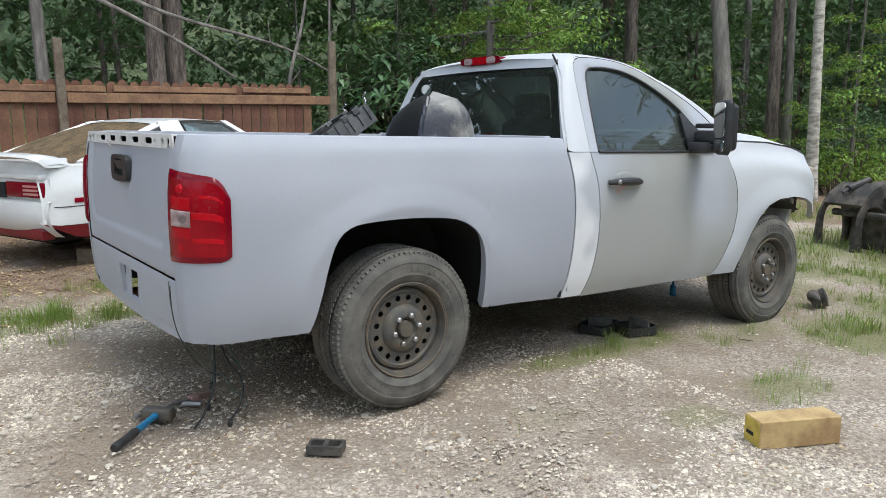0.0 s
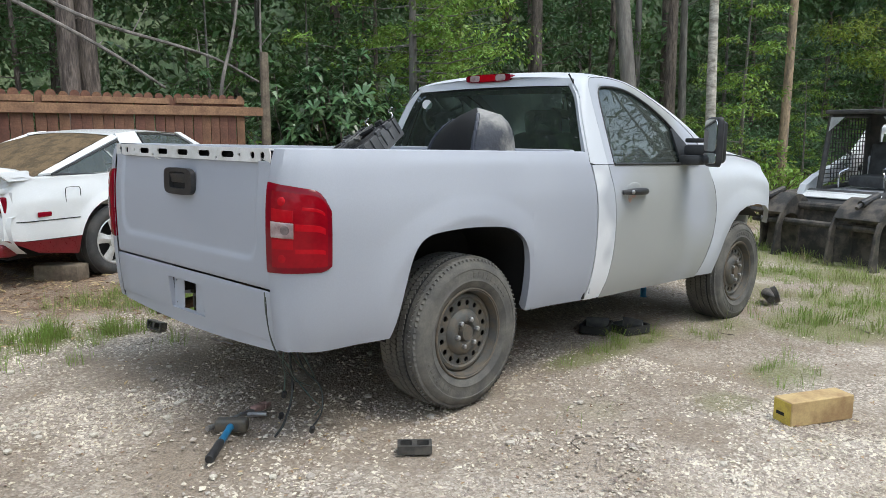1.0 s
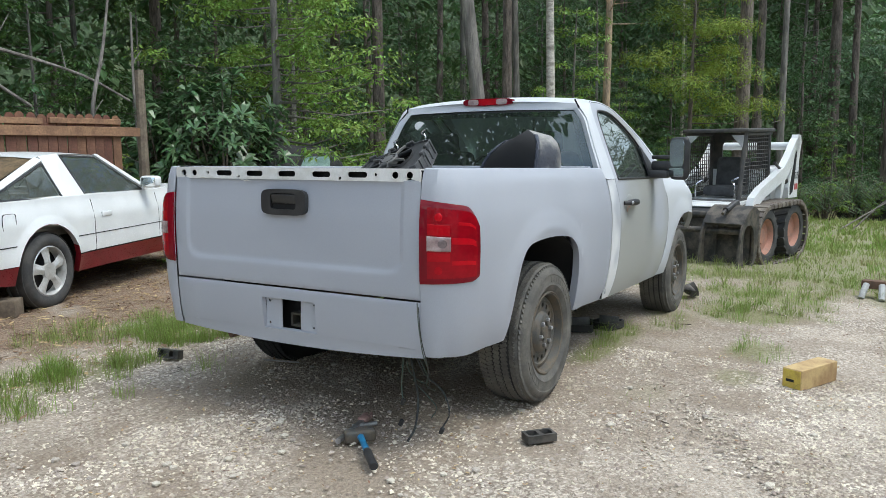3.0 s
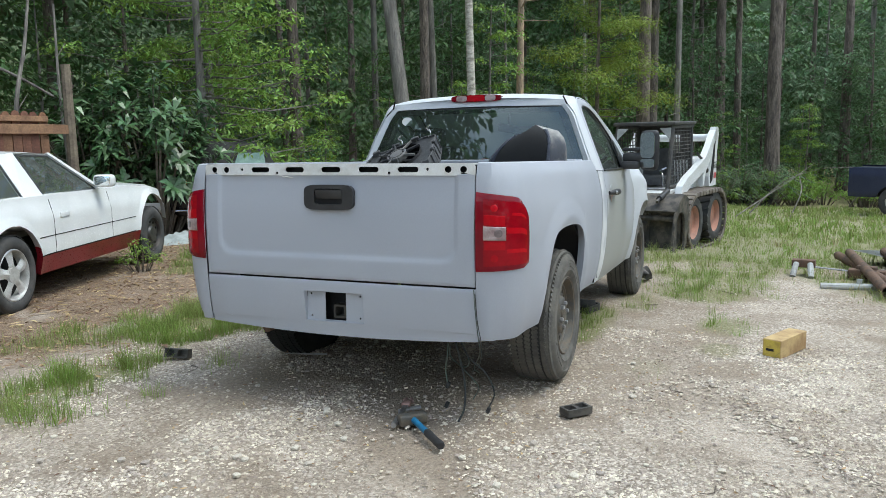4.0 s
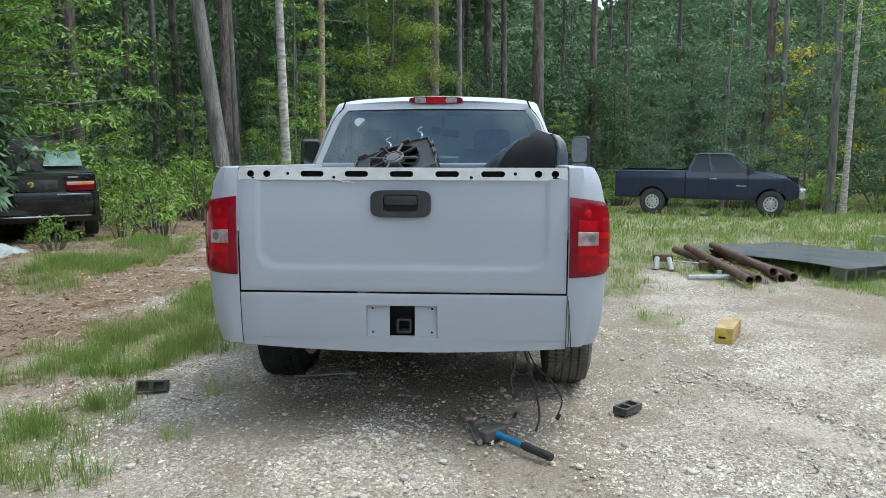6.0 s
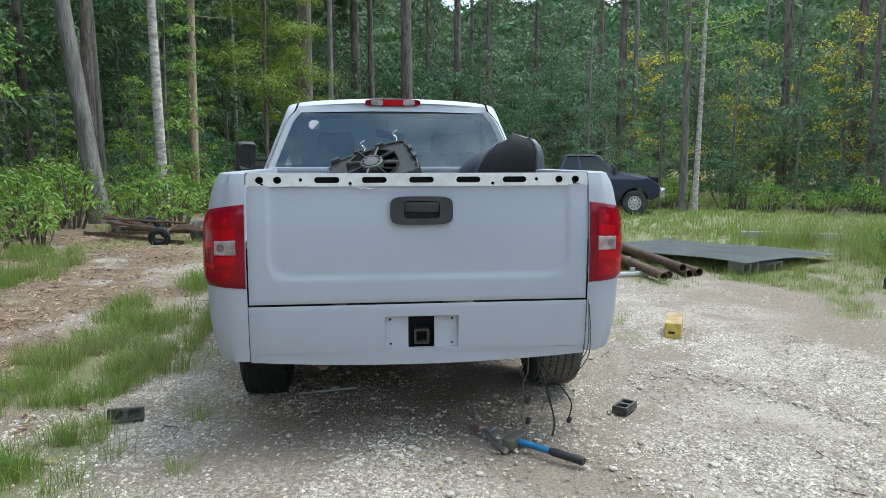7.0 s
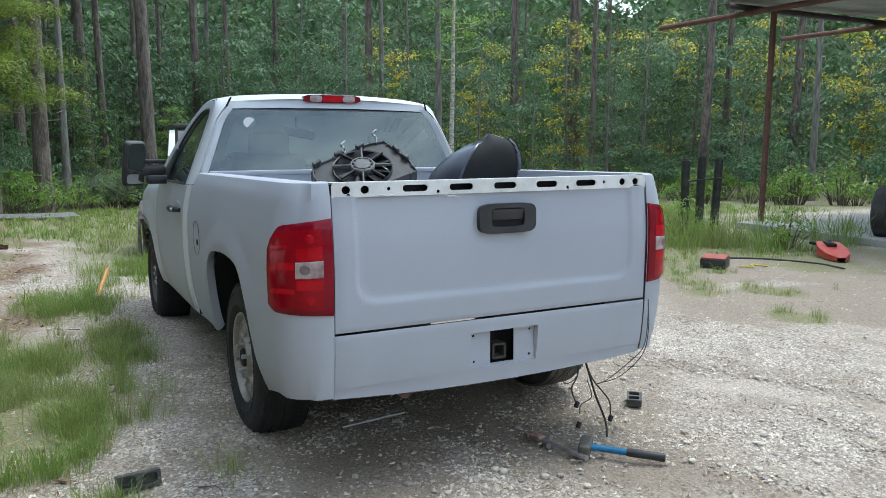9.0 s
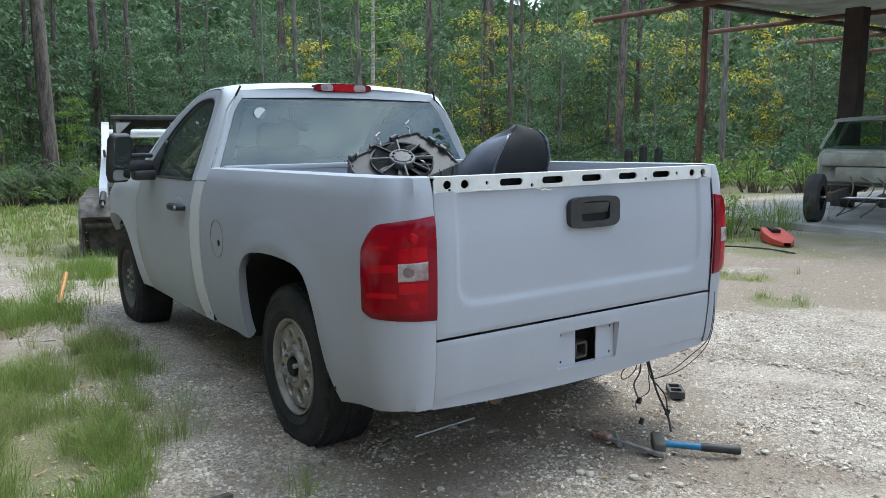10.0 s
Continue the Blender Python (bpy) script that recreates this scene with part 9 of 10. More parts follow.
for pts in (((-0.95, -0.5, 0.05), (0.9, -0.42, 0.10)), ((-0.9, 0.62, 0.05), (0.95, 0.55, 0.12)), ((-0.85, -0.55, 0.06), (-0.85, 0.68, 0.30)), ((0.45, -0.5, 0.10), (0.50, 0.62, 0.42)), ((0.1, -0.48, 0.04), (0.9, 0.5, 0.10))):
    bm = bmesh.new()
    a, b = Vector(pts[0]), Vector(pts[1])
    r = frame_of(b - a).to_4x4()
    for off, size in (((0.0, 0.025), (0.006, 0.055)), ((0.025, 0.0), (0.055, 0.006))):
        box(bm, (a + b) / 2 + r.to_3x3() @ Vector((*off, 0)), (*size, (b - a).length), r)
    part("angle_iron", bm, rust, t, "rusty angle iron")
for x, y in ((0.62, -0.62), (-0.55, 0.72)):
    bm = bmesh.new()
    lathe(bm, [(0.07, 0.05), (0.12, 0.055), (0.155, 0.03), (0.155, -0.03), (0.12, -0.055), (0.07, -0.05)], pose(x, y, 0.15, 78, 0, 25), 24, True)
    part("small_tyre", bm, rubber_clean, t, "small perished black tyre")
# a pale board in the grass by the woods
bm = bmesh.new()
rows = [[(x, y, 0.10 + 0.02 * math.sin(x * 2.1) - 0.03 * y) for y in (-0.45, -0.2, 0.0, 0.2, 0.45)] for x in (-1.1, -0.7, -0.3, 0.1, 0.5, 0.9, 1.2)]
loft(bm, rows)
bmesh.ops.solidify(bm, geom=list(bm.faces), thickness=0.02)
bmesh.ops.recalc_face_normals(bm, faces=bm.faces)
board = tagged(part("pale_board", bm, pale_grey), "weathered pale board lying in the grass", "board")
board.matrix_basis = pose(20.5, 6.2, gz(20.5, 6.2), 0, 0, 98)

# pick handle stuck in the gravel
t = thing("orange_hatchet", pose(5.60, 5.53, gz(5.6, 5.53), 0, 0, 0), "orange-handled hatchet leaning in the gravel", "hatchet")
bm = bmesh.new()
tube(bm, [(0.0, 0.0, 0.01), (0.18, -0.06, 0.12), (0.38, -0.13, 0.23)], [0.02, 0.017, 0.021], 8)
part("handle", bm, surf("orange_handle", (0.55, 0.26, 0.05), (0.42, 0.19, 0.04), 0.5, 20, 0.05), t, "orange handle")
bm = bmesh.new()
box(bm, (0.0, 0.0, 0.03), (0.05, 0.12, 0.05), r=0.01)
part("head", bm, steel_dark, t)

# sledgehammer
def lay(p, q):
    """A pose at p on the ground with x towards q."""
    d = Vector(q) - Vector(p)
    return pose(p[0], p[1], gz(p[0], p[1]), 0, 0, math.degrees(math.atan2(d.y, d.x)))


blue_grip = surf("blue_fibreglass", (0.03, 0.22, 0.42), (0.025, 0.15, 0.3), 0.4, 14, 0.05)
t = thing("sledgehammer", lay((0.885, 3.71), (0.63, 3.45)), "small sledgehammer with a blue and black handle on the gravel", "hammer")
bm = bmesh.new()
box(bm, (0, 0, 0.035), (0.058, 0.15, 0.058), r=0.012, seg=3)
part("head", bm, steel_rusty, t, "brown rusty steel head")
bm = bmesh.new()
tube(bm, [(0.02, 0, 0.035), (0.06, 0, 0.034), (0.18, 0, 0.030), (0.20, 0, 0.030)], [0.018, 0.015, 0.016, 0.017], 12)
part("shaft", bm, blue_grip, t, "blue shaft")
bm = bmesh.new()
tube(bm, [(0.19, 0, 0.030), (0.21, 0, 0.030), (0.30, 0, 0.027), (0.355, 0, 0.026), (0.365, 0, 0.026)], [0.017, 0.020, 0.019, 0.021, 0.017], 12)
part("grip", bm, black_plastic, t, "black rubber grip")

t = thing("pipe_wrench", lay((1.13, 3.845), (0.76, 3.765)), "worn steel wrench with a pinkish jaw on the gravel", "wrench")
bm = bmesh.new()
loft(bm, [[(x, -w, 0.012), (x, w, 0.012), (x, w, 0.026), (x, -w, 0.026)] for x, w in ((0.05, 0.014), (0.15, 0.011), (0.28, 0.012), (0.33, 0.014))], True)
tube(bm, [(0.33, 0, 0.019), (0.345, 0, 0.019)], 0.014, 8)
part("handle", bm, steel, t, "bright steel handle")
bm = bmesh.new()
box(bm, (0.03, 0, 0.022), (0.07, 0.05, 0.03), r=0.01)
box(bm, (-0.02, 0.016, 0.022), (0.05, 0.016, 0.026), Matrix.Rotation(0.3, 4, "Z"), 0.005)
box(bm, (-0.02, -0.018, 0.022), (0.04, 0.014, 0.026), Matrix.Rotation(-0.3, 4, "Z"), 0.005)
part("jaw", bm, surf("pink_worn", (0.36, 0.22, 0.19), (0.2, 0.12, 0.1), 0.6, 20, 0.1), t, "worn pinkish jaw")
bm = bmesh.new()
tube(bm, [(1.00, 3.84, gz(1, 3.8) + 0.014), (1.10, 3.76, gz(1, 3.8) + 0.014)], 0.012, 10)
tagged(part("socket", bm, steel), "short bright steel socket on the gravel", "socket")

# two hollow black blocks
bm = bmesh.new()
holed(bm, [(-0.062, -0.034), (0.062, -0.034), (0.062, 0.034), (-0.062, 0.034)], [ring(-0.030, 0.001, 0.022, 0.024, 16, 6), ring(0.030, 0.001, 0.022, 0.024, 16, 6)], 0.045, Matrix.Translation((0, 0, 0.048)))
box(bm, (0, 0, 0.012), (0.118, 0.062, 0.006))
blk = tagged(part("plastic_block", bm, surf("dusty_plastic", (0.05, 0.048, 0.045), (0.10, 0.09, 0.078), 0.6, 18, 0.1, 300)), "small hollow black plastic block on the gravel", "block", "black blocks")
blk.matrix_basis = pose(1.365, 2.985, gz(1.365, 2.985), 0, 0, -42) @ Matrix.Diagonal((1.22, 1.22, 0.85, 1))
copy_thing(blk, pose(1.44, 5.635, gz(1.44, 5.635) + 0.03, 78, 0, -84) @ Matrix.Diagonal((1.15, 0.72, 1.3, 1)))

# squared timber offcut
timber = surf("timber", (0.50, 0.36, 0.17), (0.33, 0.21, 0.10), 0.8, 7, 0.1, 90, grain=0.1)
timber_end = surf("timber_end", (0.56, 0.43, 0.08), (0.42, 0.30, 0.07), 0.8, 16, 0.2, 90)
t = thing("timber_block", pose(3.125, 1.925, gz(3.1, 1.9), 0, 0, -26), "short squared timber with yellow painted ends", "timber")
bm = bmesh.new()
box(bm, (0, 0, 0.064), (0.39, 0.125, 0.125), r=0.003, seg=1)
part("timber_body", bm, timber, t)
for s in (-1, 1):
    bm = bmesh.new()
    box(bm, (s * 0.1965, 0, 0.064), (0.004, 0.112, 0.112), r=0.001, seg=1)
    e = part("end_face", bm, timber_end, t, "yellow painted end")
    bm = bmesh.new()
    box(bm, (s * 0.1995, 0.01, 0.055), (0.003, 0.05, 0.016))
    part("stencil_bar", bm, gap_black, e)

# black trays and loose parts under the truck
for x, y, a, w in ((3.72, 3.62, 20, 0.26), (3.90, 3.46, -15, 0.24)):
    t = thing("plastic_tray", pose(x, y, gz(x, y), 0, 0, a), "black plastic battery tray on the ground", "tray", "black trays")
    bm = bmesh.new()
    holed(bm, ring(0, 0, w / 2, 0.10, 24, 7), [ring(0, 0, w / 2 - 0.012, 0.088, 24, 7)], 0.055, Matrix.Translation((0, 0, 0.062)))
    box(bm, (0, 0, 0.010), (w * 0.95, 0.18, 0.008))
    part("tray_wall", bm, black_plastic, t)
    bm = bmesh.new()
    box(bm, (0.03, 0, 0.06), (0.012, 0.16, 0.07), Matrix.Rotation(0.3, 4, "Z"), 0.003)
    part("divider", bm, grey_plastic, t)
t = thing("steering_knuckle", pose(5.7, 3.2, gz(5.7, 3.2), 0, 0, 30), "dark greasy steering knuckle on the ground", "car part")
bm = bmesh.new()
tube(bm, [(-0.12, 0, 0.06), (0, 0.02, 0.09), (0.13, 0, 0.06)], [0.035, 0.05, 0.03], 10)
lathe(bm, [(0.03, 0.0), (0.07, 0.0), (0.075, 0.04), (0.03, 0.05)], pose(0.03, -0.03, 0.07, 70, 0, 0), 20)
part("casting", bm, steel_black, t)
t = thing("bottle_jack", pose(5.0, 4.0, gz(5.0, 4.0)) @ Matrix.Scale(0.55, 4), "small blue bottle jack under the truck", "jack")
bm = bmesh.new()
lathe(bm, [(0.005, 0), (0.06, 0.0), (0.06, 0.02), (0.045, 0.03), (0.045, 0.16), (0.02, 0.18), (0.02, 0.24), (0.005, 0.24)], Matrix(), 20)
part("jack_body", bm, blue_grip, t)
# wood chock behind the coupe's wheel
bm = bmesh.new()
box(bm, (0, 0, 0.075), (0.42, 0.2, 0.15), r=0.012)
ch = tagged(part("wooden_chock", bm, post_grey), "weathered wooden block beside the coupe's wheel", "block")
ch.matrix_basis = pose(1.60, 7.98, gz(1.6, 8.0), 0, 0, -50)
# pale tarp behind the coupe
bm = bmesh.new()
rows = []
for i in range(17):
    rows.append([(6.1 + 1.1 * i / 16, 9.65 + 0.9 * j / 12, gz(6.5, 9.5) - 0.03 + 0.13 * math.sin(math.pi * i / 16) * math.sin(math.pi * j / 12) * (1 + 0.9 * noise.noise(Vector((i * 0.5, j * 0.5, 3))))) for j in range(13)])
loft(bm, rows)
tagged(part("pale_tarp", bm, surf("tarp", (0.42, 0.46, 0.45), (0.3, 0.33, 0.32), 0.6, 4, 0.2, 30), angle=70), "crumpled pale grey tarp on the ground", "tarp")
# red floor jack under the carport's edge
t = thing("red_floor_jack", pose(4.95, -3.72, gz(4.9, -3.7), 0, 0, -40), "flat red floor jack lying in the grass", "jack")
bm = bmesh.new()
loft(bm, [[(x, -w, z), (x, w, z), (x, w, z + h), (x, -w, z + h)] for x, w, z, h in ((-0.5, 0.05, 0.02, 0.05), (-0.3, 0.16, 0.02, 0.09), (0.0, 0.18, 0.03, 0.12), (0.25, 0.14, 0.05, 0.14), (0.55, 0.05, 0.07, 0.06))], True)
part("jack_frame", bm, surf("jack_red", (0.55, 0.07, 0.045), (0.4, 0.06, 0.04), 0.45, 6, 0.05), t, "bright red frame", 30)
bm = bmesh.new()
box(bm, (0.12, 0, 0.17), (0.3, 0.12, 0.05), r=0.01)
tube(bm, [(0.3, 0, 0.12), (0.75, 0.1, 0.10)], 0.02, 8)
part("jack_arm", bm, gap_black, t, "black lifting arm")

# wires hanging from the truck's corner
wire_dark = surf("wire_dark", (0.02, 0.02, 0.02), (0.035, 0.04, 0.035), 0.6, 20, 0)
wire_green = surf("wire_green", (0.05, 0.085, 0.07), (0.10, 0.11, 0.09), 0.6, 20, 0)
harness = thing("wire_harness", pose(0, 0, 0), "loose wiring harness hanging from the truck's rear corner", "wires")
wires = (
    ([(1.12, 3.58, 0.60), (1.10, 3.54, 0.48), (1.08, 3.50, 0.34), (1.02, 3.48, 0.22), (0.98, 3.50, 0.155)], 0.008, wire_dark),
    ([(1.13, 3.57, 0.60), (1.14, 3.50, 0.45), (1.18, 3.42, 0.36), (1.14, 3.36, 0.27), (1.10, 3.38, 0.20)], 0.006, wire_dark),
    ([(1.12, 3.60, 0.60), (1.10, 3.60, 0.46), (1.12, 3.62, 0.38), (1.10, 3.60, 0.30)], 0.006, wire_green),
    ([(0.872, 3.37, 0.86), (0.874, 3.365, 0.76), (0.90, 3.36, 0.62), (0.98, 3.38, 0.52), (1.06, 3.44, 0.42), (1.14, 3.44, 0.37)], 0.0035, wire_green),
    ([(0.874, 3.365, 0.84), (0.878, 3.355, 0.70), (0.92, 3.35, 0.57), (1.02, 3.40, 0.44), (1.12, 3.47, 0.38)], 0.003, wire_dark),
    ([(1.13, 3.57, 0.60), (1.2, 3.52, 0.42), (1.24, 3.56, 0.36), (1.20, 3.62, 0.42), (1.14, 3.60, 0.50)], 0.004, wire_green),
    ([(1.10, 3.54, 0.42), (1.16, 3.46, 0.30), (1.22, 3.48, 0.24), (1.2, 3.5, 0.2)], 0.004, wire_green),
)
for pts, r, mtl in wires:
    bm = bmesh.new()
    tube(bm, spline(pts, 22), r * 0.7, 6)
    part("wire", bm, mtl, harness)
for p in ((1.10, 3.60, 0.30), (1.10, 3.38, 0.19), (1.08, 3.60, 0.20)):
    bm = bmesh.new()
    box(bm, p, (0.02, 0.02, 0.034), Matrix.Rotation(0.4, 4, "X"), 0.005)
    part("connector", bm, black_plastic, harness, "black plug connector")
bm = bmesh.new()
tube(bm, [(1.35, 4.75, 0.30), (1.32, 4.45, 0.33)], 0.005, 6)
tagged(part("steel_rod", bm, steel), "thin bright steel rod under the truck", "rod")

# fallen limbs by the far truck
for pts in ([(20.5, 2.6, -0.7), (21.4, 1.9, -0.25), (22.2, 1.2, 0.2), (23.0, 0.5, 0.7)], [(22.0, 2.3, -0.8), (22.6, 1.4, 0.1), (23.2, 0.4, 0.5), (23.5, -0.6, 0.55)], [(21.0, 1.2, -0.8), (21.6, 0.9, -0.1), (22.6, 0.9, 0.3), (23.8, 0.8, 0.2)], [(28.0, -1.0, -1.0), (27.2, -2.2, 0.8), (27.0, -4.0, 1.9), (26.6, -6.0, 1.6)]):
    bm = bmesh.new()
    tube(bm, spline(pts, 14), [0.022 - 0.0012 * k for k in range(14)], 6)
    tagged(part("fallen_branch", bm, bark_grey), "pale fallen branch in the undergrowth", "branch", "fallen branches")


# ---- gravel, grass and litter ----
stone_mat = surf("gravel_stone", (0.60, 0.53, 0.445), (0.40, 0.335, 0.265), 0.9, 3, 0.2, 120, island=0.4)
stone_mat_one = surf("gravel_stone_large", (0.55, 0.50, 0.435), (0.36, 0.31, 0.255), 0.85, 9, 0.2, 120, rand=0.3)
grass_mat = surf("grass_blade", (0.23, 0.325, 0.07), (0.33, 0.365, 0.135), 0.55, 0.8, 0, island=0.35, trans=0.45)
dry_mat = surf("dry_leaf", (0.42, 0.29, 0.17), (0.20, 0.12, 0.065), 0.9, 2.0, 0, island=0.5)
rg = np.random.RandomState(5)


def height(p):
    return np.array([gz(x, y) + (0.018 * nz(x, y, 1.1) + 0.008 * nz(x, y, 4.0, 5.0)) for x, y in p])


def scatter(n, xr, yr, keep):
    """Random places in a box of the plan, kept where keep(x, y) says."""
    out = []
    while len(out) < n:
        x, y = rg.uniform(*xr), rg.uniform(*yr)
        if rg.uniform() < keep(x, y):
            out.append((x, y))
    return np.array(out)


def bare(x, y):
    g, l = cover(x, y)
    k = (1 - 0.85 * g) * (1 - 0.9 * l)
    d = math.hypot(x - 4.0, y + 2.2)
    trk = max(smooth(0.28, 0.1, abs(d - 5.1)), smooth(0.28, 0.1, abs(d - 6.7))) * smooth(3.5, 1.5, x)
    return k * (0.25 + 0.75 * smooth(-0.25, 0.2, nz(x, y, 1.3, 2.0))) * (1 - 0.7 * trk) * (1 - 0.6 * soil(x, y))


def stones(name, places, lo, hi, material, parent=None):
    n = len(places)
    base = np.array([(1, 0, 0), (-1, 0, 0), (0, 1, 0), (0, -1, 0), (0, 0, 1)], dtype=float)
    tri = np.array([(0, 2, 4), (2, 1, 4), (1, 3, 4), (3, 0, 4)])
    r = lo + (hi - lo) * rg.uniform(0, 1, n) ** 2.2
    v = base[None] * (rg.uniform(0.6, 1.25, (n, 5, 1))) + rg.normal(size=(n, 5, 3)) * np.array((0.25, 0.25, 0.12))
    v *= r[:, None, None] * np.stack([np.ones(n), rg.uniform(0.6, 1, n), rg.uniform(0.4, 0.75, n)], 1)[:, None, :]
    a = rg.uniform(0, 2 * np.pi, n)
    c, s = np.cos(a)[:, None], np.sin(a)[:, None]
    x, y = v[..., 0] * c - v[..., 1] * s, v[..., 0] * s + v[..., 1] * c
    v = np.stack([x, y, v[..., 2]], -1)
    v[..., 0] += places[:, None, 0]
    v[..., 1] += places[:, None, 1]
    v[..., 2] += height(places)[:, None] + r[:, None] * 0.02
    f = (tri[None] + 5 * np.arange(n)[:, None, None]).reshape(-1, 3)
    me = bpy.data.meshes.new(name)
    me.from_pydata(v.reshape(-1, 3).tolist(), [], f.tolist())
    me.materials.append(material)
    ob = new(name, me)
    return ob


near = scatter(90000, (-1.6, 3.4), (0.9, 6.2), bare)
wide = scatter(26000, (-2.0, 8.0), (-4.0, 7.0), bare)
tagged(stones("gravel", np.concatenate([near, wide]), 0.003, 0.015, stone_mat), "pale crushed limestone gravel", "gravel", kind="stuff")

ground = bpy.data.objects["ground"]
protos = []
for k in range(6):
    bm = bmesh.new()
    bmesh.ops.create_icosphere(bm, subdivisions=1, radius=1)
    for v in bm.verts:
        v.co *= 1 + 0.35 * noise.noise(v.co * 1.7 + Vector((k * 5, 0, 0)))
        v.co.z *= 0.6
    me = bpy.data.meshes.new("stone")
    bm.to_mesh(me)
    bm.free()
    me.materials.append(stone_mat_one)
    protos.append(me)
for x, y in scatter(290, (-1.0, 2.6), (1.8, 5.4), bare):
    ob = new("stone", protos[rg.randint(6)])
    ob.parent = ground
    s = 0.010 + 0.014 * rg.uniform() ** 2
    ob.matrix_basis = pose(x, y, gz(x, y) + 0.018 * nz(x, y, 1.1) + s * 0.3, 0, 0, rg.uniform(0, 360)) @ Matrix.Scale(s, 4)


def blades(name, tufts, singles, per, r, lo, hi, width, material, label):
    """Bunches of blades that splay from common roots, and single blades between them."""
    k = np.repeat(tufts, per, axis=0)
    grow = np.concatenate([np.repeat(rg.uniform(0.55, 1.3, len(tufts)), per), rg.uniform(0.35, 0.9, len(singles))])
    wide = np.repeat(rg.uniform(0.5, 1.5, len(tufts)), per)[:, None]
    off = np.concatenate([rg.normal(size=k.shape) * r * wide, rg.normal(size=(len(singles), 2)) * r])
    places = np.concatenate([k, singles]) + off * 0.7
    n = len(places)
    h = rg.uniform(lo, hi, n) * grow
    way = off / (np.linalg.norm(off, axis=1, keepdims=True) + 1e-6) + rg.normal(size=(n, 2)) * 0.6
    d = way * (h * rg.uniform(0.15, 0.95, n) ** 1.3)[:, None]
    b = rg.uniform(0, 2 * np.pi, n)
    w = np.stack([np.cos(b), np.sin(b)], 1) * (width * rg.uniform(0.6, 1.3, n))[:, None]
    z = height(places)
    v = np.zeros((n, 7, 3))
    v[:, 0, :2], v[:, 1, :2] = places - w, places + w
    v[:, 2, :2], v[:, 3, :2] = places + d * 0.22 + w * 0.85, places + d * 0.22 - w * 0.85
    v[:, 4, :2], v[:, 5, :2] = places + d * 0.6 + w * 0.55, places + d * 0.6 - w * 0.55
    v[:, 6, :2] = places + d * 1.1
    v[:, 0, 2] = v[:, 1, 2] = z - 0.01
    v[:, 2, 2] = v[:, 3, 2] = z + h * 0.5
    v[:, 4, 2] = v[:, 5, 2] = z + h * 0.84
    v[:, 6, 2] = z + h * 0.9
    k = 7 * np.arange(n)[:, None]
    me = bpy.data.meshes.new(name)
    quads = np.concatenate([np.array([[0, 1, 2, 3]]) + k, np.array([[3, 2, 4, 5]]) + k]).tolist()
    tris = (np.array([[5, 4, 6]]) + k).tolist()
    me.from_pydata(v.reshape(-1, 3).tolist(), [], quads + tris)
    me.materials.append(material)
    return tagged(new(name, me), label, "grass", kind="stuff")


def tufted(seed, cut=0.0):
    def keep(x, y):
        g, _ = cover(x, y)
        return max(0.0, g * smooth(cut - 0.1, cut + 0.25, nz(x, y, 3.2, seed) + 0.35 * (g - 0.4)))
    return keep


none = np.zeros((0, 2))
straw_mat = surf("grass_straw", (0.48, 0.41, 0.24), (0.34, 0.29, 0.15), 0.7, 0.8, 0, island=0.35, trans=0.3)
blades("grass", scatter(800, (-1.5, 8), (-1.5, 4.8), tufted(4.0, 0.0)), scatter(1800, (-1.5, 8), (-1.5, 4.8), tufted(4.0, -0.2)), 24, 0.034, 0.03, 0.11, 0.0012, grass_mat, "sparse tufts of green grass on the gravel")
blades("grass", scatter(1700, (-1.5, 8), (4.8, 8.8), tufted(4.0, 0.1)), scatter(9000, (-1.5, 8), (4.8, 8.8), tufted(4.0, -0.1)), 22, 0.042, 0.05, 0.16, 0.0016, grass_mat, "thick tufts of green grass beside the truck")
blades("dry_grass", scatter(260, (-1.5, 8), (-1.5, 8.8), tufted(4.0, -0.1)), scatter(1700, (-1.5, 8), (-1.5, 8.8), tufted(4.0, -0.2)), 8, 0.03, 0.03, 0.10, 0.0014, straw_mat, "dry straw-coloured grass among the green")
blades("lawn", scatter(1900, (5.2, 14.5), (-7, 9.5), tufted(5.0, -0.05)), scatter(7500, (5.2, 14.5), (-7, 9.5), tufted(5.0, -0.2)), 12, 0.05, 0.04, 0.14, 0.003, grass_mat, "rough green lawn")
blades("far_lawn", scatter(1600, (12, 30), (-14, 8), tufted(6.0, -0.15)), scatter(8000, (12, 30), (-14, 8), tufted(6.0, -0.3)), 12, 0.08, 0.06, 0.20, 0.010, grass_mat, "rough green lawn in the distance")
blades("dry_lawn", scatter(200, (5.2, 28), (-12, 7), tufted(5.0, -0.1)), none, 12, 0.07, 0.05, 0.16, 0.005, straw_mat, "dry seed heads and straw on the lawn")
blades("tall_grass", scatter(420, (5.6, 11.5), (-6.6, -2.2), lambda x, y: smooth(-0.1, 0.25, nz(x, y, 0.8, 1.0))), none, 12, 0.09, 0.2, 0.6, 0.004, grass_mat, "tall weeds and grass round the poles")


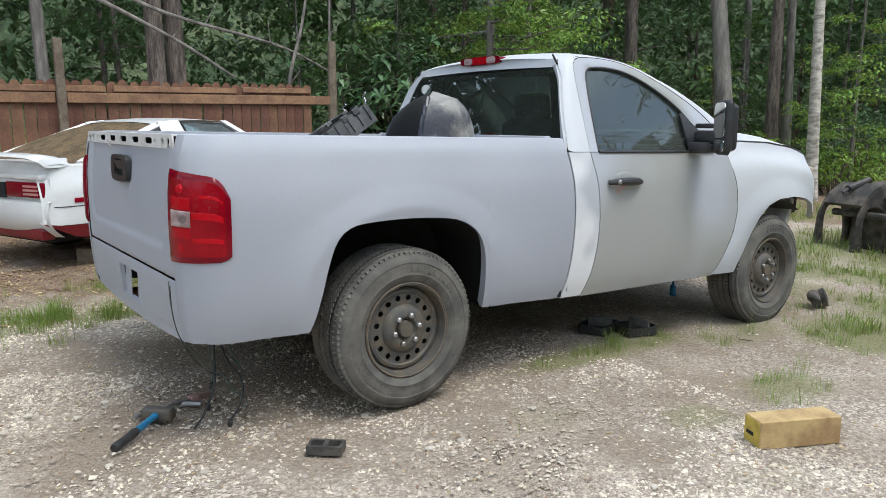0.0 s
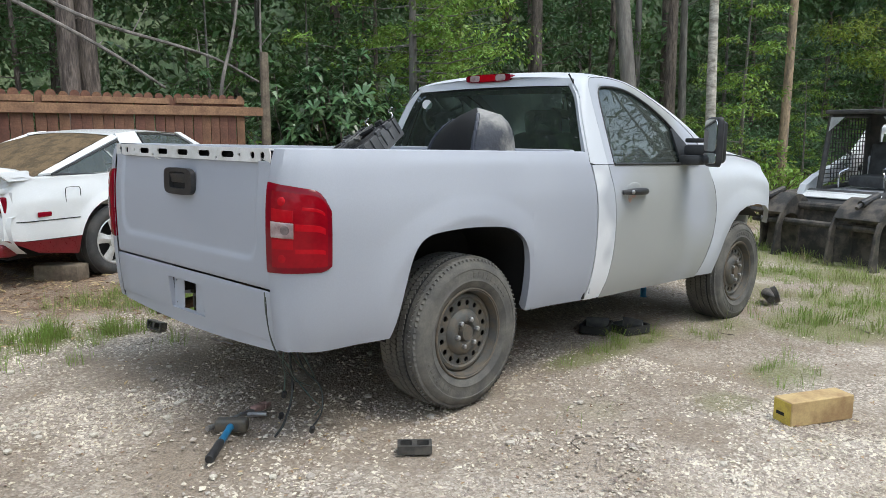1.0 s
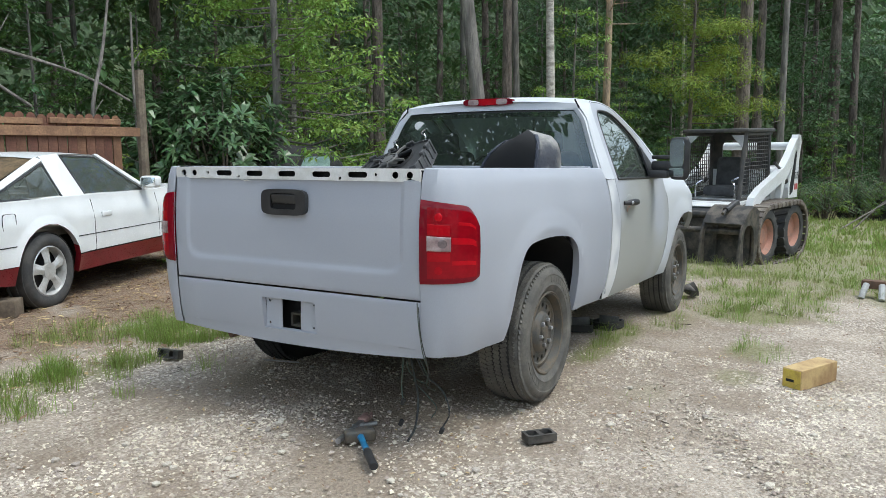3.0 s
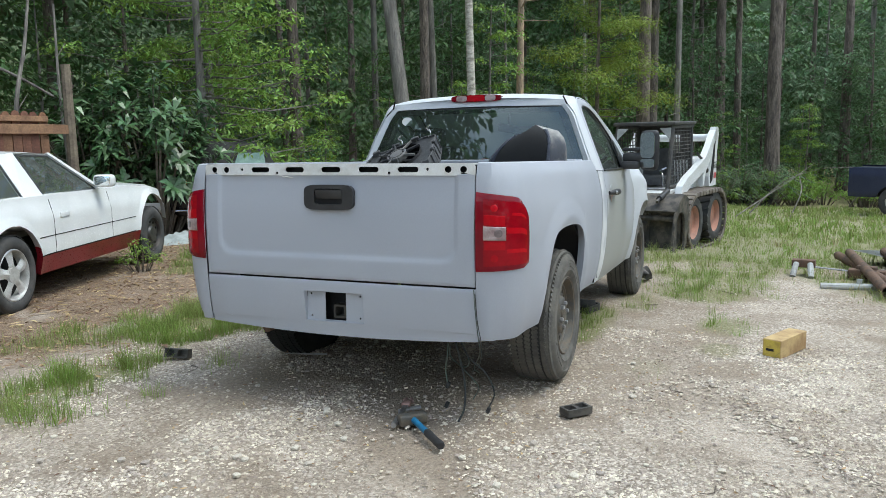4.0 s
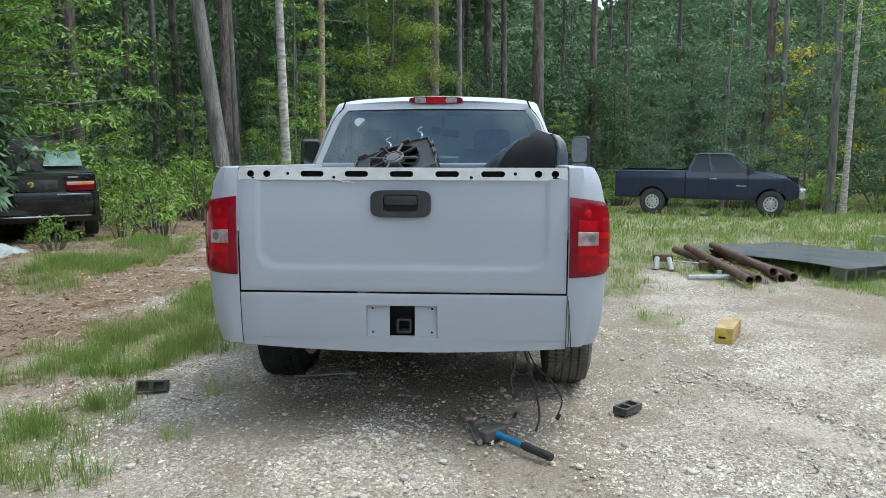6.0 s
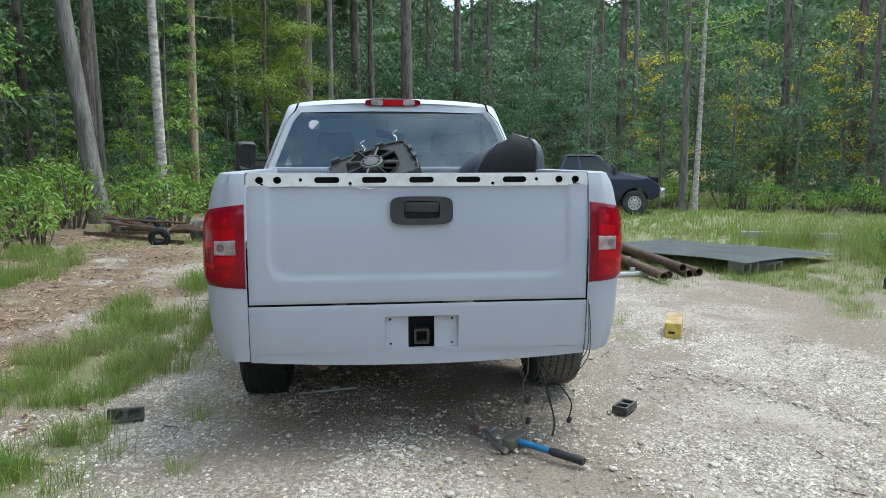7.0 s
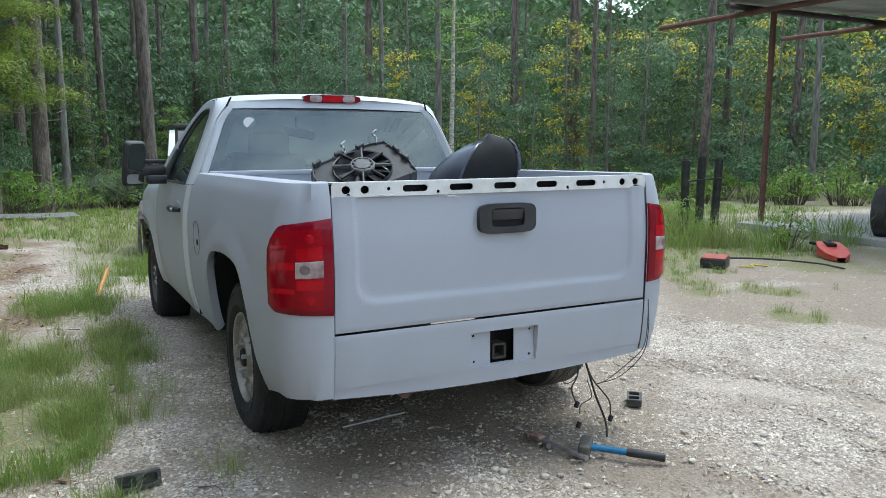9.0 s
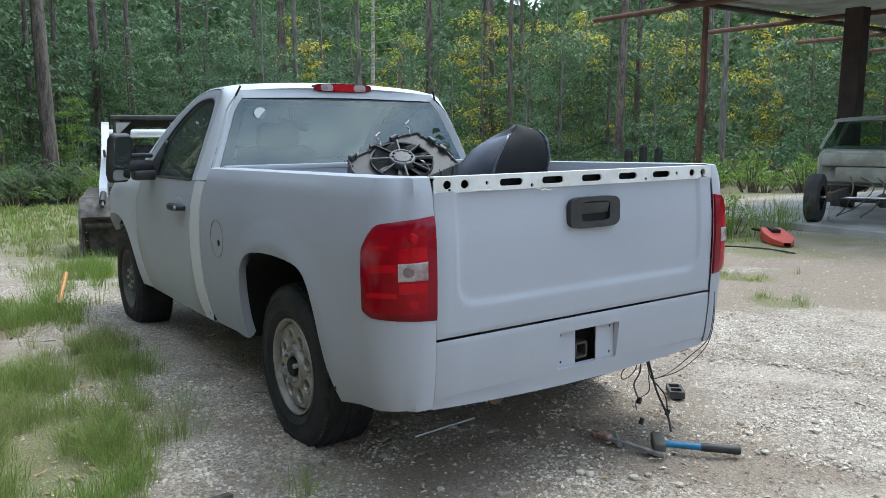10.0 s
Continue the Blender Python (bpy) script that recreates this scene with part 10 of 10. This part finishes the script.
def litter_keep(x, y):
    g, l = cover(x, y)
    return l * (1 - 0.6 * g) + 0.01


p5 = scatter(16000, (-1.5, 11), (4.6, 10.5), litter_keep)
z5 = height(p5) + rg.uniform(0.002, 0.02, len(p5))
ob = leaf_object("leaf_litter", np.column_stack([p5, z5]), 0.085, 0.24, dry_mat, None, 8, 0.0, "stuff", "dry brown leaves and pine straw")
ob["category"] = "leaves"
# flatten the fallen leaves on to the ground
co = np.empty(len(ob.data.vertices) * 3)
ob.data.vertices.foreach_get("co", co)
co = co.reshape(-1, 4, 3)
co[:, :, 2] = z5[:, None] + (co[:, :, 2] - z5[:, None]) * 0.25
ob.data.vertices.foreach_set("co", co.ravel())
# crumbs of leaf and bark on the gravel
p6 = scatter(5200, (-1.8, 7), (-1.0, 7.5), lambda x, y: 0.25 + 0.75 * smooth(0.0, 0.3, nz(x, y, 1.6, 12.0)))
z6 = height(p6) + rg.uniform(0.003, 0.012, len(p6))
ob = leaf_object("leaf_crumbs", np.column_stack([p6, z6]), 0.028, 0.4, dry_mat, None, 9, 0.0, "stuff", "brown crumbs of dry leaf and bark on the gravel")
ob["category"] = "leaves"
co = np.empty(len(ob.data.vertices) * 3)
ob.data.vertices.foreach_get("co", co)
co = co.reshape(-1, 4, 3)
co[:, :, 2] = z6[:, None] + (co[:, :, 2] - z6[:, None]) * 0.3
ob.data.vertices.foreach_set("co", co.ravel())
# twigs
for k in range(22):
    x, y = rg.uniform(-0.8, 5.5), rg.uniform(2.2, 7.5)
    bm = bmesh.new()
    a, ln = rg.uniform(0, 6.28), rg.uniform(0.08, 0.28)
    pts = [(x + math.cos(a + 0.5 * math.sin(j)) * ln * j / 4, y + math.sin(a + 0.4 * math.sin(j)) * ln * j / 4, 0) for j in range(5)]
    tube(bm, [(px, py, gz(px, py) + 0.018 * nz(px, py, 1.1) + 0.008) for px, py, _ in pts], [0.004, 0.0035, 0.003, 0.0025, 0.0015], 5)
    tagged(part("fallen_twig", bm, twig), "thin dry twig on the ground", "twig", "fallen twigs")
